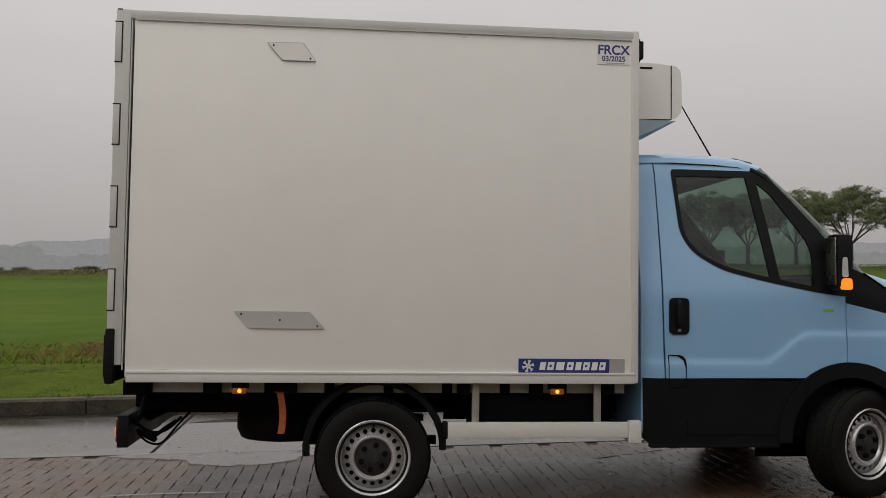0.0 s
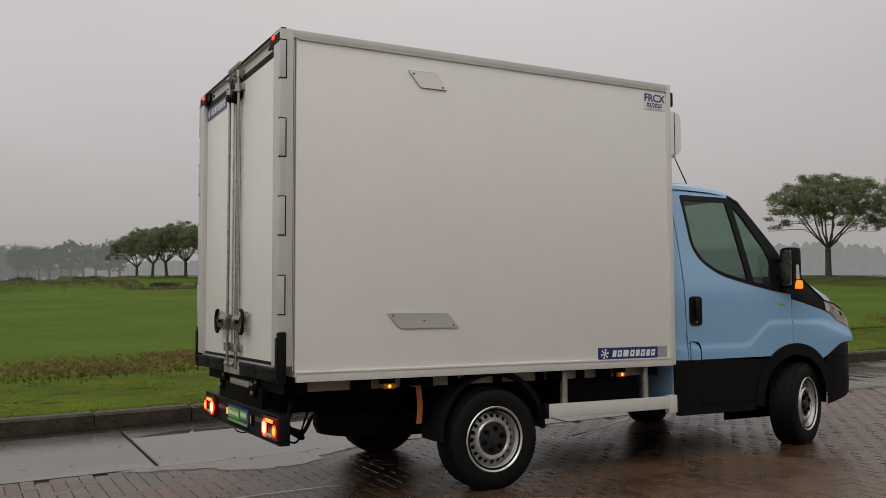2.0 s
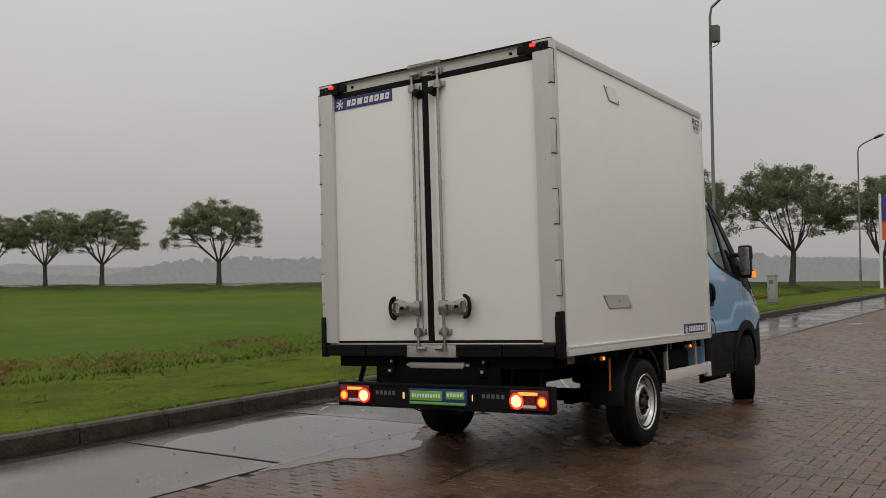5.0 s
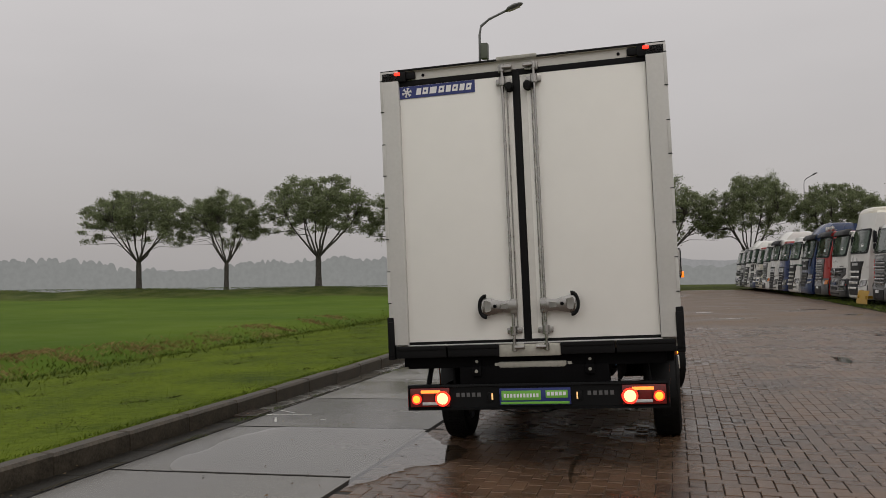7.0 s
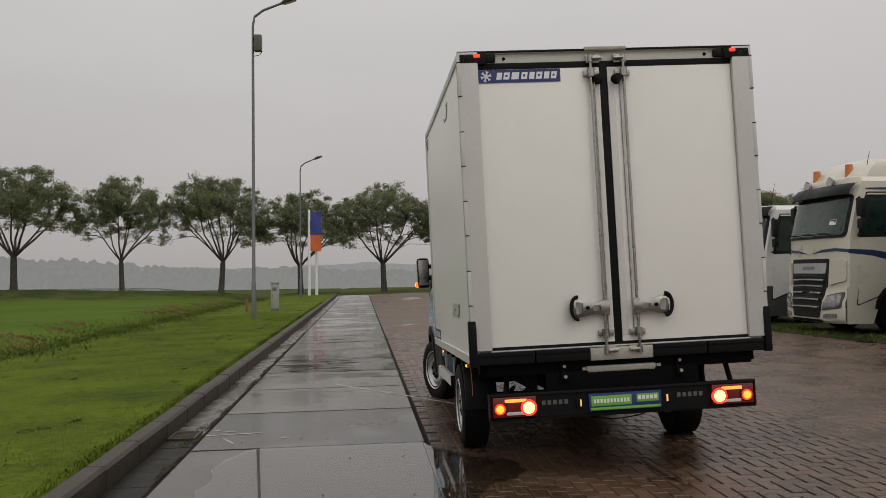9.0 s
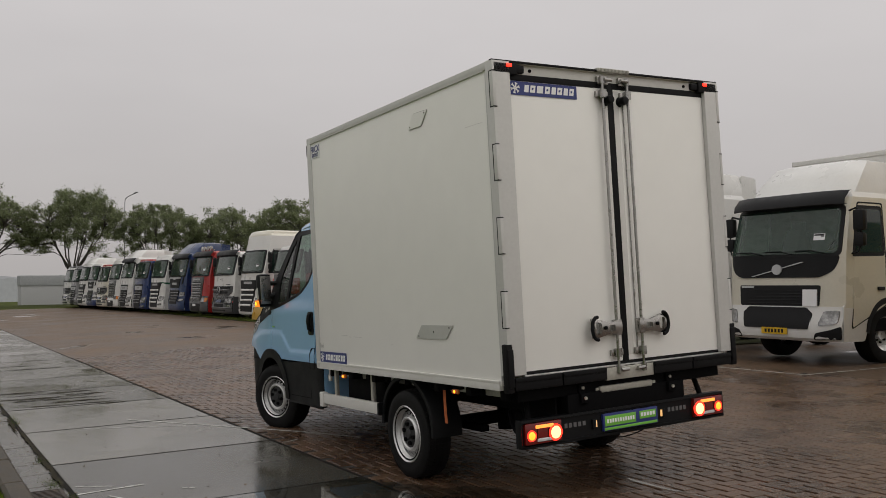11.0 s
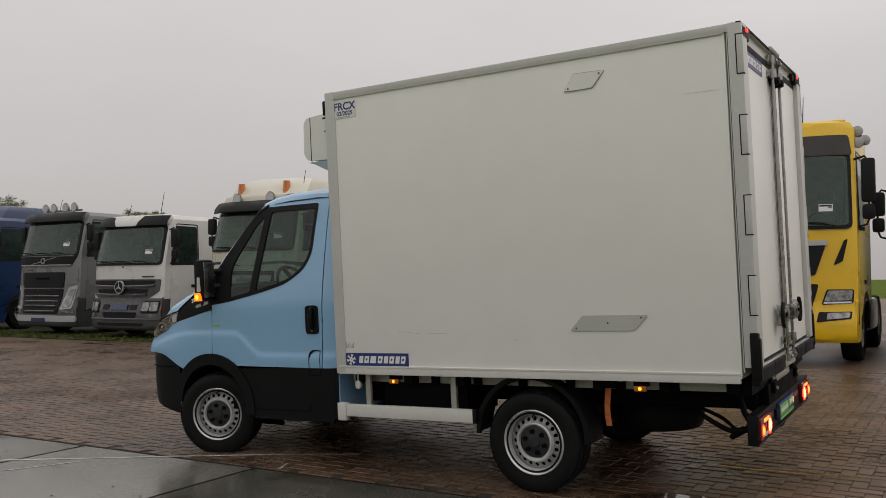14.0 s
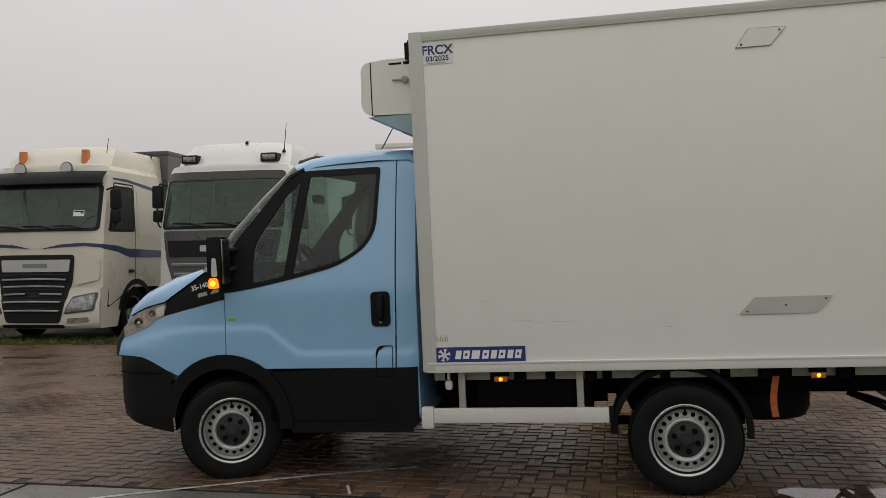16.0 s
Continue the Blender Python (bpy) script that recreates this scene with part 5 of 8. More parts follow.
# ---- the row of parked trucks ----
def paint(name, col, rough=0.3):
    return mat(name, col, rough, var=0.05, scale=1.5, fine=20, coat=0.35, rvar=0.05)


T_WHITE = paint("truck_white", (0.64, 0.635, 0.61))
T_CREAM = paint("truck_cream", (0.60, 0.57, 0.475))
T_YELLOW = paint("truck_yellow", (0.80, 0.50, 0.008))
T_NAVY = paint("truck_navy", (0.007, 0.027, 0.092))
T_BLUE = paint("truck_blue", (0.010, 0.028, 0.110))
T_RED = paint("truck_red", (0.33, 0.018, 0.016))
T_GREY = paint("truck_grey", (0.060, 0.061, 0.063))
T_MID = paint("truck_mid_grey", (0.185, 0.187, 0.190))
T_GREEN = paint("truck_green", (0.015, 0.10, 0.045))
T_ORANGE = paint("truck_orange", (0.55, 0.030, 0.018))
T_GLASS = mat("truck_glass", (0.017, 0.030, 0.025), 0.05, var=0.6, scale=1.6, fine=5, rvar=0.03)
T_SCREEN = glass("truck_windscreen", (0.60, 0.80, 0.68), body=0.50, film=(0.080, 0.135, 0.102), least=0.28)
T_LINING = mat("cab_lining_grey", (0.20, 0.21, 0.20), 0.8, var=0.15, scale=4, fine=40)
T_DARK = mat("truck_trim", (0.012, 0.0125, 0.0135), 0.5, var=0.25, scale=5, spec=0.18)
T_VISOR = mat("tinted_visor", (0.030, 0.026, 0.023), 0.18, var=0.2, scale=3, spec=0.4)
T_SILVER = mat("truck_silver_trim", (0.46, 0.465, 0.47), 0.35, metal=0.25, var=0.1)
T_LAMP = mat("truck_headlight", (0.26, 0.26, 0.255), 0.12, metal=0.4, coat=0.7, var=0.75, scale=9, fine=30)
YPLATE = mat("yellow_plate", (0.62, 0.38, 0.01), 0.4, var=0.05)
TARP = mat("tarpaulin_white", (0.68, 0.67, 0.64), 0.5, var=0.08, scale=1.5)


def big_wheel(parent, x, y, z, s, r=0.50):
    w = part("wheel", lathe(bmesh.new(), [(0.29, -0.14), (0.42, -0.155), (r - 0.02, -0.14), (r, -0.10), (r, 0.10), (r - 0.02, 0.14), (0.42, 0.155), (0.29, 0.14)], (x, y, z), 32, "y"), TYRE, parent)
    part("rim", lathe(bmesh.new(), [(0.0, 0.06 * s), (0.10, 0.075 * s), (0.115, 0.02 * s), (0.22, 0.035 * s), (0.25, 0.10 * s), (0.295, 0.135 * s), (0.28, 0.05 * s)], (x, y, z), 28, "y"), RIM, w)
    for k in range(8):
        a = k * math.pi / 4
        part("wheel_nut", tube(bmesh.new(), [(x + 0.15 * math.cos(a), y + 0.02 * s, z + 0.15 * math.sin(a)), (x + 0.15 * math.cos(a), y + 0.06 * s, z + 0.15 * math.sin(a))], 0.018, 6), CHASSIS, w)
    return w


def lorry(m, label, main, top=3.0, roof=None, low=None, wide=2.48, deep=2.1, ws=(1.55, 2.55), lamps=False, beacons=False, spots=False, visor=False, fairing=0.0, cargo=None, plate=None, stripe=None, bump_mat=None, skirt=0.21, roof_mat=None, side_mat=None, face=None, corner_visor=False, roof_stripe=None, antennas=(), brow=0.0):
    """A forward-control lorry: x ahead with its front at 0, y to its left, z up from the ground."""
    t = thing("lorry", m, label, "lorry", "row of parked lorries")
    hw, z_s, z_t = wide / 2, ws[0], ws[1]
    low, bump_mat, roof_mat, side_mat = low or main, bump_mat or low or main, roof_mat or main, side_mat or main

    def face_x(z):
        return float(np.interp(z, [0.3, 0.55, 1.0, z_s, z_t, top, top + fairing + 0.01], [-0.05, 0.0, -0.01, -0.05, -0.24, -0.40, -0.40 - 0.9 * fairing]))

    def half(z):
        return hw * float(np.interp(z, [0.3, 0.9, z_s, top - 0.12, top], [0.985, 1.0, 1.0, 0.955, 0.92]))

    def front(y, z, lift=0.0):
        k = min(1.0, abs(y) / half(z))
        return face_x(z) - 0.20 * k**5 + lift

    def ring(z, back):
        h = half(z)
        pts = [(front(y * h, z), y * h, z) for y in (-1, -0.97, -0.9, -0.75, -0.5, 0, 0.5, 0.75, 0.9, 0.97, 1)]
        return [(-back, -h, z)] + pts + [(-back, h, z)]

    levels = [0.96, 1.2, z_s, (z_s + z_t) / 2, z_t, top - 0.12]
    body = sheet([ring(z, deep) for z in levels], close=True)
    # the windscreen's opening goes through the shell
    hole = [f for f in body.faces if z_s - 0.01 < f.calc_center_median().z < z_t + 0.01 and f.calc_center_median().x > -0.6 and abs(f.calc_center_median().y) < hw * 0.88]
    bmesh.ops.delete(body, geom=hole, context="FACES")
    part("cab_body", body, main, t)
    # what the windscreen lets one see: dashboard, wheel, seats, rear lining
    part("dashboard", sheet([[(x, y, z) for y in np.linspace(-hw * 0.93, hw * 0.93, 9)] for x, z in ((-0.32, z_s + 0.02), (-0.45, z_s + 0.06), (-0.70, z_s + 0.04), (-0.82, z_s - 0.06), (-0.84, z_s - 0.5))]), T_DARK, t)
    part("rear_lining", box(-deep + 0.06, -deep + 0.10, -hw * 0.9, hw * 0.9, 1.0, top - 0.14), T_LINING, t)
    part("head_lining", box(-deep + 0.1, -0.62, -hw * 0.88, hw * 0.88, top - 0.16, top - 0.13), T_LINING, t)
    for sy in (0.62, -0.62):
        part("seat_back", tube(bmesh.new(), [(-1.30, sy, 1.2), (-1.36, sy, z_s + 0.2), (-1.42, sy, z_s + 0.45)], [0.26, 0.25, 0.20], 10), SEAT, t)
        part("head_rest", box(-1.50, -1.40, sy - 0.13, sy + 0.13, z_s + 0.46, z_s + 0.66, 0.04), SEAT, t)
    wheel_rim = [(-0.86 - 0.09 * math.sin(a), 0.62 + 0.22 * math.cos(a), z_s + 0.07 + 0.20 * math.sin(a)) for a in np.linspace(0, 2 * math.pi, 25)]
    part("steering_wheel", tube(bmesh.new(), wheel_rim, 0.016, 6, cap=False), T_DARK, t)
    r1 = ring(top - 0.12, deep)
    r2 = [(x * 0.97 - 0.03, y * 0.955, top - 0.03) for x, y, z in r1]
    r3 = [(x * 0.90 - 0.08, y * 0.82, top) for x, y, z in r1]
    rf = sheet([r1, r2, r3], close=True)
    rf.faces.new([v for v in rf.verts if abs(v.co.z - top) < 1e-4])
    part("cab_roof", rf, roof_mat, t)
    if fairing:
        rows = []
        for k, z, w, b in ((0, top - 0.05, 0.90, deep), (0.35, top + fairing * 0.45, 0.88, deep), (0.8, top + fairing * 0.92, 0.80, deep), (1.0, top + fairing, 0.66, deep - 0.05)):
            x0 = -0.42 - 0.85 * k * min(1.0, fairing * 1.4)
            rows.append([(-b, -hw * w, z), (x0 - 0.25, -hw * w, z), (x0 - 0.05, -hw * w * 0.8, z), (x0, 0, z), (x0 - 0.05, hw * w * 0.8, z), (x0 - 0.25, hw * w, z), (-b, hw * w, z)])
        f = sheet(rows, close=True)
        f.faces.new([v for v in f.verts if abs(v.co.z - top - fairing) < 1e-4])
        part("roof_fairing", f, roof_mat, t)
    P = lambda lift: (lambda u, v, d: (front(u, v, lift) - d, u, v))
    part("windscreen_seal", panel(bmesh.new(), rounded([(-hw * 0.955, z_s - 0.05), (hw * 0.955, z_s - 0.05), (hw * 0.925, z_t + 0.06), (-hw * 0.925, z_t + 0.06)], 0.10), P(0.020), 0.03, holes=[rounded([(-hw * 0.88, z_s + 0.05), (hw * 0.88, z_s + 0.05), (hw * 0.86, z_t - 0.03), (-hw * 0.86, z_t - 0.03)], 0.09)], step=0.12), T_DARK, t)
    part("windscreen", panel(bmesh.new(), rounded([(-hw * 0.92, z_s), (hw * 0.92, z_s), (hw * 0.89, z_t), (-hw * 0.89, z_t)], 0.09), P(0.030), 0.006, step=0.12), T_SCREEN, t)
    for s in (1, 0, -1):
        part("wiper", tube(bmesh.new(), [(front(0.1, z_s, 0.05), s * 0.62 + 0.34, z_s - 0.01), (front(0.1, z_s, 0.055), s * 0.62 + 0.1, z_s + 0.045), (front(0.1, z_s + 0.05, 0.045), s * 0.62 - 0.26, z_s + 0.05)], 0.011, 5), CHASSIS, t)
    visor_row = ((0.01, 0.29), (0.06, 0.28), (0.19, 0.15), (0.215, 0.05), (0.20, 0.035), (0.12, 0.06))
    if visor:
        part("sun_visor", sheet([[(front(y, z_t + 0.10) + dx, y, z_t + dz) for y in np.linspace(-hw * 0.97, hw * 0.97, 15)] for dx, dz in visor_row]), T_DARK, t)
    if corner_visor:
        part("roof_front", sheet([[(front(y, z_t + 0.10) + dx * 0.8, y, z_t + dz) for y in np.linspace(-hw * 0.40, hw * 0.40, 9)] for dx, dz in visor_row]), main, t)
        for s in (1, -1):
            part("visor_corner", sheet([[(front(s * k * hw, z_t + 0.10) + dx * 0.85, s * k * hw, z_t + dz) for k in np.linspace(0.27 + 0.5 * dz, 0.985, 9)] for dx, dz in visor_row]), T_DARK, t, "black plastic visor corner")
    if brow:
        part("brow_band", panel(bmesh.new(), rounded([(-hw * 0.945, z_t + 0.01), (hw * 0.945, z_t + 0.01), (hw * 0.90, z_t + brow), (-hw * 0.90, z_t + brow)], 0.05), P(0.045), 0.05, step=0.12), T_VISOR, t, "dark tinted band over the windscreen")
    for ax, ay, az, high in antennas:
        an = part("antenna", tube(bmesh.new(), [(ax, ay, az), (ax - 0.12, ay, az + high)], [0.010, 0.005], 5), T_DARK, t)
        part("antenna_foot", lathe(bmesh.new(), [(0.0, 0.05), (0.02, 0.045), (0.035, 0.0), (0.0, -0.02)], (ax, ay, az), 10, "z"), T_DARK, an)
    # bumper and apron, then the maker's own face
    bz = sheet([[(front(y, 0.6) + dx, y, z) for y in np.linspace(-hw * 0.985, hw * 0.985, 25)] for dx, z in ((-0.25, skirt), (0.0, skirt), (0.055, skirt + 0.05), (0.07, skirt + 0.12), (0.07, 0.70), (0.03, 0.80), (0.006, 0.975), (-0.06, 0.98))])
    bp = part("bumper", bz, bump_mat, t)

    def skin(y, z):
        return front(y, z) if z > 0.975 else front(y, 0.6) + float(np.interp(z, [skirt, skirt + 0.05, skirt + 0.12, 0.70, 0.80, 0.975], [0.0, 0.055, 0.07, 0.07, 0.03, 0.006]))

    def fp(name, pts, material, lift=0.012, both=False, parent=None, r=0.03, thick=0.03, words=""):
        """A panel on the face; points are (part of the half width, height)."""
        for s in (1, -1) if both else (1,):
            ob = part(name, panel(bmesh.new(), rounded([(s * k * hw, z) for k, z in pts], r), lambda u, v, d: (skin(u, v) + lift - d, u, v), thick, step=0.10), material, parent or t, words)
        return ob

    def bar(z, k, material, parent, proud=0.045, high=0.045, droop=0.0, k0=None):
        ys = np.linspace(-k * hw, k * hw, 13) if k0 is None else np.linspace(k0 * hw, k * hw, 6)
        part("grille_bar", sheet([[(skin(y, z) + lift, y, z + dz - droop * (abs(y) / hw) ** 2) for y in ys] for lift, dz in ((0.0, -high * 0.5), (proud * 0.9, -high * 0.40), (proud, high * 0.2), (proud * 0.7, high * 0.5), (0.0, high * 0.5))]), material, parent)

    if face:
        face(fp, bar, t, bp, main, skirt)
    if plate:
        pl = part("number_plate", panel(bmesh.new(), [(-0.26, skirt + 0.10), (0.26, skirt + 0.10), (0.26, skirt + 0.21), (-0.26, skirt + 0.21)], lambda u, v, d: (front(u, 0.6, 0.10) - d, u, v), 0.02, step=0.3), plate, bp)
        for k in range(6):
            part("plate_bar", panel(bmesh.new(), [(-0.19 + 0.068 * k, skirt + 0.125), (-0.15 + 0.068 * k, skirt + 0.125), (-0.15 + 0.068 * k, skirt + 0.185), (-0.19 + 0.068 * k, skirt + 0.185)], lambda u, v, d: (front(u, 0.6, 0.104) - d, u, v), 0.006, step=0.3), T_DARK, pl)
    for s in (1, -1):
        # side: window, door seam, handle, step, arch, wheel
        S = lambda lift, s=s: (lambda u, v, d: (u, s * (half(v) + lift - d), v))
        part("window_surround", panel(bmesh.new(), rounded([(-0.40, z_s - 0.06), (-1.28, z_s - 0.04), (-1.28, z_t + 0.04), (-0.60, z_t + 0.04)], 0.06), S(0.008), 0.02, step=0.2), T_DARK, t)
        part("side_window", panel(bmesh.new(), rounded([(-0.48, z_s + 0.0), (-1.22, z_s + 0.02), (-1.22, z_t - 0.02), (-0.66, z_t - 0.02)], 0.06), S(0.014), 0.02, step=0.2), T_GLASS, t)
        if deep > 2.0:
            part("sleeper_panel", panel(bmesh.new(), rounded([(-1.42, z_s - 0.1), (-deep + 0.12, z_s - 0.1), (-deep + 0.12, z_t), (-1.42, z_t)], 0.08), S(0.006), 0.012, step=0.3), side_mat, t)
        part("door_seam", panel(bmesh.new(), rounded([(-0.36, 0.60), (-1.32, 0.98), (-1.32, z_t + 0.10), (-0.62, z_t + 0.10)], 0.06), S(0.004), 0.01, holes=[rounded([(-0.385, 0.63), (-1.295, 1.0), (-1.295, z_t + 0.075), (-0.635, z_t + 0.075)], 0.06)], step=0.2), T_DARK, t)
        part("door_skin", panel(bmesh.new(), rounded([(-0.385, 0.63), (-1.295, 1.0), (-1.295, z_s - 0.03), (-0.45, z_s - 0.03)], 0.05), S(0.006), 0.02, step=0.2), side_mat, t)
        part("door_handle", box(-1.24, -1.06, s * (hw + 0.0), s * (hw + 0.03), 1.24, 1.30, 0.01), T_DARK, t)
        part("step_panel", panel(bmesh.new(), rounded([(-0.16, skirt), (-0.72, skirt), (-0.95, 0.95), (-0.16, 1.0)], 0.04), S(-0.004), 0.03, step=0.2), low, t)
        ar = [(-1.35 + 0.60 * math.cos(a), 0.52 + 0.60 * math.sin(a)) for a in np.linspace(0.05, math.pi, 14)] + [(-1.35 + 0.52 * math.cos(a), 0.50 + 0.52 * math.sin(a)) for a in np.linspace(math.pi, 0.05, 14)]
        part("wheel_arch", panel(bmesh.new(), ar, S(0.01), 0.4, step=0.12), T_DARK, t)
        big_wheel(t, -1.35, s * (hw - 0.20), 0.50, s)
        big_wheel(t, -4.9, s * (hw - 0.25), 0.50, s)
        ma = part("mirror_arm", tube(bmesh.new(), [(-0.42, s * hw * 0.96, z_t - 0.06), (-0.40, s * (hw + 0.10), z_t - 0.02), (-0.40, s * (hw + 0.16), z_t - 0.10), (-0.40, s * (hw + 0.16), z_s + 0.12), (-0.40, s * (hw + 0.12), z_s + 0.02), (-0.40, s * hw * 0.98, z_s - 0.02)], 0.018, 6), T_DARK, t)
        part("mirror", box(-0.47, -0.34, s * (hw + 0.05), s * (hw + 0.25), z_s + 0.36, z_t - 0.05, 0.05), T_DARK, ma)
        part("wide_angle_mirror", box(-0.47, -0.35, s * (hw + 0.06), s * (hw + 0.24), z_s + 0.10, z_s + 0.33, 0.05), T_DARK, ma)
        if stripe:
            part("stripe", panel(bmesh.new(), [(-0.2, z_s - 0.29), (-0.7, z_s - 0.31), (-1.0, z_s - 0.36), (-deep, z_s - 0.38), (-deep, z_s - 0.52), (-1.1, z_s - 0.53), (-0.7, z_s - 0.43), (-0.2, z_s - 0.37)], S(0.0075), 0.01, step=0.3), stripe, t)
        if fairing or top > 3.2:
            part("side_deflector", panel(bmesh.new(), rounded([(-deep, 1.0), (-deep - 0.45, 1.0), (-deep - 0.45, top + fairing * 0.8), (-deep, top + fairing * 0.9)], 0.05), S(-0.06), 0.04, step=0.4), main, t)
        if beacons:
            part("beacon", lathe(bmesh.new(), [(0.0, 0.30), (0.075, 0.295), (0.085, 0.05), (0.095, 0.0)], (-0.58, s * 0.66, top - 0.02), 14, "z"), LENS_AMBER, t, "orange beacon")
    st = part("sticker", panel(bmesh.new(), [(hw * 0.58, z_s + 0.22), (hw * 0.74, z_s + 0.22), (hw * 0.74, z_s + 0.33), (hw * 0.58, z_s + 0.33)], P(0.036), 0.004, step=0.3), STICKER_WHITE, t, "white paper sales sheet")
    part("print_bar", panel(bmesh.new(), [(hw * 0.59, z_s + 0.295), (hw * 0.73, z_s + 0.295), (hw * 0.73, z_s + 0.32), (hw * 0.59, z_s + 0.32)], P(0.038), 0.003, step=0.3), T_DARK, st)
    part("print_bar", panel(bmesh.new(), [(hw * 0.69, z_s + 0.265), (hw * 0.73, z_s + 0.265), (hw * 0.73, z_s + 0.295), (hw * 0.69, z_s + 0.295)], P(0.038), 0.003, step=0.3), T_MID, st)
    if stripe:
        for s in (1, -1):
            part("stripe", panel(bmesh.new(), [(s * hw * 0.99, z_s - 0.29), (s * hw * 0.75, z_s - 0.265), (s * hw * 0.4, z_s - 0.29), (s * hw * 0.06, z_s - 0.375), (s * hw * 0.4, z_s - 0.345), (s * hw * 0.75, z_s - 0.325), (s * hw * 0.99, z_s - 0.36)], P(0.006), 0.008, step=0.1), stripe, t)
    if roof_stripe:
        for s in (1, -1):
            part("roof_stripe", panel(bmesh.new(), [(-0.62, top - 0.26), (-1.1, top - 0.25), (-deep, top - 0.36), (-deep, top - 0.43), (-1.1, top - 0.30), (-0.62, top - 0.29)], lambda u, v, d, s=s: (u, s * (half(v) + 0.007 - d), v), 0.01, step=0.15), roof_stripe, t)
    if spots:
        part("lamp_bar", tube(bmesh.new(), [(-0.62, -0.75, top + 0.06), (-0.62, 0.75, top + 0.06)], 0.03, 8), CHROME, t)
    if spots or lamps:
        for y in ((-0.6, -0.25, 0.25, 0.6) if spots else (-0.48, 0.48)):
            sp = part("spot_lamp", lathe(bmesh.new(), [(0.0, -0.10), (0.08, -0.07), (0.125, 0.0), (0.125, 0.02)], (-0.50 if spots else -0.26, y, top + (0.13 if spots else -0.10)), 16, "x"), CHROME, t)
            part("spot_lens", tube(bmesh.new(), [((-0.48 if spots else -0.24), y, top + (0.13 if spots else -0.10)), ((-0.47 if spots else -0.23), y, top + (0.13 if spots else -0.10))], 0.11, 16), LENS_WHITE, sp)
    part("chassis_frame", bx(bx(bmesh.new(), -6.2, -deep + 0.4, -0.55, -0.40, 0.62, 0.90), -6.2, -deep + 0.4, 0.40, 0.55, 0.62, 0.90), CHASSIS, t)
    part("cab_underside", box(-deep, -0.15, -hw * 0.93, hw * 0.93, 0.55, 0.96), CHASSIS, t)
    part("side_tank", bx(bmesh.new(), -3.9, -2.5, 0.62, hw - 0.04, 0.42, 0.98, 0.08), T_MID, t)
    part("side_tank", bx(bmesh.new(), -3.9, -2.5, -hw + 0.04, -0.62, 0.42, 0.98, 0.08), T_MID, t)
    if cargo:
        h0, h1, ln, cm = cargo
        part("cargo_body", bx(bx(bmesh.new(), -deep - 0.25 - ln, -deep - 0.25, -1.27, 1.27, h0, h1, 0.02), -deep - 0.26 - ln, -deep - 0.235, -1.275, 1.275, h1 - 0.08, h1 + 0.01, 0.01), cm, t)
        part("body_rail", box(-deep - 0.25 - ln, -deep - 0.245, -1.28, 1.28, h0 - 0.04, h0 + 0.08, 0.01), GALV, t)
    return t


# ---- the faces of the makers ----
def face_slats(fp, bar, t, bp, main, sk):
    """Tall black trapezoid grille with a silver top bar, bright slats and low outward headlights."""
    g = fp("grille", [(-0.44, sk + 0.10), (0.44, sk + 0.10), (0.60, 1.10), (0.62, 1.58), (-0.62, 1.58), (-0.60, 1.10)], T_DARK, 0.014, r=0.07)
    fp("grille_header", [(-0.55, 1.27), (0.55, 1.27), (0.57, 1.49), (-0.57, 1.49)], T_SILVER, 0.030, parent=g)
    fp("maker_mark", [(-0.20, 1.35), (0.20, 1.35), (0.20, 1.42), (-0.20, 1.42)], T_MID, 0.040, parent=g, r=0.01)
    for k, z in enumerate((1.14, 1.01, 0.87, 0.73, 0.57)):
        if k == 2:
            bar(z, 0.48, T_SILVER, g, 0.07, 0.032, 0.05, k0=0.12)
            bar(z, -0.48, T_SILVER, g, 0.07, 0.032, 0.05, k0=-0.12)
        else:
            bar(z, 0.53 - 0.02 * k, T_SILVER, g, 0.07, 0.032, 0.05)
    for k in range(5):
        bar(1.21 - 0.135 * k, 0.54 - 0.02 * k, T_DARK, g, 0.03, 0.05, 0.05)
    fp("cheek_panel", [(0.64, 1.02), (0.97, 1.12), (0.97, 1.56), (0.66, 1.52)], main, 0.035, True, r=0.05, thick=0.05)
    fp("lamp_bezel", [(0.50, 0.50), (0.93, 0.56), (0.96, 0.90), (0.62, 0.82)], T_GREY, 0.012, True, bp, 0.05)
    fp("headlight", [(0.53, 0.53), (0.91, 0.59), (0.93, 0.87), (0.64, 0.79)], T_LAMP, 0.028, True, bp, 0.05)
    fp("fog_lamp", [(0.55, sk + 0.10), (0.86, sk + 0.12), (0.86, sk + 0.21), (0.57, sk + 0.19)], T_LAMP, 0.016, True, bp, 0.03)
    fp("under_strip", [(-0.5, sk + 0.01), (0.5, sk + 0.01), (0.5, sk + 0.07), (-0.5, sk + 0.07)], T_DARK, 0.03, parent=bp, r=0.02)


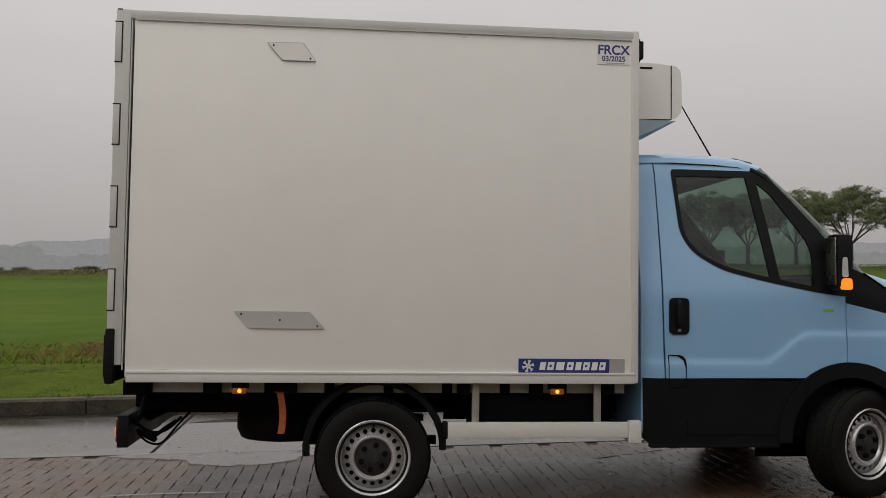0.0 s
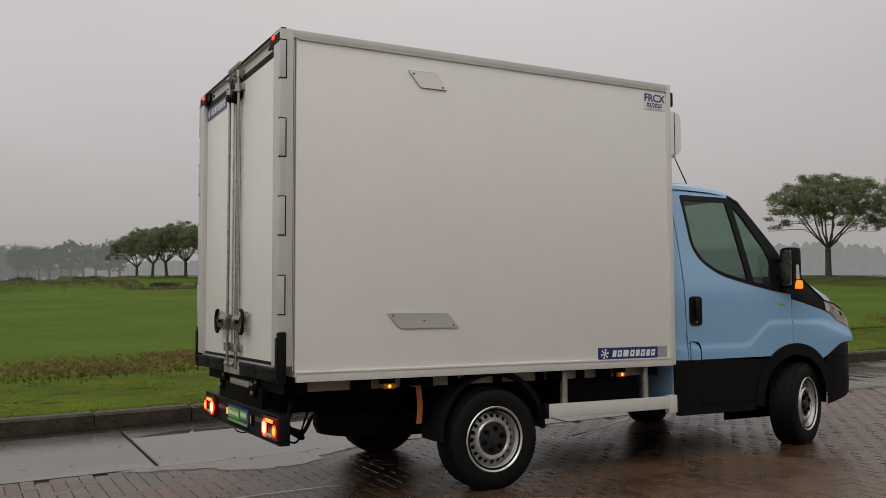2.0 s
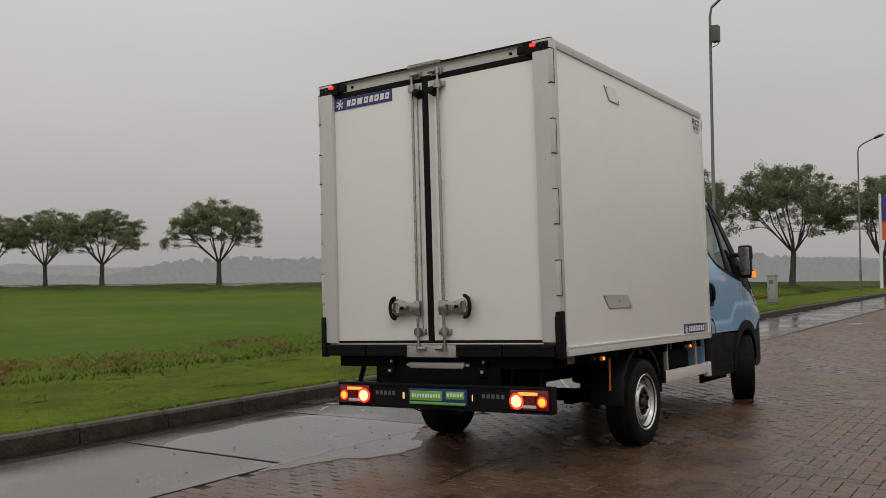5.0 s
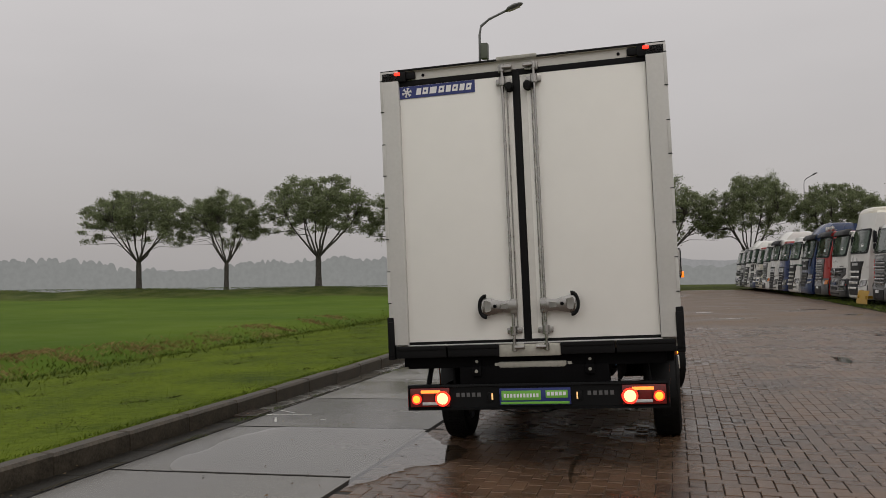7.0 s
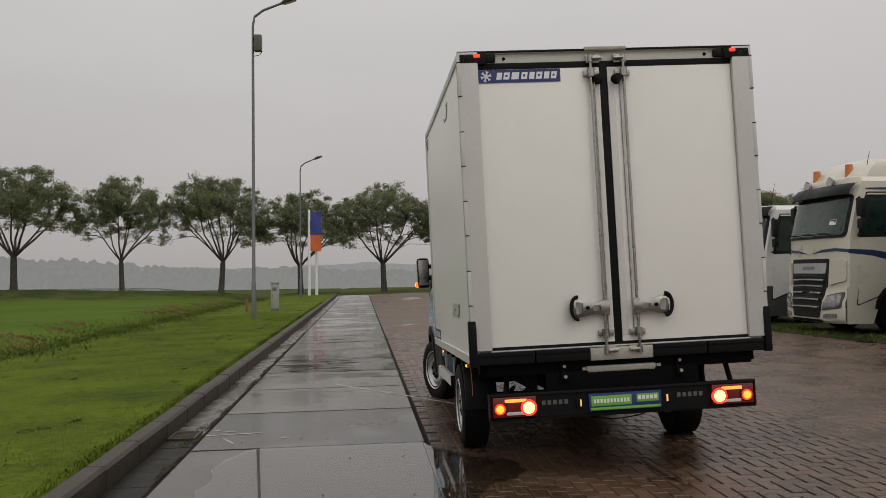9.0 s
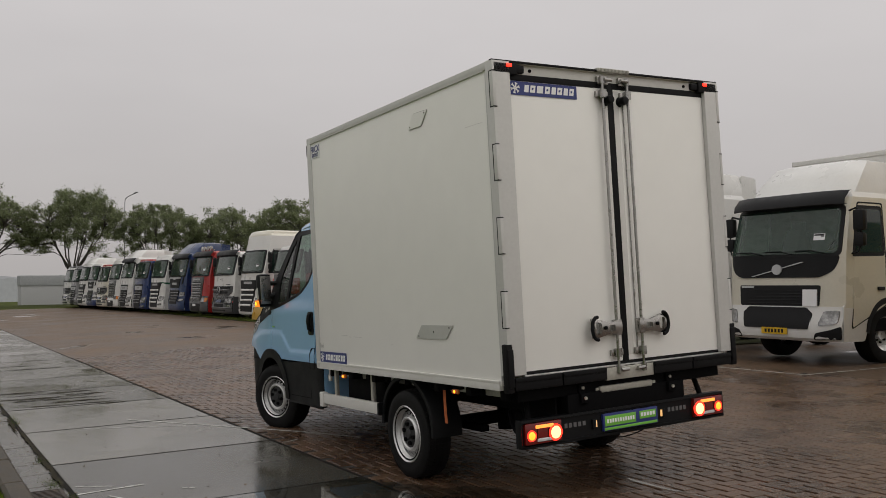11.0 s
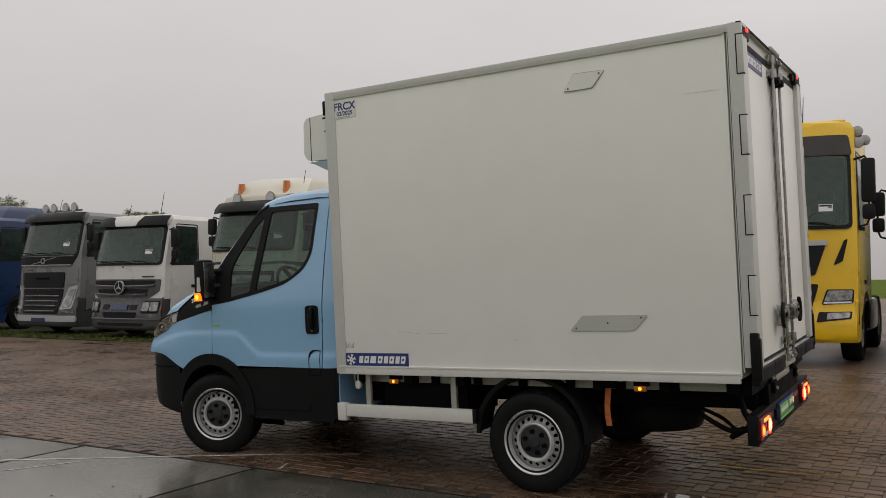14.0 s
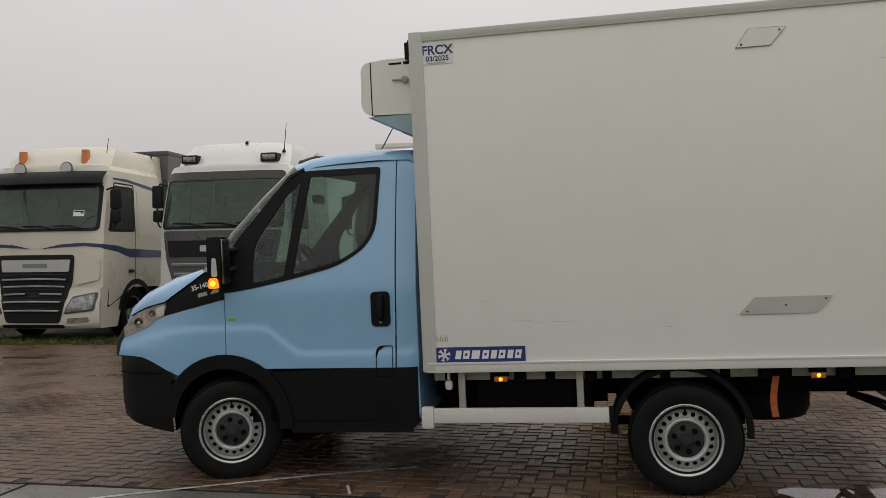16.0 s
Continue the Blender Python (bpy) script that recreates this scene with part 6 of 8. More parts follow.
def face_dark(fp, bar, t, bp, main, sk):
    """Dark grey wide lower face under the windscreen, with a few broad slats."""
    g = fp("grille", [(-0.62, 0.72), (0.62, 0.72), (0.86, 1.45), (0.93, 1.98), (-0.93, 1.98), (-0.86, 1.45)], T_GREY, 0.012, r=0.06)
    fp("grille_header", [(-0.80, 1.50), (0.80, 1.50), (0.84, 1.80), (-0.84, 1.80)], T_DARK, 0.022, parent=g)
    fp("maker_mark", [(-0.28, 1.60), (0.28, 1.60), (0.28, 1.71), (-0.28, 1.71)], T_SILVER, 0.035, parent=g, r=0.02)
    for k in range(4):
        bar(1.36 - 0.17 * k, 0.74 - 0.05 * k, T_MID, g, 0.05, 0.06)
    fp("headlight", [(0.66, 0.58), (0.95, 0.62), (0.96, 0.90), (0.74, 0.84)], T_LAMP, 0.02, True, bp, 0.05)
    fp("bumper_intake", [(-0.50, sk + 0.06), (0.50, sk + 0.06), (0.54, 0.60), (-0.54, 0.60)], T_DARK, 0.014, parent=bp)
    for s in (1, -1):
        pod = part("roof_lamp", bx(bmesh.new(), -0.82, -0.47, s * 0.62, s * 0.95, 3.25, 3.41, 0.03), T_DARK, t)
        part("lamp_lens", bx(bmesh.new(), -0.48, -0.462, s * 0.66, s * 0.91, 3.28, 3.38, 0.012), T_LAMP, pod)


def face_star(fp, bar, t, bp, main, sk):
    """Dark grey two-row grille with a large ringed emblem over a dark grey steel bumper with twin lamps."""
    g = fp("grille", [(-0.74, 0.98), (0.74, 0.98), (0.93, 1.14), (0.95, 1.43), (-0.95, 1.43), (-0.93, 1.14)], T_GREY, 0.020, r=0.05, thick=0.05)
    for z0, z1, k in ((1.29, 1.40, 0.82), (1.09, 1.19, 0.68)):
        fp("grille_slot", [(-k, z0), (k, z0), (k + 0.05, z1), (-k - 0.05, z1)], T_DARK, 0.027, parent=g, r=0.03)
    bar(1.245, 0.86, T_GREY, g, 0.075, 0.07, -0.04)
    bar(1.045, 0.70, T_GREY, g, 0.06, 0.06, -0.04)
    ring = [(0.125 * math.cos(a), 1.24 + 0.155 * math.sin(a)) for a in np.linspace(0, 6.283, 29)[:-1]]
    em = fp("emblem", ring, T_SILVER, 0.105, parent=g, r=0.001, thick=0.05, words="round bright emblem")
    fp("emblem_field", [(0.108 * math.cos(a), 1.24 + 0.134 * math.sin(a)) for a in np.linspace(0, 6.283, 29)[:-1]], T_DARK, 0.110, parent=em, r=0.001)
    for a in (90, 210, 330):
        c, s = math.cos(radians(a)), math.sin(radians(a))
        fp("emblem_arm", [(-0.018 * s, 1.24 + 0.022 * c), (0.018 * s, 1.24 - 0.022 * c), (0.112 * c, 1.24 + 0.139 * s)], T_SILVER, 0.118, parent=em, r=0.001)
    fp("maker_mark", [(0.55, 1.475), (0.82, 1.475), (0.82, 1.51), (0.55, 1.51)], T_GREY, 0.012, r=0.01)
    fp("small_mark", [(-0.02, 1.70), (0.02, 1.70), (0.02, 1.745), (-0.02, 1.745)], T_GREY, 0.012, r=0.01)
    for s in (1, -1):
        b = fp("lamp_bezel", [(s * 0.60, 0.62), (s * 0.95, 0.62), (s * 0.96, 0.92), (s * 0.62, 0.92)], T_DARK, 0.014, parent=bp, r=0.04)
        fp("headlight", [(s * 0.63, 0.67), (s * 0.78, 0.67), (s * 0.78, 0.89), (s * 0.64, 0.89)], T_LAMP, 0.030, parent=b, r=0.03)
        fp("headlight", [(s * 0.80, 0.67), (s * 0.94, 0.67), (s * 0.94, 0.89), (s * 0.80, 0.89)], T_LAMP, 0.030, parent=b, r=0.03)
        fp("fog_lamp", [(s * 0.72, 0.52), (s * 0.90, 0.52), (s * 0.90, 0.60), (s * 0.72, 0.60)], T_LAMP, 0.020, parent=bp, r=0.02)
        fp("side_slot", [(s * 0.30, 0.70), (s * 0.48, 0.70), (s * 0.48, 0.82), (s * 0.30, 0.82)], T_DARK, 0.016, parent=bp, r=0.02)
        fp("side_marker", [(s * 0.985, 0.70), (s * 0.998, 0.70), (s * 0.998, 0.76), (s * 0.985, 0.76)], LENS_RED, 0.02, parent=bp, r=0.004)
    fp("bumper_intake", [(-0.44, 0.50), (0.44, 0.50), (0.48, 0.64), (-0.48, 0.64)], T_DARK, 0.014, parent=bp)
    fp("blank_plate", [(-0.24, 0.70), (0.24, 0.70), (0.24, 0.82), (-0.24, 0.82)], T_NAVY, 0.035, parent=bp, r=0.01)
    bar(0.47, 0.96, T_GREY, bp, 0.035, 0.05)
    fp("foot_slot", [(-0.62, sk + 0.10), (0.62, sk + 0.10), (0.66, sk + 0.17), (-0.66, sk + 0.17)], T_DARK, 0.012, parent=bp, r=0.02)


def face_iron(fp, bar, t, bp, main, sk):
    """Black band with a slanted bright rib, tall black mesh grille, upright silver-framed lamps, silver bumper strip."""
    b = fp("windscreen_apron", [(-0.84, 1.84), (0.84, 1.84), (0.96, 2.10), (-0.96, 2.10)], T_DARK, 0.030, r=0.05, thick=0.05)
    bar(2.06, 0.90, T_SILVER, b, 0.05, 0.018)
    bar(1.825, 0.84, T_SILVER, b, 0.05, 0.030)
    fp("slanted_rib", [(-0.42, 1.85), (-0.37, 1.85), (0.44, 2.03), (0.39, 2.03)], T_SILVER, 0.042, parent=b, r=0.006)
    rg = fp("round_mark", [(0.07 * math.cos(a), 1.94 + 0.075 * math.sin(a)) for a in np.linspace(0, 6.283, 17)[:-1]], T_SILVER, 0.048, parent=b, r=0.001)
    fp("mark_field", [(0.045 * math.cos(a), 1.94 + 0.05 * math.sin(a)) for a in np.linspace(0, 6.283, 17)[:-1]], T_DARK, 0.052, parent=rg, r=0.001)
    fp("maker_mark", [(-0.60, 1.685), (-0.36, 1.685), (-0.36, 1.72), (-0.60, 1.72)], T_GREY, 0.014, r=0.006)
    g = fp("grille", [(-0.66, 1.23), (0.66, 1.23), (0.68, 1.64), (-0.68, 1.64)], T_DARK, 0.022, r=0.04, thick=0.04)
    for k in range(9):
        bar(1.60 - 0.042 * k, 0.62, T_DARK, g, 0.022, 0.014)
    fp("grille_slot", [(-0.22, 1.45), (0.22, 1.45), (0.20, 1.50), (-0.20, 1.50)], CHASSIS, 0.046, parent=g, r=0.02)
    lo = fp("lower_grille", [(-0.56, 0.55), (0.56, 0.55), (0.66, 1.20), (-0.66, 1.20)], T_DARK, 0.022, parent=t, r=0.05, thick=0.04)
    for z, k in ((1.02, 0.56), (0.88, 0.56), (0.76, 0.52), (0.62, 0.50)):
        bar(z, k, T_GREY, lo, 0.045, 0.045, 0.02)
    for k in range(7):
        bar(1.15 - 0.085 * k, 0.56 - 0.01 * k, T_DARK, lo, 0.03, 0.014)
    for s in (1, -1):
        z = fp("lamp_bezel", [(s * 0.64, 0.66), (s * 0.90, 0.70), (s * 0.97, 1.30), (s * 0.80, 1.24), (s * 0.70, 0.96)], T_SILVER, 0.020, parent=bp, r=0.03)
        fp("headlight", [(s * 0.68, 0.71), (s * 0.87, 0.74), (s * 0.94, 1.20), (s * 0.84, 1.17), (s * 0.76, 0.95)], T_LAMP, 0.034, parent=z, r=0.03)
        fp("fog_lamp", [(s * 0.64, 0.57), (s * 0.94, 0.58), (s * 0.94, 0.66), (s * 0.66, 0.65)], T_LAMP, 0.020, parent=bp, r=0.02)
        fp("cheek_panel", [(s * 0.72, 1.30), (s * 0.97, 1.36), (s * 0.97, 1.78), (s * 0.74, 1.74)], main, 0.018, r=0.05)
    fp("bumper_strip", [(-0.98, sk + 0.14), (0.98, sk + 0.14), (0.98, sk + 0.30), (-0.98, sk + 0.30)], T_SILVER, 0.030, parent=bp, r=0.04, thick=0.05)
    fp("blank_plate", [(-0.26, sk + 0.12), (0.20, sk + 0.12), (0.20, sk + 0.23), (-0.26, sk + 0.23)], T_NAVY, 0.040, parent=bp, r=0.01)


def face_lion(fp, bar, t, bp, main, sk, slats=None):
    """Black upper grille under a bright bowed strip, black lower intake narrowing downward, stacked slim lamps."""
    g = fp("grille", [(-0.53, 1.37), (0.53, 1.37), (0.66, 1.85), (-0.66, 1.85)], T_DARK, 0.018, r=0.04, thick=0.04)
    fp("bright_strip", [(-0.68, 1.825), (-0.15, 1.82), (-0.09, 1.765), (0.09, 1.765), (0.15, 1.82), (0.68, 1.825), (0.68, 1.90), (-0.68, 1.90)], T_SILVER, 0.036, parent=g, r=0.012)
    for k in (-0.19, 0.0, 0.19):
        fp("maker_mark", [(k - 0.08, 1.52), (k + 0.08, 1.52), (k + 0.07, 1.63), (k - 0.07, 1.63)], T_SILVER, 0.028, parent=g, r=0.01)
    lo = fp("lower_grille", [(-0.42, 0.55), (0.42, 0.55), (0.57, 1.24), (-0.57, 1.24)], T_DARK, 0.018, parent=t, r=0.04, thick=0.04)
    for k in range(4):
        bar(0.70 + 0.14 * k, 0.42 + 0.03 * k, slats or T_GREY, lo, 0.035, 0.045)
    for s in (1, -1):
        b = fp("lamp_bezel", [(s * 0.60, 0.93), (s * 0.95, 0.95), (s * 0.96, 1.16), (s * 0.66, 1.16)], T_DARK, 0.014, parent=bp, r=0.03)
        fp("headlight", [(s * 0.63, 0.985), (s * 0.935, 1.0), (s * 0.945, 1.145), (s * 0.68, 1.145)], T_LAMP, 0.028, parent=b, r=0.02)
        fp("day_lamp", [(s * 0.62, 0.945), (s * 0.93, 0.955), (s * 0.93, 0.98), (s * 0.63, 0.975)], T_SILVER, 0.026, parent=b, r=0.008)
        f = fp("fog_bezel", [(s * 0.55, 0.67), (s * 0.93, 0.72), (s * 0.94, 0.83), (s * 0.57, 0.82)], T_DARK, 0.014, parent=bp, r=0.02)
        fp("fog_lamp", [(s * 0.66, 0.71), (s * 0.91, 0.74), (s * 0.92, 0.82), (s * 0.67, 0.81)], T_LAMP, 0.024, parent=f, r=0.02)
        fp("cheek_slot", [(s * 0.74, 1.52), (s * 0.84, 1.58), (s * 0.90, 1.92), (s * 0.86, 1.90)], T_DARK, 0.014, r=0.02)
        fp("cheek_panel", [(s * 0.62, 0.60), (s * 0.97, 0.62), (s * 0.97, 1.34), (s * 0.74, 1.30), (s * 0.63, 1.20)], main, 0.008, r=0.03)
    for k in (-0.25, 0.25):
        fp("tow_cover", [(k - 0.10, 0.44), (k + 0.10, 0.44), (k + 0.08, 0.49), (k - 0.08, 0.49)], main, 0.016, parent=bp, r=0.02)


def face_lion_signed(fp, bar, t, bp, main, sk):
    """The same face with a slanted dealer sign, a blank plate and a yellow square on its grilles."""
    face_lion(fp, bar, t, bp, main, sk, T_DARK)
    sg = fp("dealer_sign", [(-0.30, 1.02), (-0.22, 1.08), (0.16, 0.72), (0.08, 0.66)], STICKER_WHITE, 0.10, parent=bp, r=0.01)
    fp("sign_field", [(-0.285, 1.022), (-0.225, 1.065), (0.145, 0.718), (0.085, 0.675)], SHOP_GREEN, 0.104, parent=sg, r=0.01)
    fp("blank_plate", [(-0.20, 0.74), (0.24, 0.74), (0.24, 0.83), (-0.20, 0.83)], T_NAVY, 0.07, parent=bp, r=0.01)
    fp("yellow_square", [(-0.50, 1.46), (-0.33, 1.46), (-0.33, 1.67), (-0.50, 1.67)], T_YELLOW, 0.03, r=0.01)


def face_town(fp, bar, t, bp, main, sk):
    """Black band with a slanted rib under the windscreen, black grille box and dark bumper corners."""
    b = fp("windscreen_apron", [(-0.70, 1.46), (0.70, 1.46), (0.88, 1.58), (0.95, 1.84), (-0.95, 1.84), (-0.88, 1.58)], T_DARK, 0.016, r=0.10)
    fp("slanted_rib", [(-0.48, 1.48), (-0.42, 1.48), (0.46, 1.72), (0.40, 1.72)], T_SILVER, 0.032, parent=b, r=0.006)
    fp("round_mark", [(0.085 * math.cos(a), 1.60 + 0.09 * math.sin(a)) for a in np.linspace(0, 6.283, 13)[:-1]], T_SILVER, 0.038, parent=b, r=0.001)
    g = fp("grille", [(-0.68, 0.98), (0.68, 0.98), (0.70, 1.33), (-0.70, 1.33)], T_DARK, 0.014, r=0.04)
    for k in range(5):
        bar(1.24 - 0.055 * k, 0.52, T_DARK, g, 0.02, 0.02)
    fp("maker_mark", [(-0.66, 1.285), (-0.42, 1.285), (-0.42, 1.32), (-0.66, 1.32)], T_SILVER, 0.022, parent=g, r=0.006)
    fp("paper_sheet", [(0.44, 0.98), (0.66, 0.98), (0.66, 1.26), (0.44, 1.26)], STICKER_WHITE, 0.030, parent=g, r=0.006)
    fp("bumper_intake", [(-0.55, 0.60), (0.55, 0.60), (0.60, 0.86), (0.50, 0.96), (-0.50, 0.96), (-0.60, 0.86)], T_DARK, 0.016, parent=bp)
    fp("headlight", [(0.70, 0.66), (0.94, 0.70), (0.95, 0.92), (0.76, 0.90)], T_LAMP, 0.022, True, bp, 0.04)
    fp("bumper_corner", [(0.62, sk + 0.02), (0.98, sk + 0.04), (0.98, 0.66), (0.86, 0.60), (0.66, 0.54)], T_DARK, 0.012, True, bp, 0.04)


def face_bars(fp, bar, t, bp, main, sk):
    """Black openings parted by broad bars in the paint's colour."""
    g = fp("grille", [(-0.50, sk + 0.14), (0.50, sk + 0.14), (0.60, 1.20), (0.80, 1.66), (-0.80, 1.66), (-0.60, 1.20)], T_DARK, 0.012, r=0.05)
    for k in range(4):
        bar(0.62 + 0.21 * k, 0.50 + 0.03 * k, main, g, 0.06, 0.09)
    fp("maker_mark", [(-0.34, 1.50), (0.34, 1.50), (0.34, 1.60), (-0.34, 1.60)], T_SILVER, 0.03, parent=g, r=0.02)
    fp("headlight", [(0.62, 0.66), (0.94, 0.72), (0.96, 0.96), (0.70, 0.92)], T_LAMP, 0.022, True, bp, 0.04)
    fp("fog_lamp", [(0.60, 0.44), (0.88, 0.46), (0.88, 0.56), (0.62, 0.54)], T_LAMP, 0.016, True, bp, 0.02)


def face_griffin(fp, bar, t, bp, main, sk, cheek=None):
    """Grey grille in two packs of slats between coloured cheeks, over a black bumper."""
    g = fp("grille", [(-0.56, 0.78), (0.56, 0.78), (0.62, 1.45), (0.72, 1.86), (-0.72, 1.86), (-0.62, 1.45)], T_GREY, 0.014, r=0.05)
    for k in range(6):
        z = 0.86 + 0.125 * k + (0.06 if k > 2 else 0)
        fp("grille_slot", [(-0.46, z + 0.035), (0.46, z + 0.035), (0.47, z + 0.085), (-0.47, z + 0.085)], T_DARK, 0.020, parent=g, r=0.02)
        bar(z, 0.54, T_MID, g, 0.06, 0.07)
    fp("maker_mark", [(-0.36, 1.72), (0.36, 1.72), (0.36, 1.79), (-0.36, 1.79)], T_SILVER, 0.03, parent=g, r=0.02)
    if cheek:
        fp("cheek_panel", [(0.64, 0.98), (0.98, 0.98), (0.98, 1.72), (0.80, 1.70), (0.68, 1.45)], cheek, 0.030, True, r=0.06, thick=0.05)
    fp("headlight", [(0.62, 0.70), (0.83, 0.70), (0.83, 0.90), (0.62, 0.90)], T_LAMP, 0.022, True, bp, 0.03)
    fp("turn_lamp", [(0.84, 0.71), (0.96, 0.71), (0.96, 0.90), (0.84, 0.90)], LENS_AMBER, 0.030, True, bp, 0.02)
    fp("bumper_intake", [(-0.50, sk + 0.06), (0.50, sk + 0.06), (0.52, 0.62), (-0.52, 0.62)], T_DARK, 0.014, parent=bp)
    fp("blank_plate", [(-0.24, 0.50), (0.10, 0.50), (0.10, 0.60), (-0.24, 0.60)], STICKER_WHITE, 0.024, parent=bp, r=0.01)


def face_griffin_red(fp, bar, t, bp, main, sk):
    """The grey slatted face between red cheeks."""
    face_griffin(fp, bar, t, bp, main, sk, T_ORANGE)


def parked(x, y=-8.6, yaw=90.0):
    return pose(x, y, ground_z(x, y), 0, 0, yaw)


yellow = lorry(parked(0.05, -7.8), "bright yellow tractor unit with black grille and dark tinted visor band", T_YELLOW, 3.77, ws=(2.12, 3.20), brow=0.33, deep=2.25, wide=2.44, skirt=0.36, face=face_lion_signed, antennas=((-0.62, 0.42, 3.74, 0.50), (-0.66, -0.22, 3.74, 0.40)))
part("roof_light_bar", box(-0.95, -0.60, -0.62, 0.28, 3.75, 3.86, 0.045), T_YELLOW, yellow, "yellow roof light bar")
part("roof_light_bar", box(-1.15, -0.85, 0.42, 1.02, 3.75, 3.85, 0.045), T_YELLOW, yellow, "yellow roof light bar")
part("roof_marker", box(-0.47, -0.43, 0.66, 0.78, 3.62, 3.645, 0.008), T_SILVER, yellow)
for dx, dy, dz in ((-0.75, 1.20, 3.62), (-0.75, 1.30, 3.47), (-0.95, 1.22, 3.50), (-0.60, 1.22, 3.42)):
    horn = part("corner_lamp", lathe(bmesh.new(), [(0.0, -0.10), (0.05, -0.08), (0.085, 0.0), (0.08, 0.03), (0.0, 0.04)], (dx, dy, dz), 16, "x"), CHROME, yellow, "round chrome work lamp")
    part("lamp_stalk", tube(bmesh.new(), [(dx - 0.05, dy, dz), (dx - 0.08, 1.06, dz - 0.06)], 0.015, 6), T_YELLOW, horn)
lorry(parked(-2.75, -8.9), "dark green box lorry with black grille", T_GREEN, 2.95, ws=(1.95, 2.75), visor=True, cargo=(1.1, 3.3, 6.0, T_GREEN), face=face_griffin)
lorry(parked(3.95, -8.45), "cream distribution lorry with black visor and tall white box body", T_CREAM, 2.92, ws=(1.86, 2.62), low=T_WHITE, visor=True, fairing=0.58, cargo=(1.15, 3.74, 6.0, TARP), plate=YPLATE, bump_mat=T_WHITE, deep=1.9, wide=2.35, skirt=0.40, roof_mat=T_WHITE, face=face_town)
lorry(parked(7.50, -8.2), "white tractor unit with dark grey lower face and high roof", T_WHITE, 3.22, ws=(2.06, 2.90), fairing=0.45, low=T_WHITE, deep=2.3, skirt=0.26, face=face_dark, brow=0.17, antennas=((-0.75, 0.98, 3.45, 0.55), (-0.85, 0.2, 3.64, 0.07)))
lorry(parked(10.90, -7.8), "cream tractor unit with navy stripes, orange beacons and spot lamps", T_CREAM, 3.28, ws=(2.06, 2.84), visor=True, lamps=True, beacons=True, fairing=0.38, stripe=T_NAVY, roof_stripe=T_NAVY, deep=2.3, cargo=(1.2, 3.75, 5.0, T_GREY), skirt=0.24, face=face_slats, antennas=((-0.75, 0.95, 3.25, 0.55),))
lorry(parked(15.10, -8.0), "white tipper lorry with grey grille and black roof edge", T_WHITE, 3.0, ws=(1.82, 2.68), low=T_GREY, bump_mat=T_GREY, corner_visor=True, deep=1.9, face=face_star, antennas=((-0.70, 0.55, 2.98, 0.62), (-0.80, -0.75, 2.98, 0.35)))
lorry(parked(18.55, -8.3), "dark grey tractor unit with chrome roof spot lamps", T_MID, 3.25, ws=(2.10, 2.94), low=T_GREY, spots=True, visor=True, deep=2.2, bump_mat=T_GREY, face=face_iron, antennas=((-0.9, -0.6, 3.22, 0.45),))
lorry(parked(22.65, -8.4), "dark blue tractor unit with roof spot lamps", T_NAVY, 3.30, ws=(2.05, 2.90), spots=True, visor=True, fairing=0.35, deep=2.3, face=face_lion)
kinds = [
    (T_WHITE, "white lorry with red cheeks, grey grille and black bumper", dict(top=2.95, ws=(1.95, 2.75), side_mat=T_ORANGE, bump_mat=T_GREY, low=T_GREY, face=face_griffin_red)),
    (T_WHITE, "white high-roof tractor unit", dict(top=3.62, ws=(2.0, 2.85), fairing=0.12, roof_mat=T_CREAM, face=face_bars)),
    (T_WHITE, "white lorry with black visor and low roof", dict(top=2.95, ws=(1.95, 2.75), low=T_GREY, bump_mat=T_GREY, visor=True, face=face_star)),
    (T_RED, "dark red lorry with chrome roof lamps", dict(top=3.1, ws=(1.95, 2.8), spots=True, bump_mat=T_GREY, visor=True, face=face_griffin)),
    (T_NAVY, "dark blue tractor unit with high roof", dict(top=3.1, ws=(1.95, 2.8), fairing=0.55, visor=True, face=face_lion)),
    (T_WHITE, "white lorry with green trim", dict(top=3.1, ws=(1.95, 2.8), stripe=T_GREEN, face=face_bars)),
    (T_BLUE, "blue and red lorry", dict(top=3.0, ws=(1.95, 2.8), roof_mat=T_RED, face=face_slats)),
    (T_WHITE, "white tractor unit with dark grille", dict(top=3.2, ws=(2.0, 2.85), fairing=0.45, visor=True, face=face_slats)),
    (T_WHITE, "white lorry with dark windscreen", dict(top=3.1, ws=(1.95, 2.8), face=face_griffin)),
    (T_CREAM, "cream lorry with red roof", dict(top=2.9, ws=(1.85, 2.7), roof_mat=T_RED, face=face_star)),
    (T_WHITE, "white and blue lorry", dict(top=3.0, ws=(1.95, 2.8), low=T_BLUE, face=face_lion)),
    (T_WHITE, "white high-roof lorry at the end of the row", dict(top=3.1, ws=(1.95, 2.8), fairing=0.4, face=face_bars)),
    (T_MID, "grey lorry at the end of the row", dict(top=3.0, ws=(1.9, 2.7), face=face_slats)),
    (T_WHITE, "white lorry with grey roof closing the row", dict(top=3.0, ws=(1.9, 2.7), roof_mat=T_GREY, face=face_star)),
]
for x, (material, words, more) in zip((26.6, 30.0, 33.2, 36.3, 39.6, 42.9, 46.0, 49.0, 51.8, 54.6, 57.2, 59.8, 62.3, 64.7), kinds):
    lorry(parked(x, -8.35 + 0.06 * (x - 22), 93), words, material, **more)


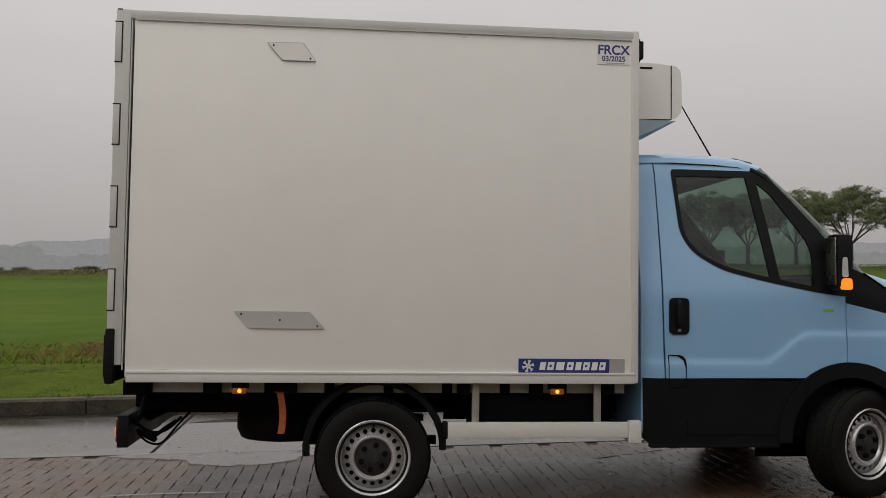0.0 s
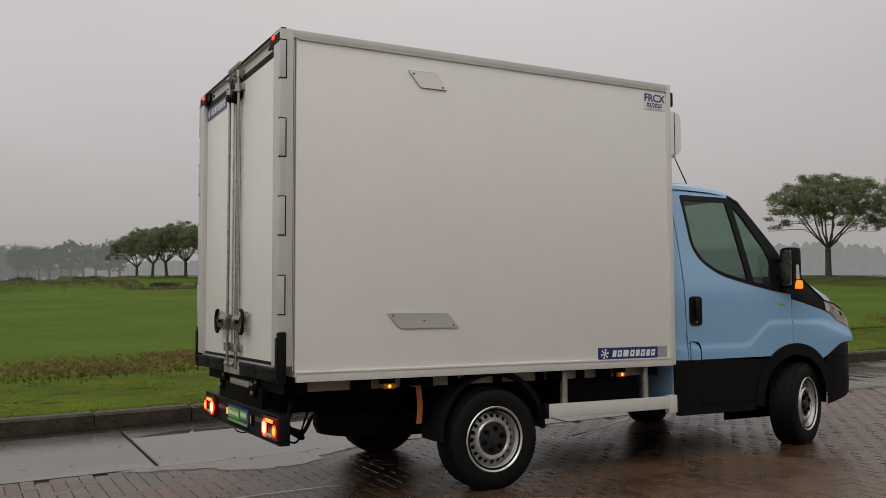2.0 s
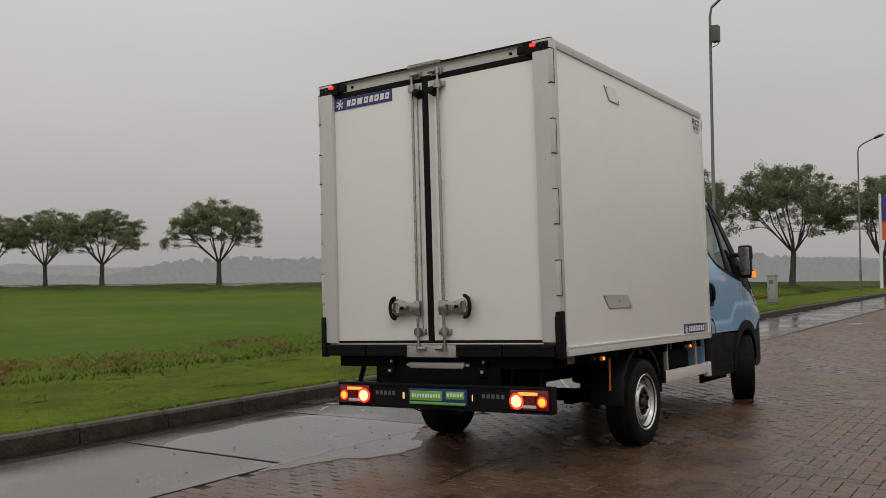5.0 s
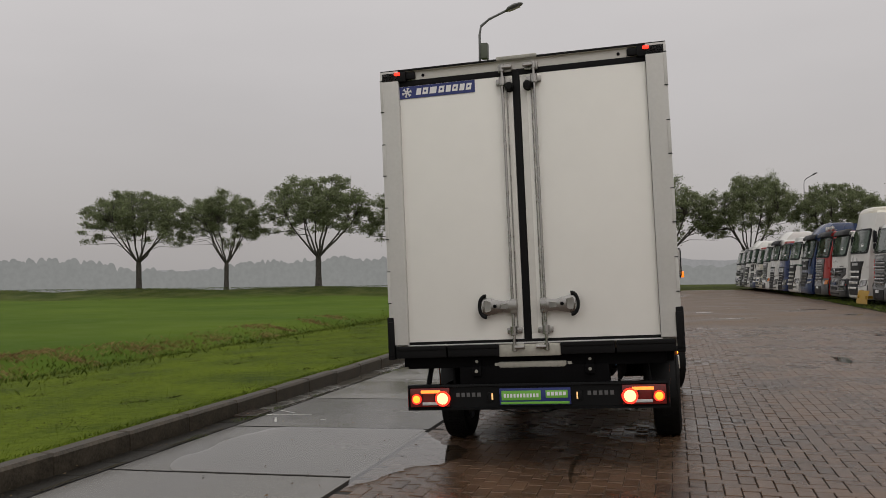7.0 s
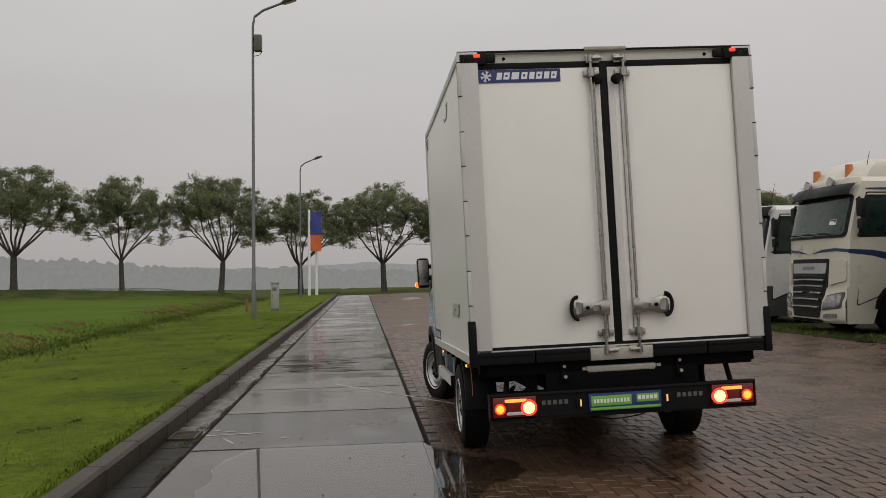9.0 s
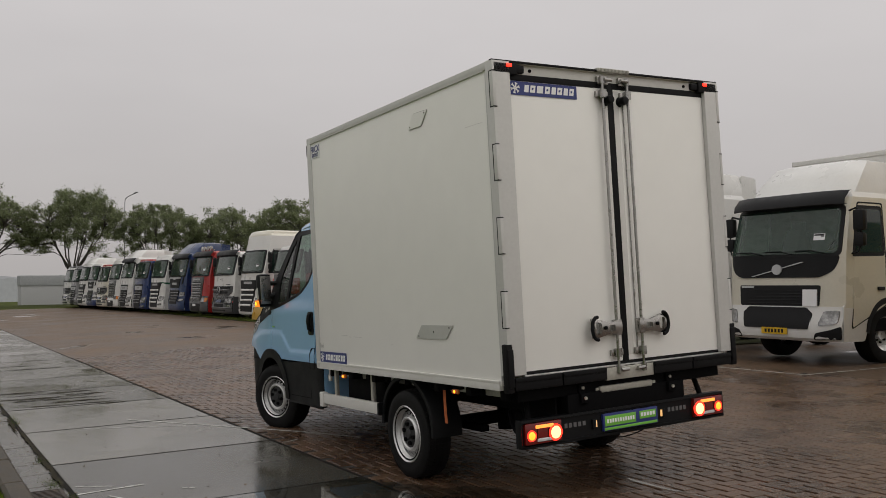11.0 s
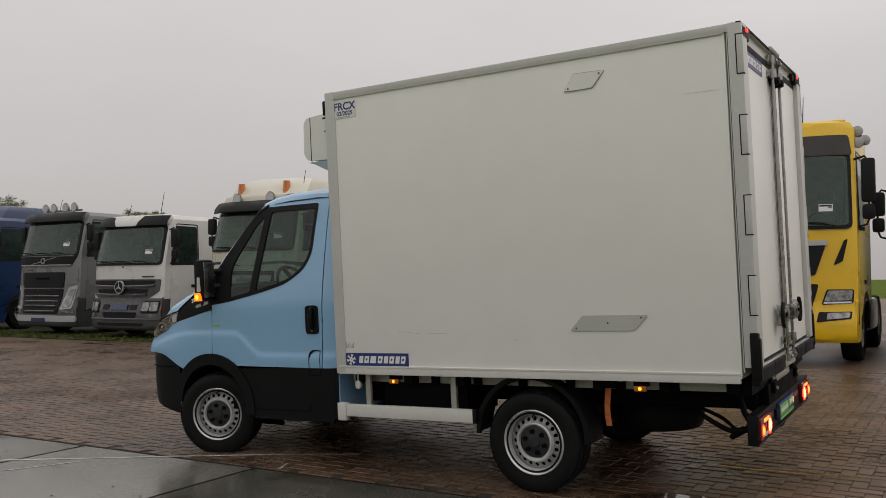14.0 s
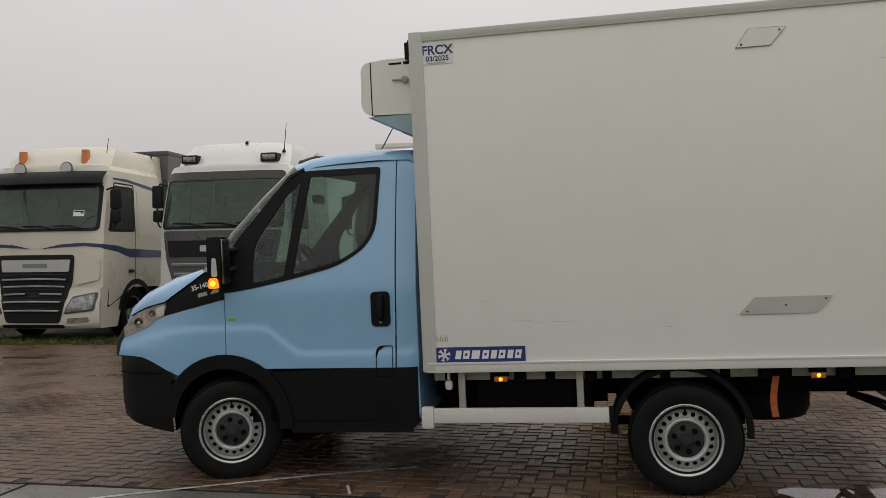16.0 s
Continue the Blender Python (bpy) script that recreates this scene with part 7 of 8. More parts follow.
# a yellow implement left between two of them
PLOUGH = paint("implement_yellow", (0.42, 0.24, 0.012), 0.5)
pl = thing("plough", pose(28.5, -7.9, ground_z(28.5, -7.9), 0, 0, 8), "small worn yellow plough blade standing between parked lorries", "plough")
part("blade", sheet([[(x, 0.10 * math.cos(3 * z) + 0.02 * x, z) for x in np.linspace(-0.55, 0.55, 6)] for z in np.linspace(0.05, 0.55, 6)]), PLOUGH, pl)
part("frame", bx(bx(bmesh.new(), -0.45, -0.35, -0.6, 0.10, 0.25, 0.36, 0.01), 0.35, 0.45, -0.6, 0.10, 0.25, 0.36, 0.01), PLOUGH, pl)
part("lift_arm", tube(bmesh.new(), [(0.5, -0.05, 0.3), (0.58, -0.2, 0.75), (0.75, -0.3, 1.05)], [0.05, 0.05, 0.035], 8), PLOUGH, pl)
for x in (-0.4, 0.4):
    part("support_foot", tube(bmesh.new(), [(x, -0.5, 0.0), (x, -0.5, 0.32)], 0.03, 8), T_DARK, pl)

# ---- trees ----
# bark and leaf base colours are lightened to stand for the haze
BARK = mat("bark", (0.080, 0.072, 0.062), 0.9, var=0.4, scale=4, fine=30, bump=0.6, bump_scale=20)
HAZED_LEAF = mat("haze_lightened_leaf", (0.228, 0.252, 0.145), 0.8, var=0.3, scale=0.5, fine=4, col2=(0.25, 0.29, 0.155), rand=0.5, spec=0.15)


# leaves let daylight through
_n, _l = HAZED_LEAF.node_tree.nodes, HAZED_LEAF.node_tree.links
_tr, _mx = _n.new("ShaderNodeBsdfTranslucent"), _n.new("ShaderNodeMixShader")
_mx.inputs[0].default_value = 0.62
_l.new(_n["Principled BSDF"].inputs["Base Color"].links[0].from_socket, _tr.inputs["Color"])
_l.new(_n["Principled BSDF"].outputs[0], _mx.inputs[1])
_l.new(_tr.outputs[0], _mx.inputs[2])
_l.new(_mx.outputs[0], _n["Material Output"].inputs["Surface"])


def tree(m, seed, label, h=8.4):
    """A roadside tree: short trunk, limbs fanning from one fork, a wide domed crown of small leaf sprays with a drooping rim."""
    rng = random.Random(seed)
    t = thing("tree", m, label, "tree", "row of roadside trees")
    bm = bmesh.new()
    fork = Vector((rng.uniform(-0.1, 0.1), rng.uniform(-0.1, 0.1), h * rng.uniform(0.23, 0.28)))
    tube(bm, [(0, 0, -0.1), (0.0, 0.0, 0.25), fork * 0.5, fork * 0.9, fork * 1.06], [0.30, 0.225, 0.19, 0.19, 0.16], 10, cap=False)
    lean = Vector((rng.uniform(-0.3, 0.3), rng.uniform(-0.3, 0.3), 0))
    R = 0.49 * h
    sprays = []
    for c in range(265):
        a, k = rng.uniform(0, 6.283), math.sqrt(rng.random())
        k *= 0.90 + 0.10 * math.sin(3 * a + seed) + 0.06 * math.sin(7 * a + 2 * seed)
        top = h * (0.55 + 0.44 * math.sqrt(max(0.0, 1 - min(1.0, k) ** 2.0))) * (1 + 0.035 * math.sin(4 * a + 5 * k + seed)) + h * rng.uniform(-0.03, 0.015)
        under = h * (0.59 - 0.20 * k * k)
        z = under + max(0.1, top - under) * rng.random() ** 0.55
        sprays.append((lean + Vector((R * k * math.cos(a), R * k * math.sin(a), z)), rng.uniform(0.26, 0.50)))

    def bough(p0, p3, out, r0, r1, sides, n=8):
        ln = (p3 - p0).length
        p1, p2 = p0 + out * ln * 0.38, p3 - Vector((0, 0, ln * 0.26))
        pts = []
        for k in range(n):
            s = k / (n - 1)
            q = p0 * (1 - s) ** 3 + p1 * 3 * s * (1 - s) ** 2 + p2 * 3 * s * s * (1 - s) + p3 * s**3
            pts.append(q + Vector((rng.gauss(0, 0.03), rng.gauss(0, 0.03), 0)) * min(1, k) * ln * 0.25)
        tube(bm, pts, [r0 + (r1 - r0) * (k / (n - 1)) ** 0.8 for k in range(n)], sides, cap=False)
        return pts

    paths = []
    n = rng.randint(8, 10)
    for k in range(n):
        a = 6.283 * k / n + rng.uniform(-0.3, 0.3)
        reach = rng.choice((0.3, 0.5, 0.65, 0.75)) * R * rng.uniform(0.9, 1.1)
        p3 = lean + Vector((reach * math.cos(a), reach * math.sin(a), h * rng.uniform(0.68, 0.84)))
        out = Vector((math.cos(a) * 0.66, math.sin(a) * 0.66, 0.75)).normalized()
        paths.append(bough(fork, p3, out, rng.uniform(0.060, 0.095), 0.022, 7))
    for o, rr in sprays:
        best = min((((q - o).length + (3.0 if q.z > o.z else 0), q, d) for pt in paths for q, d in zip(pt[2:6], [b - a for a, b in zip(pt[2:6], pt[3:7])])), key=lambda e: e[0])
        bough(best[1], o, best[2].normalized(), 0.026, 0.007, 3, 5)
    part("trunk", bm, BARK, t)
    vs, fs = [], []
    for o, rr in sprays:
        flat = rng.uniform(0.6, 0.9)
        for k in range(int(300 * rr)):
            d = Vector((rng.gauss(0, 1), rng.gauss(0, 1), rng.gauss(0, 1))).normalized()
            r = rr * rng.random() ** 0.45 * rng.choice((0.85, 1.0, 1.0, 1.45))
            q = o + Vector((d.x, d.y, d.z * flat)) * r + Vector((0, 0, -0.16 * r * rng.random()))
            nn = (d + Vector((rng.gauss(0, 0.6), rng.gauss(0, 0.6), rng.gauss(0.6, 0.6)))).normalized()
            u = nn.orthogonal().normalized()
            u.rotate(Matrix.Rotation(rng.uniform(0, 6.28), 3, nn))
            u *= rng.uniform(0.055, 0.088)
            w = nn.cross(u) * rng.uniform(0.6, 0.9)
            i = len(vs)
            vs += [q - u, q - w * 0.7, q + u, q + w * 0.7]
            fs.append((i, i + 1, i + 2, i + 3))
    me = bpy.data.meshes.new("crown")
    me.from_pydata([tuple(v) for v in vs], [], fs)
    me.materials.append(HAZED_LEAF)
    cr = new("crown", me)
    cr.parent = t
    return t


base = [tree(pose(0, 0, 0), 11 + k, "broad roadside tree with open dark green crown and bare forked limbs", 8.2) for k in range(5)]
row = [(58.2, 42.4), (60.2, 35.4), (61.2, 27.5), (64.3, 20.5), (66.4, 13.2), (68.1, 6.9), (71.0, -0.15), (71.0, -7.4), (71.3, -14.2), (71.5, -20.2),
       (71, -26), (71, -33), (71, -40), (71, -48), (71, -57), (50.4, 60.9), (46.0, 72.6), (43.8, 78.6), (41.5, 84.6), (39.5, 90.1), (35.3, 101.2), (33.4, 106.3), (31.4, 111.8), (29.4, 116.9), (27.5, 122.1), (25.6, 127.1), (23.8, 131.8), (23.0, 139), (22.0, 147)]
for k, (x, y) in enumerate(row):
    rng = random.Random(100 + k)
    m = pose(x, y, ground_z(x, y) - 0.05, 0, 0, rng.uniform(0, 360))
    if k < 5:
        base[k].matrix_basis = m
        base[k].scale = ((1.18, 1.18, 1.05), (0.98, 0.98, 1.02), (1.26, 1.26, 1.15), (0.95, 0.95, 1.09), (1.12, 1.12, 1.17))[k]
    else:
        c = copy_thing(base[rng.randrange(5)], m)
        sc = rng.uniform(1.05, 1.22)
        c.scale = (sc, sc, sc * rng.uniform(0.90, 1.0) * (0.85 if k > 14 else 1.0))
        if k in (6, 7, 8):
            c.scale = ((1.26, 1.26, 1.15), (1.05, 1.05, 1.15), (0.98, 0.98, 1.06))[k - 6]

# ---- misty distance: woods, a low hill and sheds so far off that they stand still ----
# distance haze is put into a flat glowing colour, untouched by scene light
def mist(name, col):
    m = bpy.data.materials.new(name)
    m.use_nodes = True
    n, l = m.node_tree.nodes, m.node_tree.links
    b = n["Principled BSDF"]
    b.inputs["Roughness"].default_value = 1.0
    b.inputs["Specular IOR Level"].default_value = 0.0
    no = n.new("ShaderNodeTexNoise")
    no.inputs["Scale"].default_value, no.inputs["Detail"].default_value = 0.5, 3
    co = n.new("ShaderNodeTexCoord")
    l.new(co.outputs["Object"], no.inputs["Vector"])
    r = n.new("ShaderNodeValToRGB")
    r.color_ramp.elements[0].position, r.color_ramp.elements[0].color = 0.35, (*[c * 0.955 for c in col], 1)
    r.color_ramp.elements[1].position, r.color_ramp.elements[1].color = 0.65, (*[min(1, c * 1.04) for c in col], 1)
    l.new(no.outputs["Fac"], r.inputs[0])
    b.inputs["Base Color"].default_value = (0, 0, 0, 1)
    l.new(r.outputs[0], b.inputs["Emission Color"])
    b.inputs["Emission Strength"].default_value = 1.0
    return m


# haze glow for each layer, darker the nearer it stands
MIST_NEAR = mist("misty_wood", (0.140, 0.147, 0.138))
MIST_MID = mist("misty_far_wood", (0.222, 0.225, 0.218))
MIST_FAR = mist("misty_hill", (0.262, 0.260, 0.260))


def far_line(name, label, radius, a0, a1, height, gap, wide, material, seed):
    """A far row of trees standing on the horizon, as a backdrop: many rounded crowns of uneven height over a low hedge."""
    rng = random.Random(seed)
    n = int((a1 - a0) / 0.06)
    hs = [height * (0.30 + 0.10 * noise.noise((k * 0.02, seed, 0))) for k in range(n + 1)]
    k = 0.0
    while k < n:
        grove = noise.noise((k * 0.006, seed, 4))
        tall = height * (0.62 + 0.55 * grove) * rng.uniform(0.8, 1.15)
        w = wide * rng.uniform(0.6, 1.5)
        for i in range(max(0, int(k - w)), min(n, int(k + w)) + 1):
            q = 1 - ((i - k) / w) ** 2
            if q > 0:
                hs[i] = max(hs[i], tall * (0.30 + 0.70 * q**0.45) + 0.12 * rng.uniform(-1, 1))
        k += gap * rng.uniform(0.5, 1.8) * (1.0 if grove > -0.15 else 3.0)
    rows = [[], []]
    for i, hgt in enumerate(hs):
        a = radians(a0 + (a1 - a0) * i / n)
        edge = min(1.0, 12 * min(i, n - i) / n)
        rows[0].append((radius * math.cos(a), radius * math.sin(a), -6))
        rows[1].append((radius * math.cos(a), radius * math.sin(a), max(0.2, hgt * edge)))
    ob = part(name, sheet(rows), material, None, smooth=0)
    return tagged(ob, label, "backdrop", kind="structure")


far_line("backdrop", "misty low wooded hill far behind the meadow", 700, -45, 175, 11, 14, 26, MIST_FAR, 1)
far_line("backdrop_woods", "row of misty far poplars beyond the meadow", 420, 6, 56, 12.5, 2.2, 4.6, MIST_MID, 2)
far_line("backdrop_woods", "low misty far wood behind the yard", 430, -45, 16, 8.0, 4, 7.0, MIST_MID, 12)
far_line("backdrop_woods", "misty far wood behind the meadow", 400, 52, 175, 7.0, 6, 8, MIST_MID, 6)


def far_trees(label, spots, material, seed):
    """Far trees in the mist, trunks and ragged crowns, as one mass; spots give bearing, distance, height and crown's width."""
    rng = random.Random(seed)
    vs, fs = [], []
    for a, dist, h, wide in spots:
        cx, cy = -2 + dist * math.cos(radians(a)), -6.4 + dist * math.sin(radians(a))
        z0, side = -1.0, Vector((math.sin(radians(a)), -math.cos(radians(a)), 0))
        o = Vector((cx, cy, 0))
        lean = rng.uniform(-0.4, 0.4)
        strokes = [(Vector((0, 0, -6)), Vector((lean * 0.3, 0, z0 + 0.45 * h)), 0.32, 0.22)]
        for k in range(5):
            q = rng.uniform(-0.8, 0.8)
            strokes.append((Vector((lean * 0.3, 0, z0 + 0.30 * h)), Vector((lean + q * wide * 0.45, 0, z0 + h * rng.uniform(0.55, 0.75))), 0.16, 0.06))
        for p0, p1, r0, r1 in strokes:
            i = len(vs)
            vs += [o + side * (p0.x - r0) + Vector((0, 0, p0.z)), o + side * (p0.x + r0) + Vector((0, 0, p0.z)), o + side * (p1.x + r1) + Vector((0, 0, p1.z)), o + side * (p1.x - r1) + Vector((0, 0, p1.z))]
            fs.append((i, i + 1, i + 2, i + 3))
        for k in range(24):
            b, q = rng.uniform(0, 6.283), math.sqrt(rng.random())
            bx0, bz0 = lean + q * math.cos(b) * wide * 0.44, z0 + h * (0.62 + 0.30 * q * math.sin(b))
            for _ in range(26):
                d = Vector((rng.gauss(0, 0.55), rng.gauss(0, 0.5), rng.gauss(0, 0.42)))
                c = o + side * (bx0 + d.x) + Vector((math.cos(radians(a)), math.sin(radians(a)), 0)) * d.y + Vector((0, 0, bz0 + d.z))
                t, s = rng.uniform(0, 6.283), rng.uniform(0.16, 0.34)
                u = (side * math.cos(t) + Vector((0, 0, math.sin(t)))) * s
                w = (side * -math.sin(t) + Vector((0, 0, math.cos(t)))) * s * 0.7
                i = len(vs)
                vs += [c - u, c - w, c + u, c + w]
                fs.append((i, i + 1, i + 2, i + 3))
    me = bpy.data.meshes.new("far_trees")
    me.from_pydata([tuple(v) for v in vs], [], fs)
    me.materials.append(material)
    return tagged(new("far_trees", me), label, "trees", kind="stuff")


def bearings(a0, a1, step, seed, dist0, dist1, tall0, tall1, wide):
    """Trees from one bearing to another, the angle each one fills given at both ends in thousandths."""
    rng, out, a = random.Random(seed), [], a0
    while a < a1:
        f = (a - a0) / (a1 - a0)
        d = (dist0 + (dist1 - dist0) * f) * rng.uniform(0.97, 1.03)
        h = d * (tall0 + (tall1 - tall0) * f) / 1000 * rng.uniform(0.92, 1.06)
        out.append((a, d, h, wide * rng.uniform(0.85, 1.2)))
        a += step * rng.uniform(0.75, 1.25)
    return out


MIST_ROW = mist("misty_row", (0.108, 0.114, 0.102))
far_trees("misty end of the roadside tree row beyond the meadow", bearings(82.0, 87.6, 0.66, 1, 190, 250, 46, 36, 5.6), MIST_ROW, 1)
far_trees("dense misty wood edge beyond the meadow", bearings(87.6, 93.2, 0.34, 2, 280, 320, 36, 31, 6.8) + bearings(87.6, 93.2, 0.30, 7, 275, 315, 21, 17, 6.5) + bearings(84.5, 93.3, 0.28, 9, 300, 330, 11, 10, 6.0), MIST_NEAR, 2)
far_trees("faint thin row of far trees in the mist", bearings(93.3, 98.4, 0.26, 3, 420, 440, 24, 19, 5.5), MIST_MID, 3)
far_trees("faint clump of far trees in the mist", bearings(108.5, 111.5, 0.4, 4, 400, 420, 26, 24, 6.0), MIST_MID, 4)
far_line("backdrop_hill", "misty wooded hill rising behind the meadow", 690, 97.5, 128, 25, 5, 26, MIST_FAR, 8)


# ---- lamp posts ----
POST = mat("painted_steel_post", (0.16, 0.165, 0.165), 0.5, metal=0.4, var=0.15, scale=3)


def street_lamp(m, h, label, cabinet=False, arm=1.0):
    t = thing("street_lamp", m, label, "street lamp", "lamp posts beside the yard")
    part("pole", tube(bmesh.new(), [(0, 0, 0), (0, 0, 1.2), (0, 0, 1.25), (0, 0, h - 0.3), (0, -0.08, h), (0, -0.5, h + 0.22), (0, -1.5, h + 0.5)], [0.11, 0.11, 0.085, 0.06, 0.05, 0.045, 0.04], 12), POST, t)
    hd = part("lamp_head", sheet([[(w * math.cos(a), y, z + th * math.sin(a)) for a in np.linspace(0, 2 * math.pi, 11)[:-1]] for y, z, w, th in ((-1.35, h + 0.46, 0.05, 0.04), (-1.5, h + 0.52, 0.14, 0.08), (-1.8, h + 0.60, 0.17, 0.09), (-2.15, h + 0.66, 0.12, 0.06), (-2.25, h + 0.67, 0.02, 0.02))], close=True), POST, t)
    part("lamp_glass", sheet([[(x, y, z) for x in (-0.11, 0.11)] for y, z in ((-1.5, h + 0.44), (-1.8, h + 0.50), (-2.1, h + 0.58))]), LENS_WHITE, hd)
    for ob in (t.children_recursive if arm != 1.0 else ()):
        for v in ob.data.vertices:
            v.co.y *= arm
    if cabinet:
        part("switch_box", box(-0.15, 0.15, -0.29, -0.05, h - 1.15, h - 0.62, 0.02), mat("drab_green_box", (0.10, 0.11, 0.085), 0.6, var=0.15), t)
        part("box_cable", tube(bmesh.new(), [(0, -0.3, h - 1.15), (0, -0.22, h - 1.27), (0, -0.05, h - 1.31)], 0.012, 6), CHASSIS, t)
    return t


street_lamp(pose(22.17, 5.37, -0.05), 10.0, "tall grey steel street lamp with a box near the top", True, arm=0.68)

street_lamp(pose(51.4, 5.8, -0.12), 8.6, "slim grey street lamp beside the grass verge", arm=0.65)
street_lamp(pose(76.2, -12.3, -0.25), 9.4, "far street lamp behind the lorries", arm=0.5)

# ---- cabinet, flag, shed ----
CAB_GREY = mat("cabinet_grey", (0.34, 0.34, 0.32), 0.6, var=0.12)
c = thing("utility_cabinet", pose(29.3, 5.36, ground_z(29.3, 5.36)), "pale grey weathered utility cabinet standing on the verge", "cabinet")
part("cabinet_body", box(-0.20, 0.20, -0.15, 0.15, 0.0, 1.10, 0.02), CAB_GREY, c)
part("cabinet_lid", box(-0.23, 0.23, -0.18, 0.18, 1.10, 1.17, 0.02), CAB_GREY, c)
part("cabinet_plinth", box(-0.22, 0.22, -0.17, 0.17, -0.08, 0.10, 0.01), POST, c)
part("cabinet_door", box(-0.213, -0.197, -0.12, 0.12, 0.16, 1.04, 0.006), CAB_GREY, c)
part("cabinet_vent", box(-0.218, -0.212, -0.08, 0.08, 0.80, 0.94, 0.004), POST, c)
part("cabinet_lock", box(-0.222, -0.212, 0.07, 0.10, 0.55, 0.65, 0.004), POST, c)
for dx, dy in ((-1.2, 0.08), (-0.7, -0.30)):
    mk = thing("marker_post", pose(29.3 + dx, 6.1 - dy, ground_z(29.3, 6.0)), "short reddish marker post in the grass", "marker post", "marker posts beside the cabinet")
    part("post", tube(bmesh.new(), [(0, 0, 0), (0, 0, 0.48), (0, 0, 0.52)], [0.06, 0.055, 0.03], 10), mat("weathered_red", (0.22, 0.07, 0.045), 0.7, var=0.2), mk)
FLAG_BLUE, FLAG_ORANGE = mat("flag_blue", (0.05, 0.06, 0.25), 0.8, var=0.1), mat("flag_orange", (0.62, 0.14, 0.04), 0.8, var=0.1)
for k, (fx, fy) in enumerate(((58.0, 5.62), (58.6, 5.12))):
    f = thing("flag_pole", pose(fx, fy, -0.15), "white flag pole with hanging blue and orange banner", "flag pole", "flag poles at the yard's end")
    part("pole", tube(bmesh.new(), [(0, 0, 0), (0, 0, 6.2 - 2.4 * k), (0, 0, 6.25 - 2.4 * k)], [0.11, 0.08, 0.02], 10), STICKER_WHITE, f)
    if k == 0:
        for z0, z1, fm in ((4.4, 6.1, FLAG_BLUE), (3.2, 4.4, FLAG_ORANGE)):
            part("banner", sheet([[(0.03 * math.sin(3 * z + 5 * y), -0.10 - y, z) for y in np.linspace(0, 0.78, 6)] for z in np.linspace(z0, z1, 8)]), fm, f)
# pale cladding, its colour lightened further to stand for mist
SHED = mat("misty_shed_cladding", (0.36, 0.365, 0.37), 0.8, var=0.06)
w = thing("warehouse", pose(252, -22, -5.7), "long pale grey flat-roofed warehouse in the mist", "warehouse")
part("wall", box(0, 8, -45, 0, 0, 7.2, 0.05), SHED, w)
part("roof_edge", box(-0.2, 8.2, -45.2, 0.2, 7.2, 9.9, 0.05), mat("shed_roof_edge", (0.30, 0.31, 0.32), 0.7), w)



# ---- grass, ditch weeds and dead reeds ----
def tufts(name, label, material, count, spot, tall, wide, bend, seed):
    """Many bent blades as one sheet of stuff; spot() gives each one's foot."""
    rng = random.Random(seed)
    vs, fs = [], []
    for _ in range(count):
        x, y = spot(rng)
        z = ground_z(x, y) - 0.005
        h = tall * rng.uniform(0.5, 1.15)
        a = rng.uniform(0, 6.283)
        c, q = math.cos(a) * wide / 2, math.sin(a) * wide / 2
        b = rng.uniform(0, 6.283)
        ox, oy = math.cos(b) * bend * h * rng.random(), math.sin(b) * bend * h * rng.random()
        i = len(vs)
        vs += [(x - c, y - q, z), (x + c, y + q, z), (x + c * 0.7 + ox * 0.4, y + q * 0.7 + oy * 0.4, z + h * 0.6), (x + ox, y + oy, z + h)]
        fs += [(i, i + 1, i + 2), (i, i + 2, i + 3)]
    me = bpy.data.meshes.new(name)
    me.from_pydata(vs, [], fs)
    me.materials.append(material)
    return tagged(new(name, me), label, "grass", kind="stuff")


def near_kerb(rng):
    return rng.uniform(-9, 26), 3.86 + 4.6 * rng.random() ** 1.1


tufts("verge_grass", "short wet mown grass along the kerb", BLADE, 180000, near_kerb, 0.015, 0.009, 1.2, 3)
tufts("kerb_tuft", "ragged grass hanging over the kerb", BLADE, 14000, lambda r: (lambda x: (x, 3.862 - 0.035 * noise.noise((x * 1.3, 0, 3)) + abs(r.gauss(0, 0.045))))(r.uniform(-10, 40)), 0.034, 0.010, 1.2, 4)
tufts("ditch_weeds", "tall green weeds along the ditch", WEED, 60000, lambda r: (r.uniform(-22, 56), r.gauss(9.6, 0.75)), 0.085, 0.022, 1.4, 5)
REED_SPOTS = [(random.Random(70 + k).uniform(-20, 56), random.Random(170 + k).gauss(11.35, 0.3), random.Random(270 + k).uniform(0.15, 0.7)) for k in range(44)] + [(random.Random(770 + k).uniform(-7, 6), random.Random(870 + k).gauss(11.35, 0.25), 0.5) for k in range(26)]


def reed_heap(rng):
    x, y, r = REED_SPOTS[rng.randrange(len(REED_SPOTS))]
    return x + rng.gauss(0, r), y + rng.gauss(0, 0.26)


tufts("dead_reeds", "heaps of cut brown reeds beside the ditch", DRY, 18000, reed_heap, 0.075, 0.013, 2.4, 6)


def on_dyke(rng):
    y = rng.uniform(12, 140)
    return rng.gauss(66.0, 2.4) - 0.28 * y - 0.09 * max(0, y - 42), y


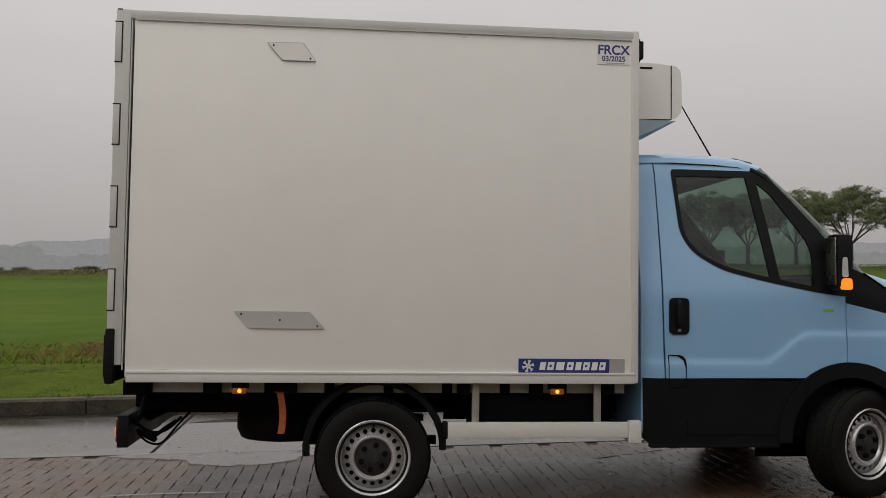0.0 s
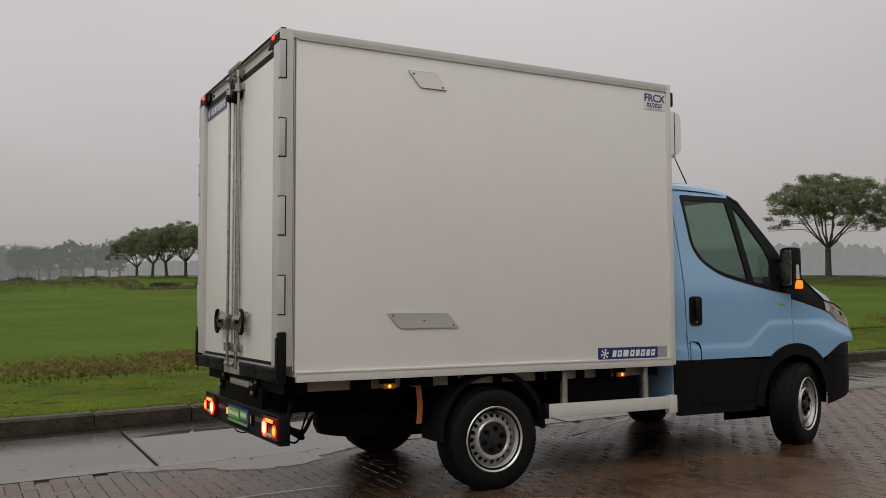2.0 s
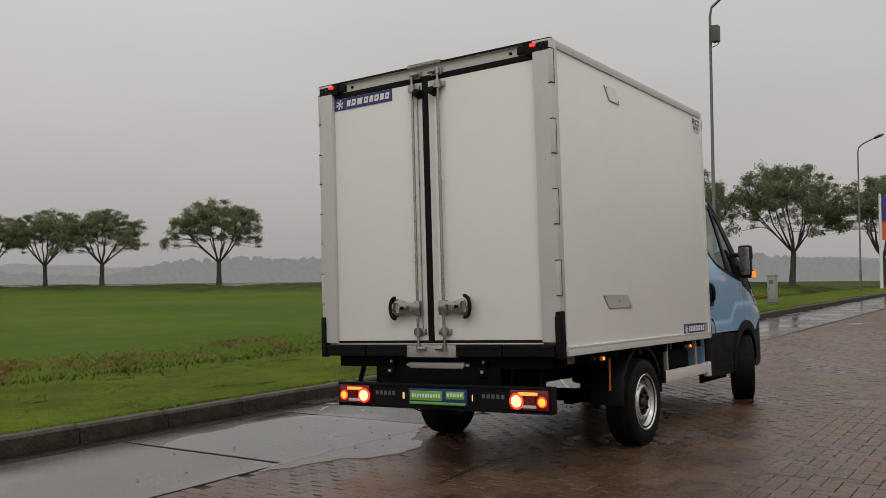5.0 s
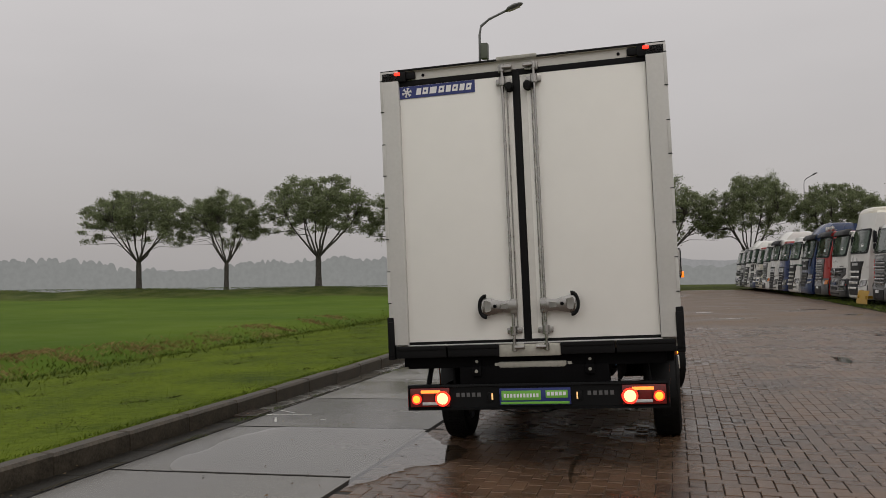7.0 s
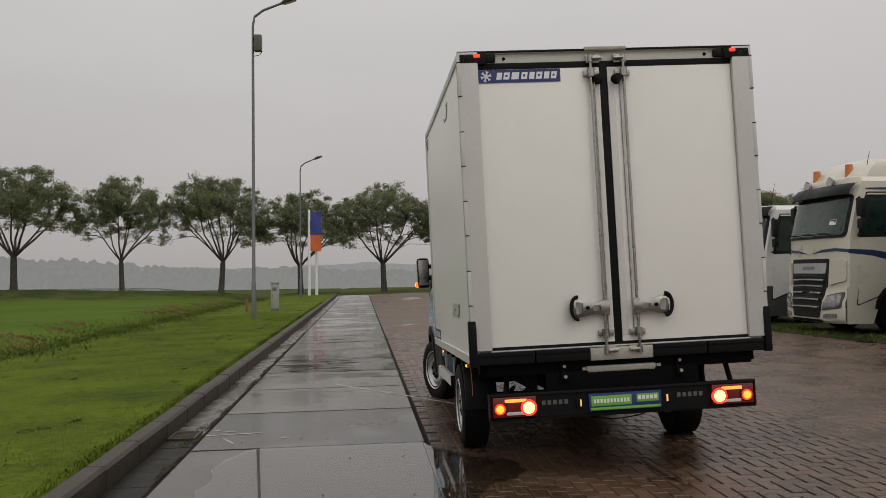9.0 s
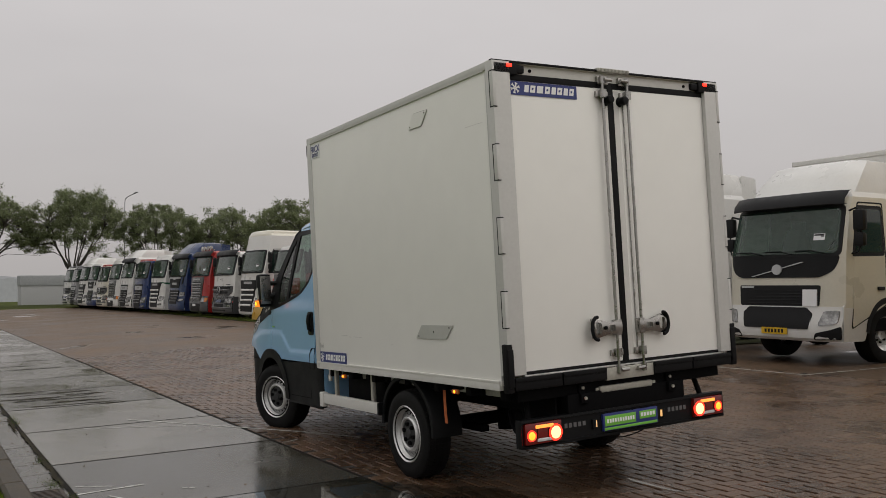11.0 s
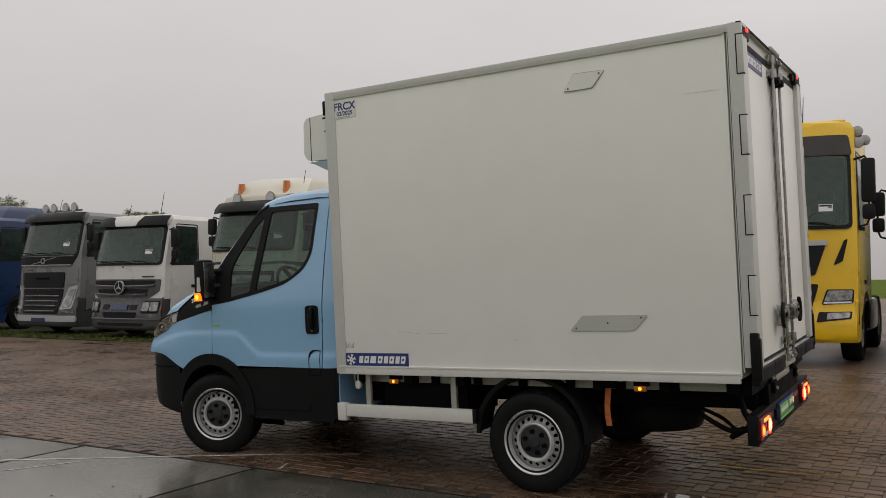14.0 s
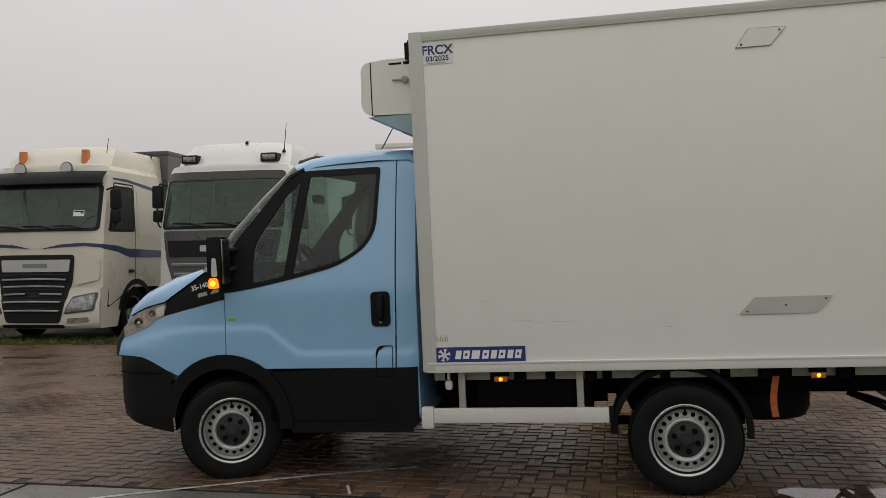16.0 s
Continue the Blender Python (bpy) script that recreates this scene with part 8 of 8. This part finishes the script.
tufts("dyke_grass", "rough unmown grass along the dyke", DYKE, 22000, on_dyke, 0.04, 0.10, 1.6, 8)
# haze is mixed into these colours: paler hedge, greyer bushes
tufts("far_hedge", "low straggly hedge at the meadow's edge", mat("hazed_edge_grass", (0.155, 0.135, 0.075), 0.85, var=0.3, scale=0.15, fine=2, col2=(0.23, 0.19, 0.115), rand=0.5, spec=0.05), 40000, lambda r: (r.uniform(-70, 20), r.uniform(69, 79)), 0.20, 0.09, 1.6, 9)
tufts("edge_bushes", "small green bushes along the meadow's edge", mat("hazed_bush_blade", (0.075, 0.095, 0.045), 0.85, var=0.4, scale=0.6, col2=(0.13, 0.15, 0.075), rand=0.4, spec=0.05), 6000, lambda r: (lambda k: (random.Random(900 + k).uniform(-70, 18) + r.gauss(0, 0.28), 77 + r.gauss(0, 0.3)))(int(34 * r.random() ** 1.6)), 0.5, 0.07, 1.3, 10)

GUTTER_WEEDS = ((5.56, 3.33, 0.16), (5.2, 3.34, 0.12), (1.50, 3.42, 0.10), (0.66, 3.44, 0.10), (2.6, 3.37, 0.10), (7.2, 3.35, 0.2), (9.0, 3.36, 0.2), (11.5, 3.36, 0.3), (0.9, 3.38, 0.1), (-0.4, 3.38, 0.12))


def gutter_weed(rng):
    x, y, r = GUTTER_WEEDS[rng.randrange(len(GUTTER_WEEDS))]
    return x + rng.gauss(0, r), y + rng.gauss(0, 0.035)


tufts("gutter_weeds", "small weeds growing from the gutter joint", mat("weed_blade", (0.045, 0.075, 0.014), 0.8, var=0.4, scale=2, col2=(0.10, 0.13, 0.035), rand=0.5, spec=0.1), 900, gutter_weed, 0.020, 0.006, 1.6, 12)

CLOD_SPOTS = [(random.Random(400 + k).uniform(-9, 30), random.Random(500 + k).uniform(4.2, 8.0), random.Random(600 + k).uniform(0.02, 0.15) * random.Random(650 + k).uniform(0.5, 1.2)) for k in range(120)]


def clod(rng):
    x, y, r = CLOD_SPOTS[rng.randrange(len(CLOD_SPOTS))]
    q = rng.gauss(0, 1)
    return x + q * r * 1.9 + rng.gauss(0, 0.05), y + rng.gauss(0, r * 1.1) + q * r * 0.5 * math.sin(9 * x)


tufts("mown_clumps", "dark clumps of wet mown grass and soil on the verge", mat("wet_mown_clump", (0.048, 0.056, 0.016), 0.8, var=0.4, scale=3, col2=(0.095, 0.115, 0.026), rand=0.5, spec=0.2), 5500, clod, 0.022, 0.016, 2.2, 12)

# ---- slabs, gutter and kerb ----
SLAB_Y0, SLAB_Y1 = 1.30, 3.33


def piece(name, me, parent, m):
    ob = new(name, me)
    ob.parent = parent
    ob.matrix_basis = m
    return ob


def block_mesh(name, lx, ly, lz, bevel, material):
    """A block with chamfered top edges, its top at z = 0 and its middle at the origin."""
    x, y, b = lx / 2, ly / 2, bevel
    vs = [(-x, -y, -lz), (x, -y, -lz), (x, y, -lz), (-x, y, -lz), (-x, -y, -b), (x, -y, -b), (x, y, -b), (-x, y, -b), (-x + b, -y + b, 0), (x - b, -y + b, 0), (x - b, y - b, 0), (-x + b, y - b, 0)]
    fs = [(8, 9, 10, 11)] + [(i, (i + 1) % 4, 4 + (i + 1) % 4, 4 + i) for i in range(4)] + [(4 + i, 4 + (i + 1) % 4, 8 + (i + 1) % 4, 8 + i) for i in range(4)]
    me = bpy.data.meshes.new(name)
    me.from_pydata(vs, [], fs)
    me.materials.append(material)
    return me


slope = math.degrees(math.atan2(cross_fall(SLAB_Y1) - cross_fall(SLAB_Y0), SLAB_Y1 - SLAB_Y0))
lane = new("slab_lane")
tagged(lane, "wet grey concrete slab lane between the bricks and the kerb", "pavement", kind="structure")
slab = block_mesh("slab", 2.028, SLAB_Y1 - SLAB_Y0 - 0.01, 0.12, 0.004, CONCRETE)
ymid = (SLAB_Y0 + SLAB_Y1) / 2
for k in range(-12, 31):
    piece("slab", slab, lane, pose(-0.775 + 2.05 * k, ymid, ground_z(-0.775 + 2.05 * k, ymid) + random.uniform(-0.001, 0.001), slope, 0.172, 0))
    # bitumen in the joint
    part("joint_strip", sheet([[(x, y, ground_z(x, y) + 0.0025) for y in (SLAB_Y0 + 0.004, SLAB_Y1 - 0.004)] for x in (0.25 + 2.05 * k - 0.012, 0.25 + 2.05 * k + 0.012)]), DEEP_JOINT, lane)
part("joint_bed", sheet([[(x, y, ground_z(x, y) - 0.0035) for y in (SLAB_Y0 - 0.03, SLAB_Y0 + 0.5, SLAB_Y1 - 0.6, SLAB_Y1 + 0.03)] for x in (-26, -12, 62)]), DEEP_JOINT, lane)
gut = new("gutter")
tagged(gut, "dark wet concrete gutter band along the kerb", "gutter", kind="structure")
gm = block_mesh("gutter_block", 0.49, 0.33, 0.10, 0.006, GUTTER)
pale = block_mesh("gutter_block", 0.49, 0.33, 0.10, 0.006, GUTTER_PALE)
for k in range(-40, 124):
    piece("gutter_block", gm if k < 2 else pale, gut, pose(0.25 + 0.5 * k, 3.505, ground_z(0.25 + 0.5 * k, 3.5) - 0.012 + random.uniform(-0.003, 0.003), -1.5, 0, 0))
kerb = new("kerb")
tagged(kerb, "weathered grey concrete kerb with mossy top", "kerb", kind="structure")
km = block_mesh("kerb_stone", 0.985, 0.17, 0.25, 0.025, KERB)
for k in range(-20, 62):
    piece("kerb_stone", km, kerb, pose(0.5 + 1.0 * k, 3.765, 0.055 - 0.003 * max(k, -12) + random.uniform(-0.006, 0.006), 0, 0, random.uniform(-0.3, 0.3)))

# ---- weedy strip under the parked row ----
SOIL = mat("wet_weedy_soil", (0.016, 0.015, 0.008), 0.8, var=0.45, scale=1.6, fine=18, col2=(0.050, 0.056, 0.018), bump=0.8, bump_scale=25, spec=0.15)


def strip_edge(x):
    return -7.35 + 0.22 * noise.noise((x * 0.5, 4, 0)) + 0.10 * noise.noise((x * 2.1, 9, 0)) - 0.35 * max(0.0, min(1.0, (9.0 - x) / 1.5))


rows = []
for k in range(-4, 232):
    x = 8.4 + 0.24 * k
    e = strip_edge(x)
    rows.append([(x, y, ground_z(x, y) + lift) for y, lift in ((e + 0.02, 0.001), (e - 0.06, 0.008), (e - 0.25, 0.016), (e - 1.2, 0.018), (-16.0, 0.018))])
tagged(part("weedy_strip", sheet(rows), SOIL, None), "dark wet soil strip with weeds under the parked lorries", "ground", kind="structure")


def in_strip(rng):
    x = rng.uniform(8.0, 60.0)
    return x, strip_edge(x) - abs(rng.gauss(0.25, 0.7))


tufts("strip_weeds", "low weeds along the edge of the lorry row", WEED, 16000, in_strip, 0.075, 0.02, 1.5, 21)

# ---- marks on the ground ----
def flat_on_ground(outline, lift):
    return panel(bmesh.new(), outline, lambda u, v, d: (u, v, ground_z(u, v) + lift - d), 0.0, step=0.15)


def worn_line(pts, width, seed):
    """A broken chalky line along points."""
    rng, bm = random.Random(seed), bmesh.new()
    for (x0, y0), (x1, y1) in zip(pts, pts[1:]):
        n = max(2, int(math.hypot(x1 - x0, y1 - y0) / 0.07))
        nx, ny = -(y1 - y0), x1 - x0
        q = math.hypot(nx, ny)
        nx, ny = nx / q, ny / q
        for k in range(n):
            if rng.random() < 0.02:
                continue
            a, b = k / n, (k + rng.uniform(0.93, 1.0)) / n
            w0, w1 = width * rng.uniform(0.3, 0.45), width * rng.uniform(0.3, 0.45)
            c = [(x0 + (x1 - x0) * f + sg * nx * w, y0 + (y1 - y0) * f + sg * ny * w) for f, sg, w in ((a, -1, w0), (b, -1, w1), (b, 1, w1), (a, 1, w0))]
            bm.faces.new([bm.verts.new((x, y, ground_z(x, y) + 0.0030)) for x, y in c])
    return bm


for pts, w, material, words in (
    ([(4.65, 2.19), (3.25, 1.28), (2.48, 0.86), (1.80, 0.55)], 0.05, PAINT_WHITE, "worn white paint line across slabs and bricks"),
    ([(4.28, 2.75), (3.77, 1.75)], 0.02, PAINT_WHITE, "faint worn white paint line on a slab"),
    ([(0.98, 3.32), (1.04, 2.82)], 0.05, PAINT_WHITE, "short worn white paint mark on a slab"),
    ([(1.28, 3.29), (1.11, 3.04)], 0.03, PAINT_WHITE, "faint worn white paint mark on a slab"),
    ([(0.80, 3.13), (0.43, 2.96)], 0.03, PAINT_WHITE, "faint worn white paint mark on a slab"),
    ([(0.74, 2.60), (0.68, 2.51)], 0.035, PAINT_WHITE, "faint worn white paint mark on a slab"),
    ([(2.16, 1.06), (2.08, 1.26)], 0.025, PAINT_WHITE, "short worn white paint mark on a slab"),
    ([(6.2, -7.0), (2.4, -7.1)], 0.07, PAINT_WHITE, "worn white bay line on the bricks"),
    ([(2.4, -7.1), (2.3, -10.5)], 0.07, PAINT_WHITE, "worn white bay line on the bricks"),
):
    tagged(part("ground_mark", worn_line(pts, w, int(w * 1000) + len(pts)), material, None, smooth=0), words, "paint mark", kind="structure")

# one shallow pool lies over a slab and the bricks beside it
film = [(0.20, 1.325), (-0.28, 1.10), (-0.52, 0.96), (-0.62, 0.78), (-0.78, 0.68), (-1.10, 0.66), (-1.32, 0.76), (-1.45, 0.92), (-1.62, 1.04), (-1.90, 1.13), (-2.15, 1.22), (-1.80, 1.325)]
ragged = [(x + (0.05 * noise.noise((x * 9, y * 9, 1)) if y < 1.29 else 0), y + (0.07 * noise.noise((x * 11, y * 11, 5)) if y < 1.29 else 0)) for x, y in densify(rounded(film, 0.05), 0.05)]
tagged(part("puddle", flat_on_ground(ragged, 0.0070), PUDDLE, None, smooth=0), "thin sheet of rain water on the bricks beside the slabs", "puddle", kind="structure")
SLAB_FALL = (cross_fall(SLAB_Y1) - cross_fall(SLAB_Y0)) / (SLAB_Y1 - SLAB_Y0)
pool = densify(rounded([(0.222, 1.33), (0.222, 2.75), (-0.25, 3.02), (-0.80, 2.94), (-1.25, 3.05), (-1.770, 2.80), (-1.770, 1.33)], 0.02), 0.10)
pool = [(x + 0.03 * math.sin(9 * y), y + (0.05 * math.sin(7 * x) if y > 2.4 else 0)) if y > 1.5 and -1.7 < x < 0.2 else (x, y) for x, y in pool]
bm = bmesh.new()
bm.faces.new([bm.verts.new((x, y, cross_fall(SLAB_Y0) + SLAB_FALL * (y - SLAB_Y0) + 0.003 * 0.775 + 0.0048)) for x, y in pool])
tagged(part("puddle", bm, PUDDLE, None, smooth=0), "thin sheet of rain water lying on a concrete slab", "puddle", kind="structure")

rng = random.Random(77)
thin = [(-0.86, -0.27), (-1.36, -0.24), (-1.93, -0.29)]
spine = [(thin[0][0] + (thin[2][0] - thin[0][0]) * k / 14, thin[0][1] + (thin[2][1] - thin[0][1]) * k / 14 + 4 * (thin[1][1] - (thin[0][1] + thin[2][1]) / 2) * (k / 14) * (1 - k / 14)) for k in range(15)]
wd = [0.019 * math.sin(math.pi * (k + 0.4) / 15) ** 0.5 * rng.uniform(0.7, 1.3) for k in range(15)]
edge = [(x, y + q) for (x, y), q in zip(spine, wd)] + [(x, y - q) for (x, y), q in reversed(list(zip(spine, wd)))]
tagged(part("puddle", flat_on_ground(edge, 0.0052), PUDDLE, None, smooth=0), "narrow rain puddle in a rut of the bricks", "puddle", kind="structure")
for cx, cy, rx, ry in ((6.5, -3.4, 0.5, 0.12), (9.5, -5.2, 0.6, 0.10), (12.0, -5.0, 0.5, 0.08), (14.0, -6.5, 0.7, 0.1)):
    ph = [rng.uniform(0, 6.28) for _ in range(4)]
    edge = [(cx + rx * math.cos(a) * (1 + 0.16 * math.sin(3 * a + ph[0]) + 0.10 * math.sin(7 * a + ph[1])), cy + ry * math.sin(a) * (1 + 0.22 * math.sin(4 * a + ph[2]) + 0.12 * math.sin(9 * a + ph[3]))) for a in np.linspace(0, 2 * math.pi, 49)[:-1]]
    tagged(part("puddle", flat_on_ground(edge, 0.0052), PUDDLE, None, smooth=0), "shallow rain puddle lying in the paving", "puddle", kind="structure")

SILT = mat("wet_gutter_silt", (0.022, 0.019, 0.012), 0.85, var=0.5, scale=6, fine=30, bump=0.5, bump_scale=60, col2=(0.050, 0.044, 0.028), spec=0.08)
for k in range(46):
    cx, cy, rx, ry = -6 + 0.5 * k + rng.uniform(-0.3, 0.3), 3.352 + abs(rng.gauss(0, 0.018)), rng.uniform(0.15, 0.5), rng.uniform(0.008, 0.022)
    ph = [rng.uniform(0, 6.28) for _ in range(3)]
    edge = [(cx + rx * math.cos(a) * (1 + 0.2 * math.sin(3 * a + ph[0])), cy + ry * math.sin(a) * (1 + 0.3 * math.sin(5 * a + ph[1]) + 0.2 * math.sin(11 * a + ph[2]))) for a in np.linspace(0, 2 * math.pi, 41)[:-1]]
    tagged(part("silt_streak", flat_on_ground(edge, 0.0055), SILT, None, smooth=0), "dark wet silt streak along the gutter", "silt", kind="structure")
for k in range(34):
    # washed-out dirt streaks across the slabs
    cx = rng.choice((6.45, 6.7, 7.0, 7.3, 7.6, 8.0, 8.3, 12.6, 13.4, 14.6)) + rng.uniform(-0.12, 0.12)
    cy, ry, rx = rng.uniform(2.0, 3.2), rng.uniform(0.12, 0.45), rng.uniform(0.012, 0.04)
    ph = [rng.uniform(0, 6.28) for _ in range(2)]
    edge = [(cx + rx * math.cos(a) * (1 + 0.5 * math.sin(5 * a + ph[0])), cy + ry * math.sin(a) * (1 + 0.2 * math.sin(3 * a + ph[1]))) for a in np.linspace(0, 2 * math.pi, 29)[:-1]]
    tagged(part("dirt_streak", flat_on_ground(edge, 0.0055), SILT, None, smooth=0), "thin dark dirt streak washed across a slab", "dirt", kind="structure")
IRON = mat("rusty_iron", (0.045, 0.032, 0.024), 0.6, metal=0.3, var=0.4, scale=15)
grate = thing("drain_grate", pose(1.06, 3.525, ground_z(1.06, 3.525) - 0.004), "rusty cast iron drain grate in the gutter", "drain grate")
part("grate_frame", panel(bmesh.new(), [(-0.20, -0.13), (0.20, -0.13), (0.20, 0.13), (-0.20, 0.13)], lambda u, v, d: (u, v, 0.012 - d), 0.03, holes=[[(-0.175, -0.105), (0.175, -0.105), (0.175, 0.105), (-0.175, 0.105)]], step=0.3), IRON, grate)
for k in range(8):
    part("grate_bar", box(-0.165 + 0.044 * k, -0.143 + 0.044 * k, -0.105, 0.105, -0.02, 0.010), IRON, grate)
LITTER = mat("wet_leaf", (0.05, 0.028, 0.012), 0.6, var=0.4, rand=0.5, col2=(0.12, 0.07, 0.025))
bm = bmesh.new()
for _ in range(520):
    x, y = (rng.uniform(-6, 12), rng.uniform(1.0, 3.6)) if rng.random() < 0.7 else (rng.uniform(-5, 8), rng.uniform(-5, 1))
    if rng.random() < 0.35:
        y = rng.gauss(3.5, 0.10)
    r, a = rng.uniform(0.006, 0.02), rng.uniform(0, 6.28)
    z = ground_z(x, y) + 0.007
    bm.faces.new([bm.verts.new((x + r * math.cos(a + t), y + r * 0.7 * math.sin(a + t), z + (0.006 if t > 3 else 0))) for t in (0, 1.4, 2.9, 4.4)])
tagged(part("leaf_litter", bm, LITTER, None, smooth=0), "scattered wet dead leaves and grit", "leaves", kind="stuff")

# ---- bricks in herringbone, laid last ----
C = 0.105
BR_X0, BR_X1, BR_Y0, BR_Y1 = -8.4, 15.0, -7.4, 1.29
brick = block_mesh("brick", 2 * C - 0.005, C - 0.005, 0.05, 0.0035, PAVER)
proto_v = np.array([v.co[:] for v in brick.vertices])
proto_f = [tuple(p.vertices) for p in brick.polygons]
part("brick_bed", strip([BR_X0, BR_X1], [BR_Y0, -2, BR_Y1 + 0.005], -0.0085), JOINT, road)
vs, fs, near = [], [], []
for i in range(int(BR_X0 / C), int(BR_X1 / C)):
    for j in range(int(BR_Y0 / C), int(BR_Y1 / C)):
        d = (i - j) % 4
        if d not in (0, 3):
            continue
        cx, cy, turned = ((i + 1) * C, (j + 0.5) * C, False) if d == 0 else ((i + 0.5) * C, (j + 1) * C, True)
        if cy + C > BR_Y1 and turned or cy + C / 2 > BR_Y1:
            continue
        z = ground_z(cx, cy) + random.uniform(-0.002, 0.001)
        q = (random.uniform(-0.35, 0.35), random.uniform(-0.35, 0.35), (90 if turned else 0) + random.uniform(-0.7, 0.7))
        if -4.2 < cx < -2.4 and -1.6 < cy < 1.1 and len(near) < 300:
            near.append((cx, cy, z, q))
            continue
        m = np.array(pose(cx, cy, z, *q))
        o = len(vs)
        vs.extend((proto_v @ m[:3, :3].T + m[:3, 3]).tolist())
        fs.extend([tuple(a + o for a in f) for f in proto_f])
me = bpy.data.meshes.new("brick_field")
me.from_pydata(vs, [], fs)
me.materials.append(PAVER)
field = new("brick_field", me)
field.parent = road
tagged(field, "wet clay bricks in herringbone", kind="stuff")
for cx, cy, z, q in near:
    piece("brick", brick, road, pose(cx, cy, z, *q))
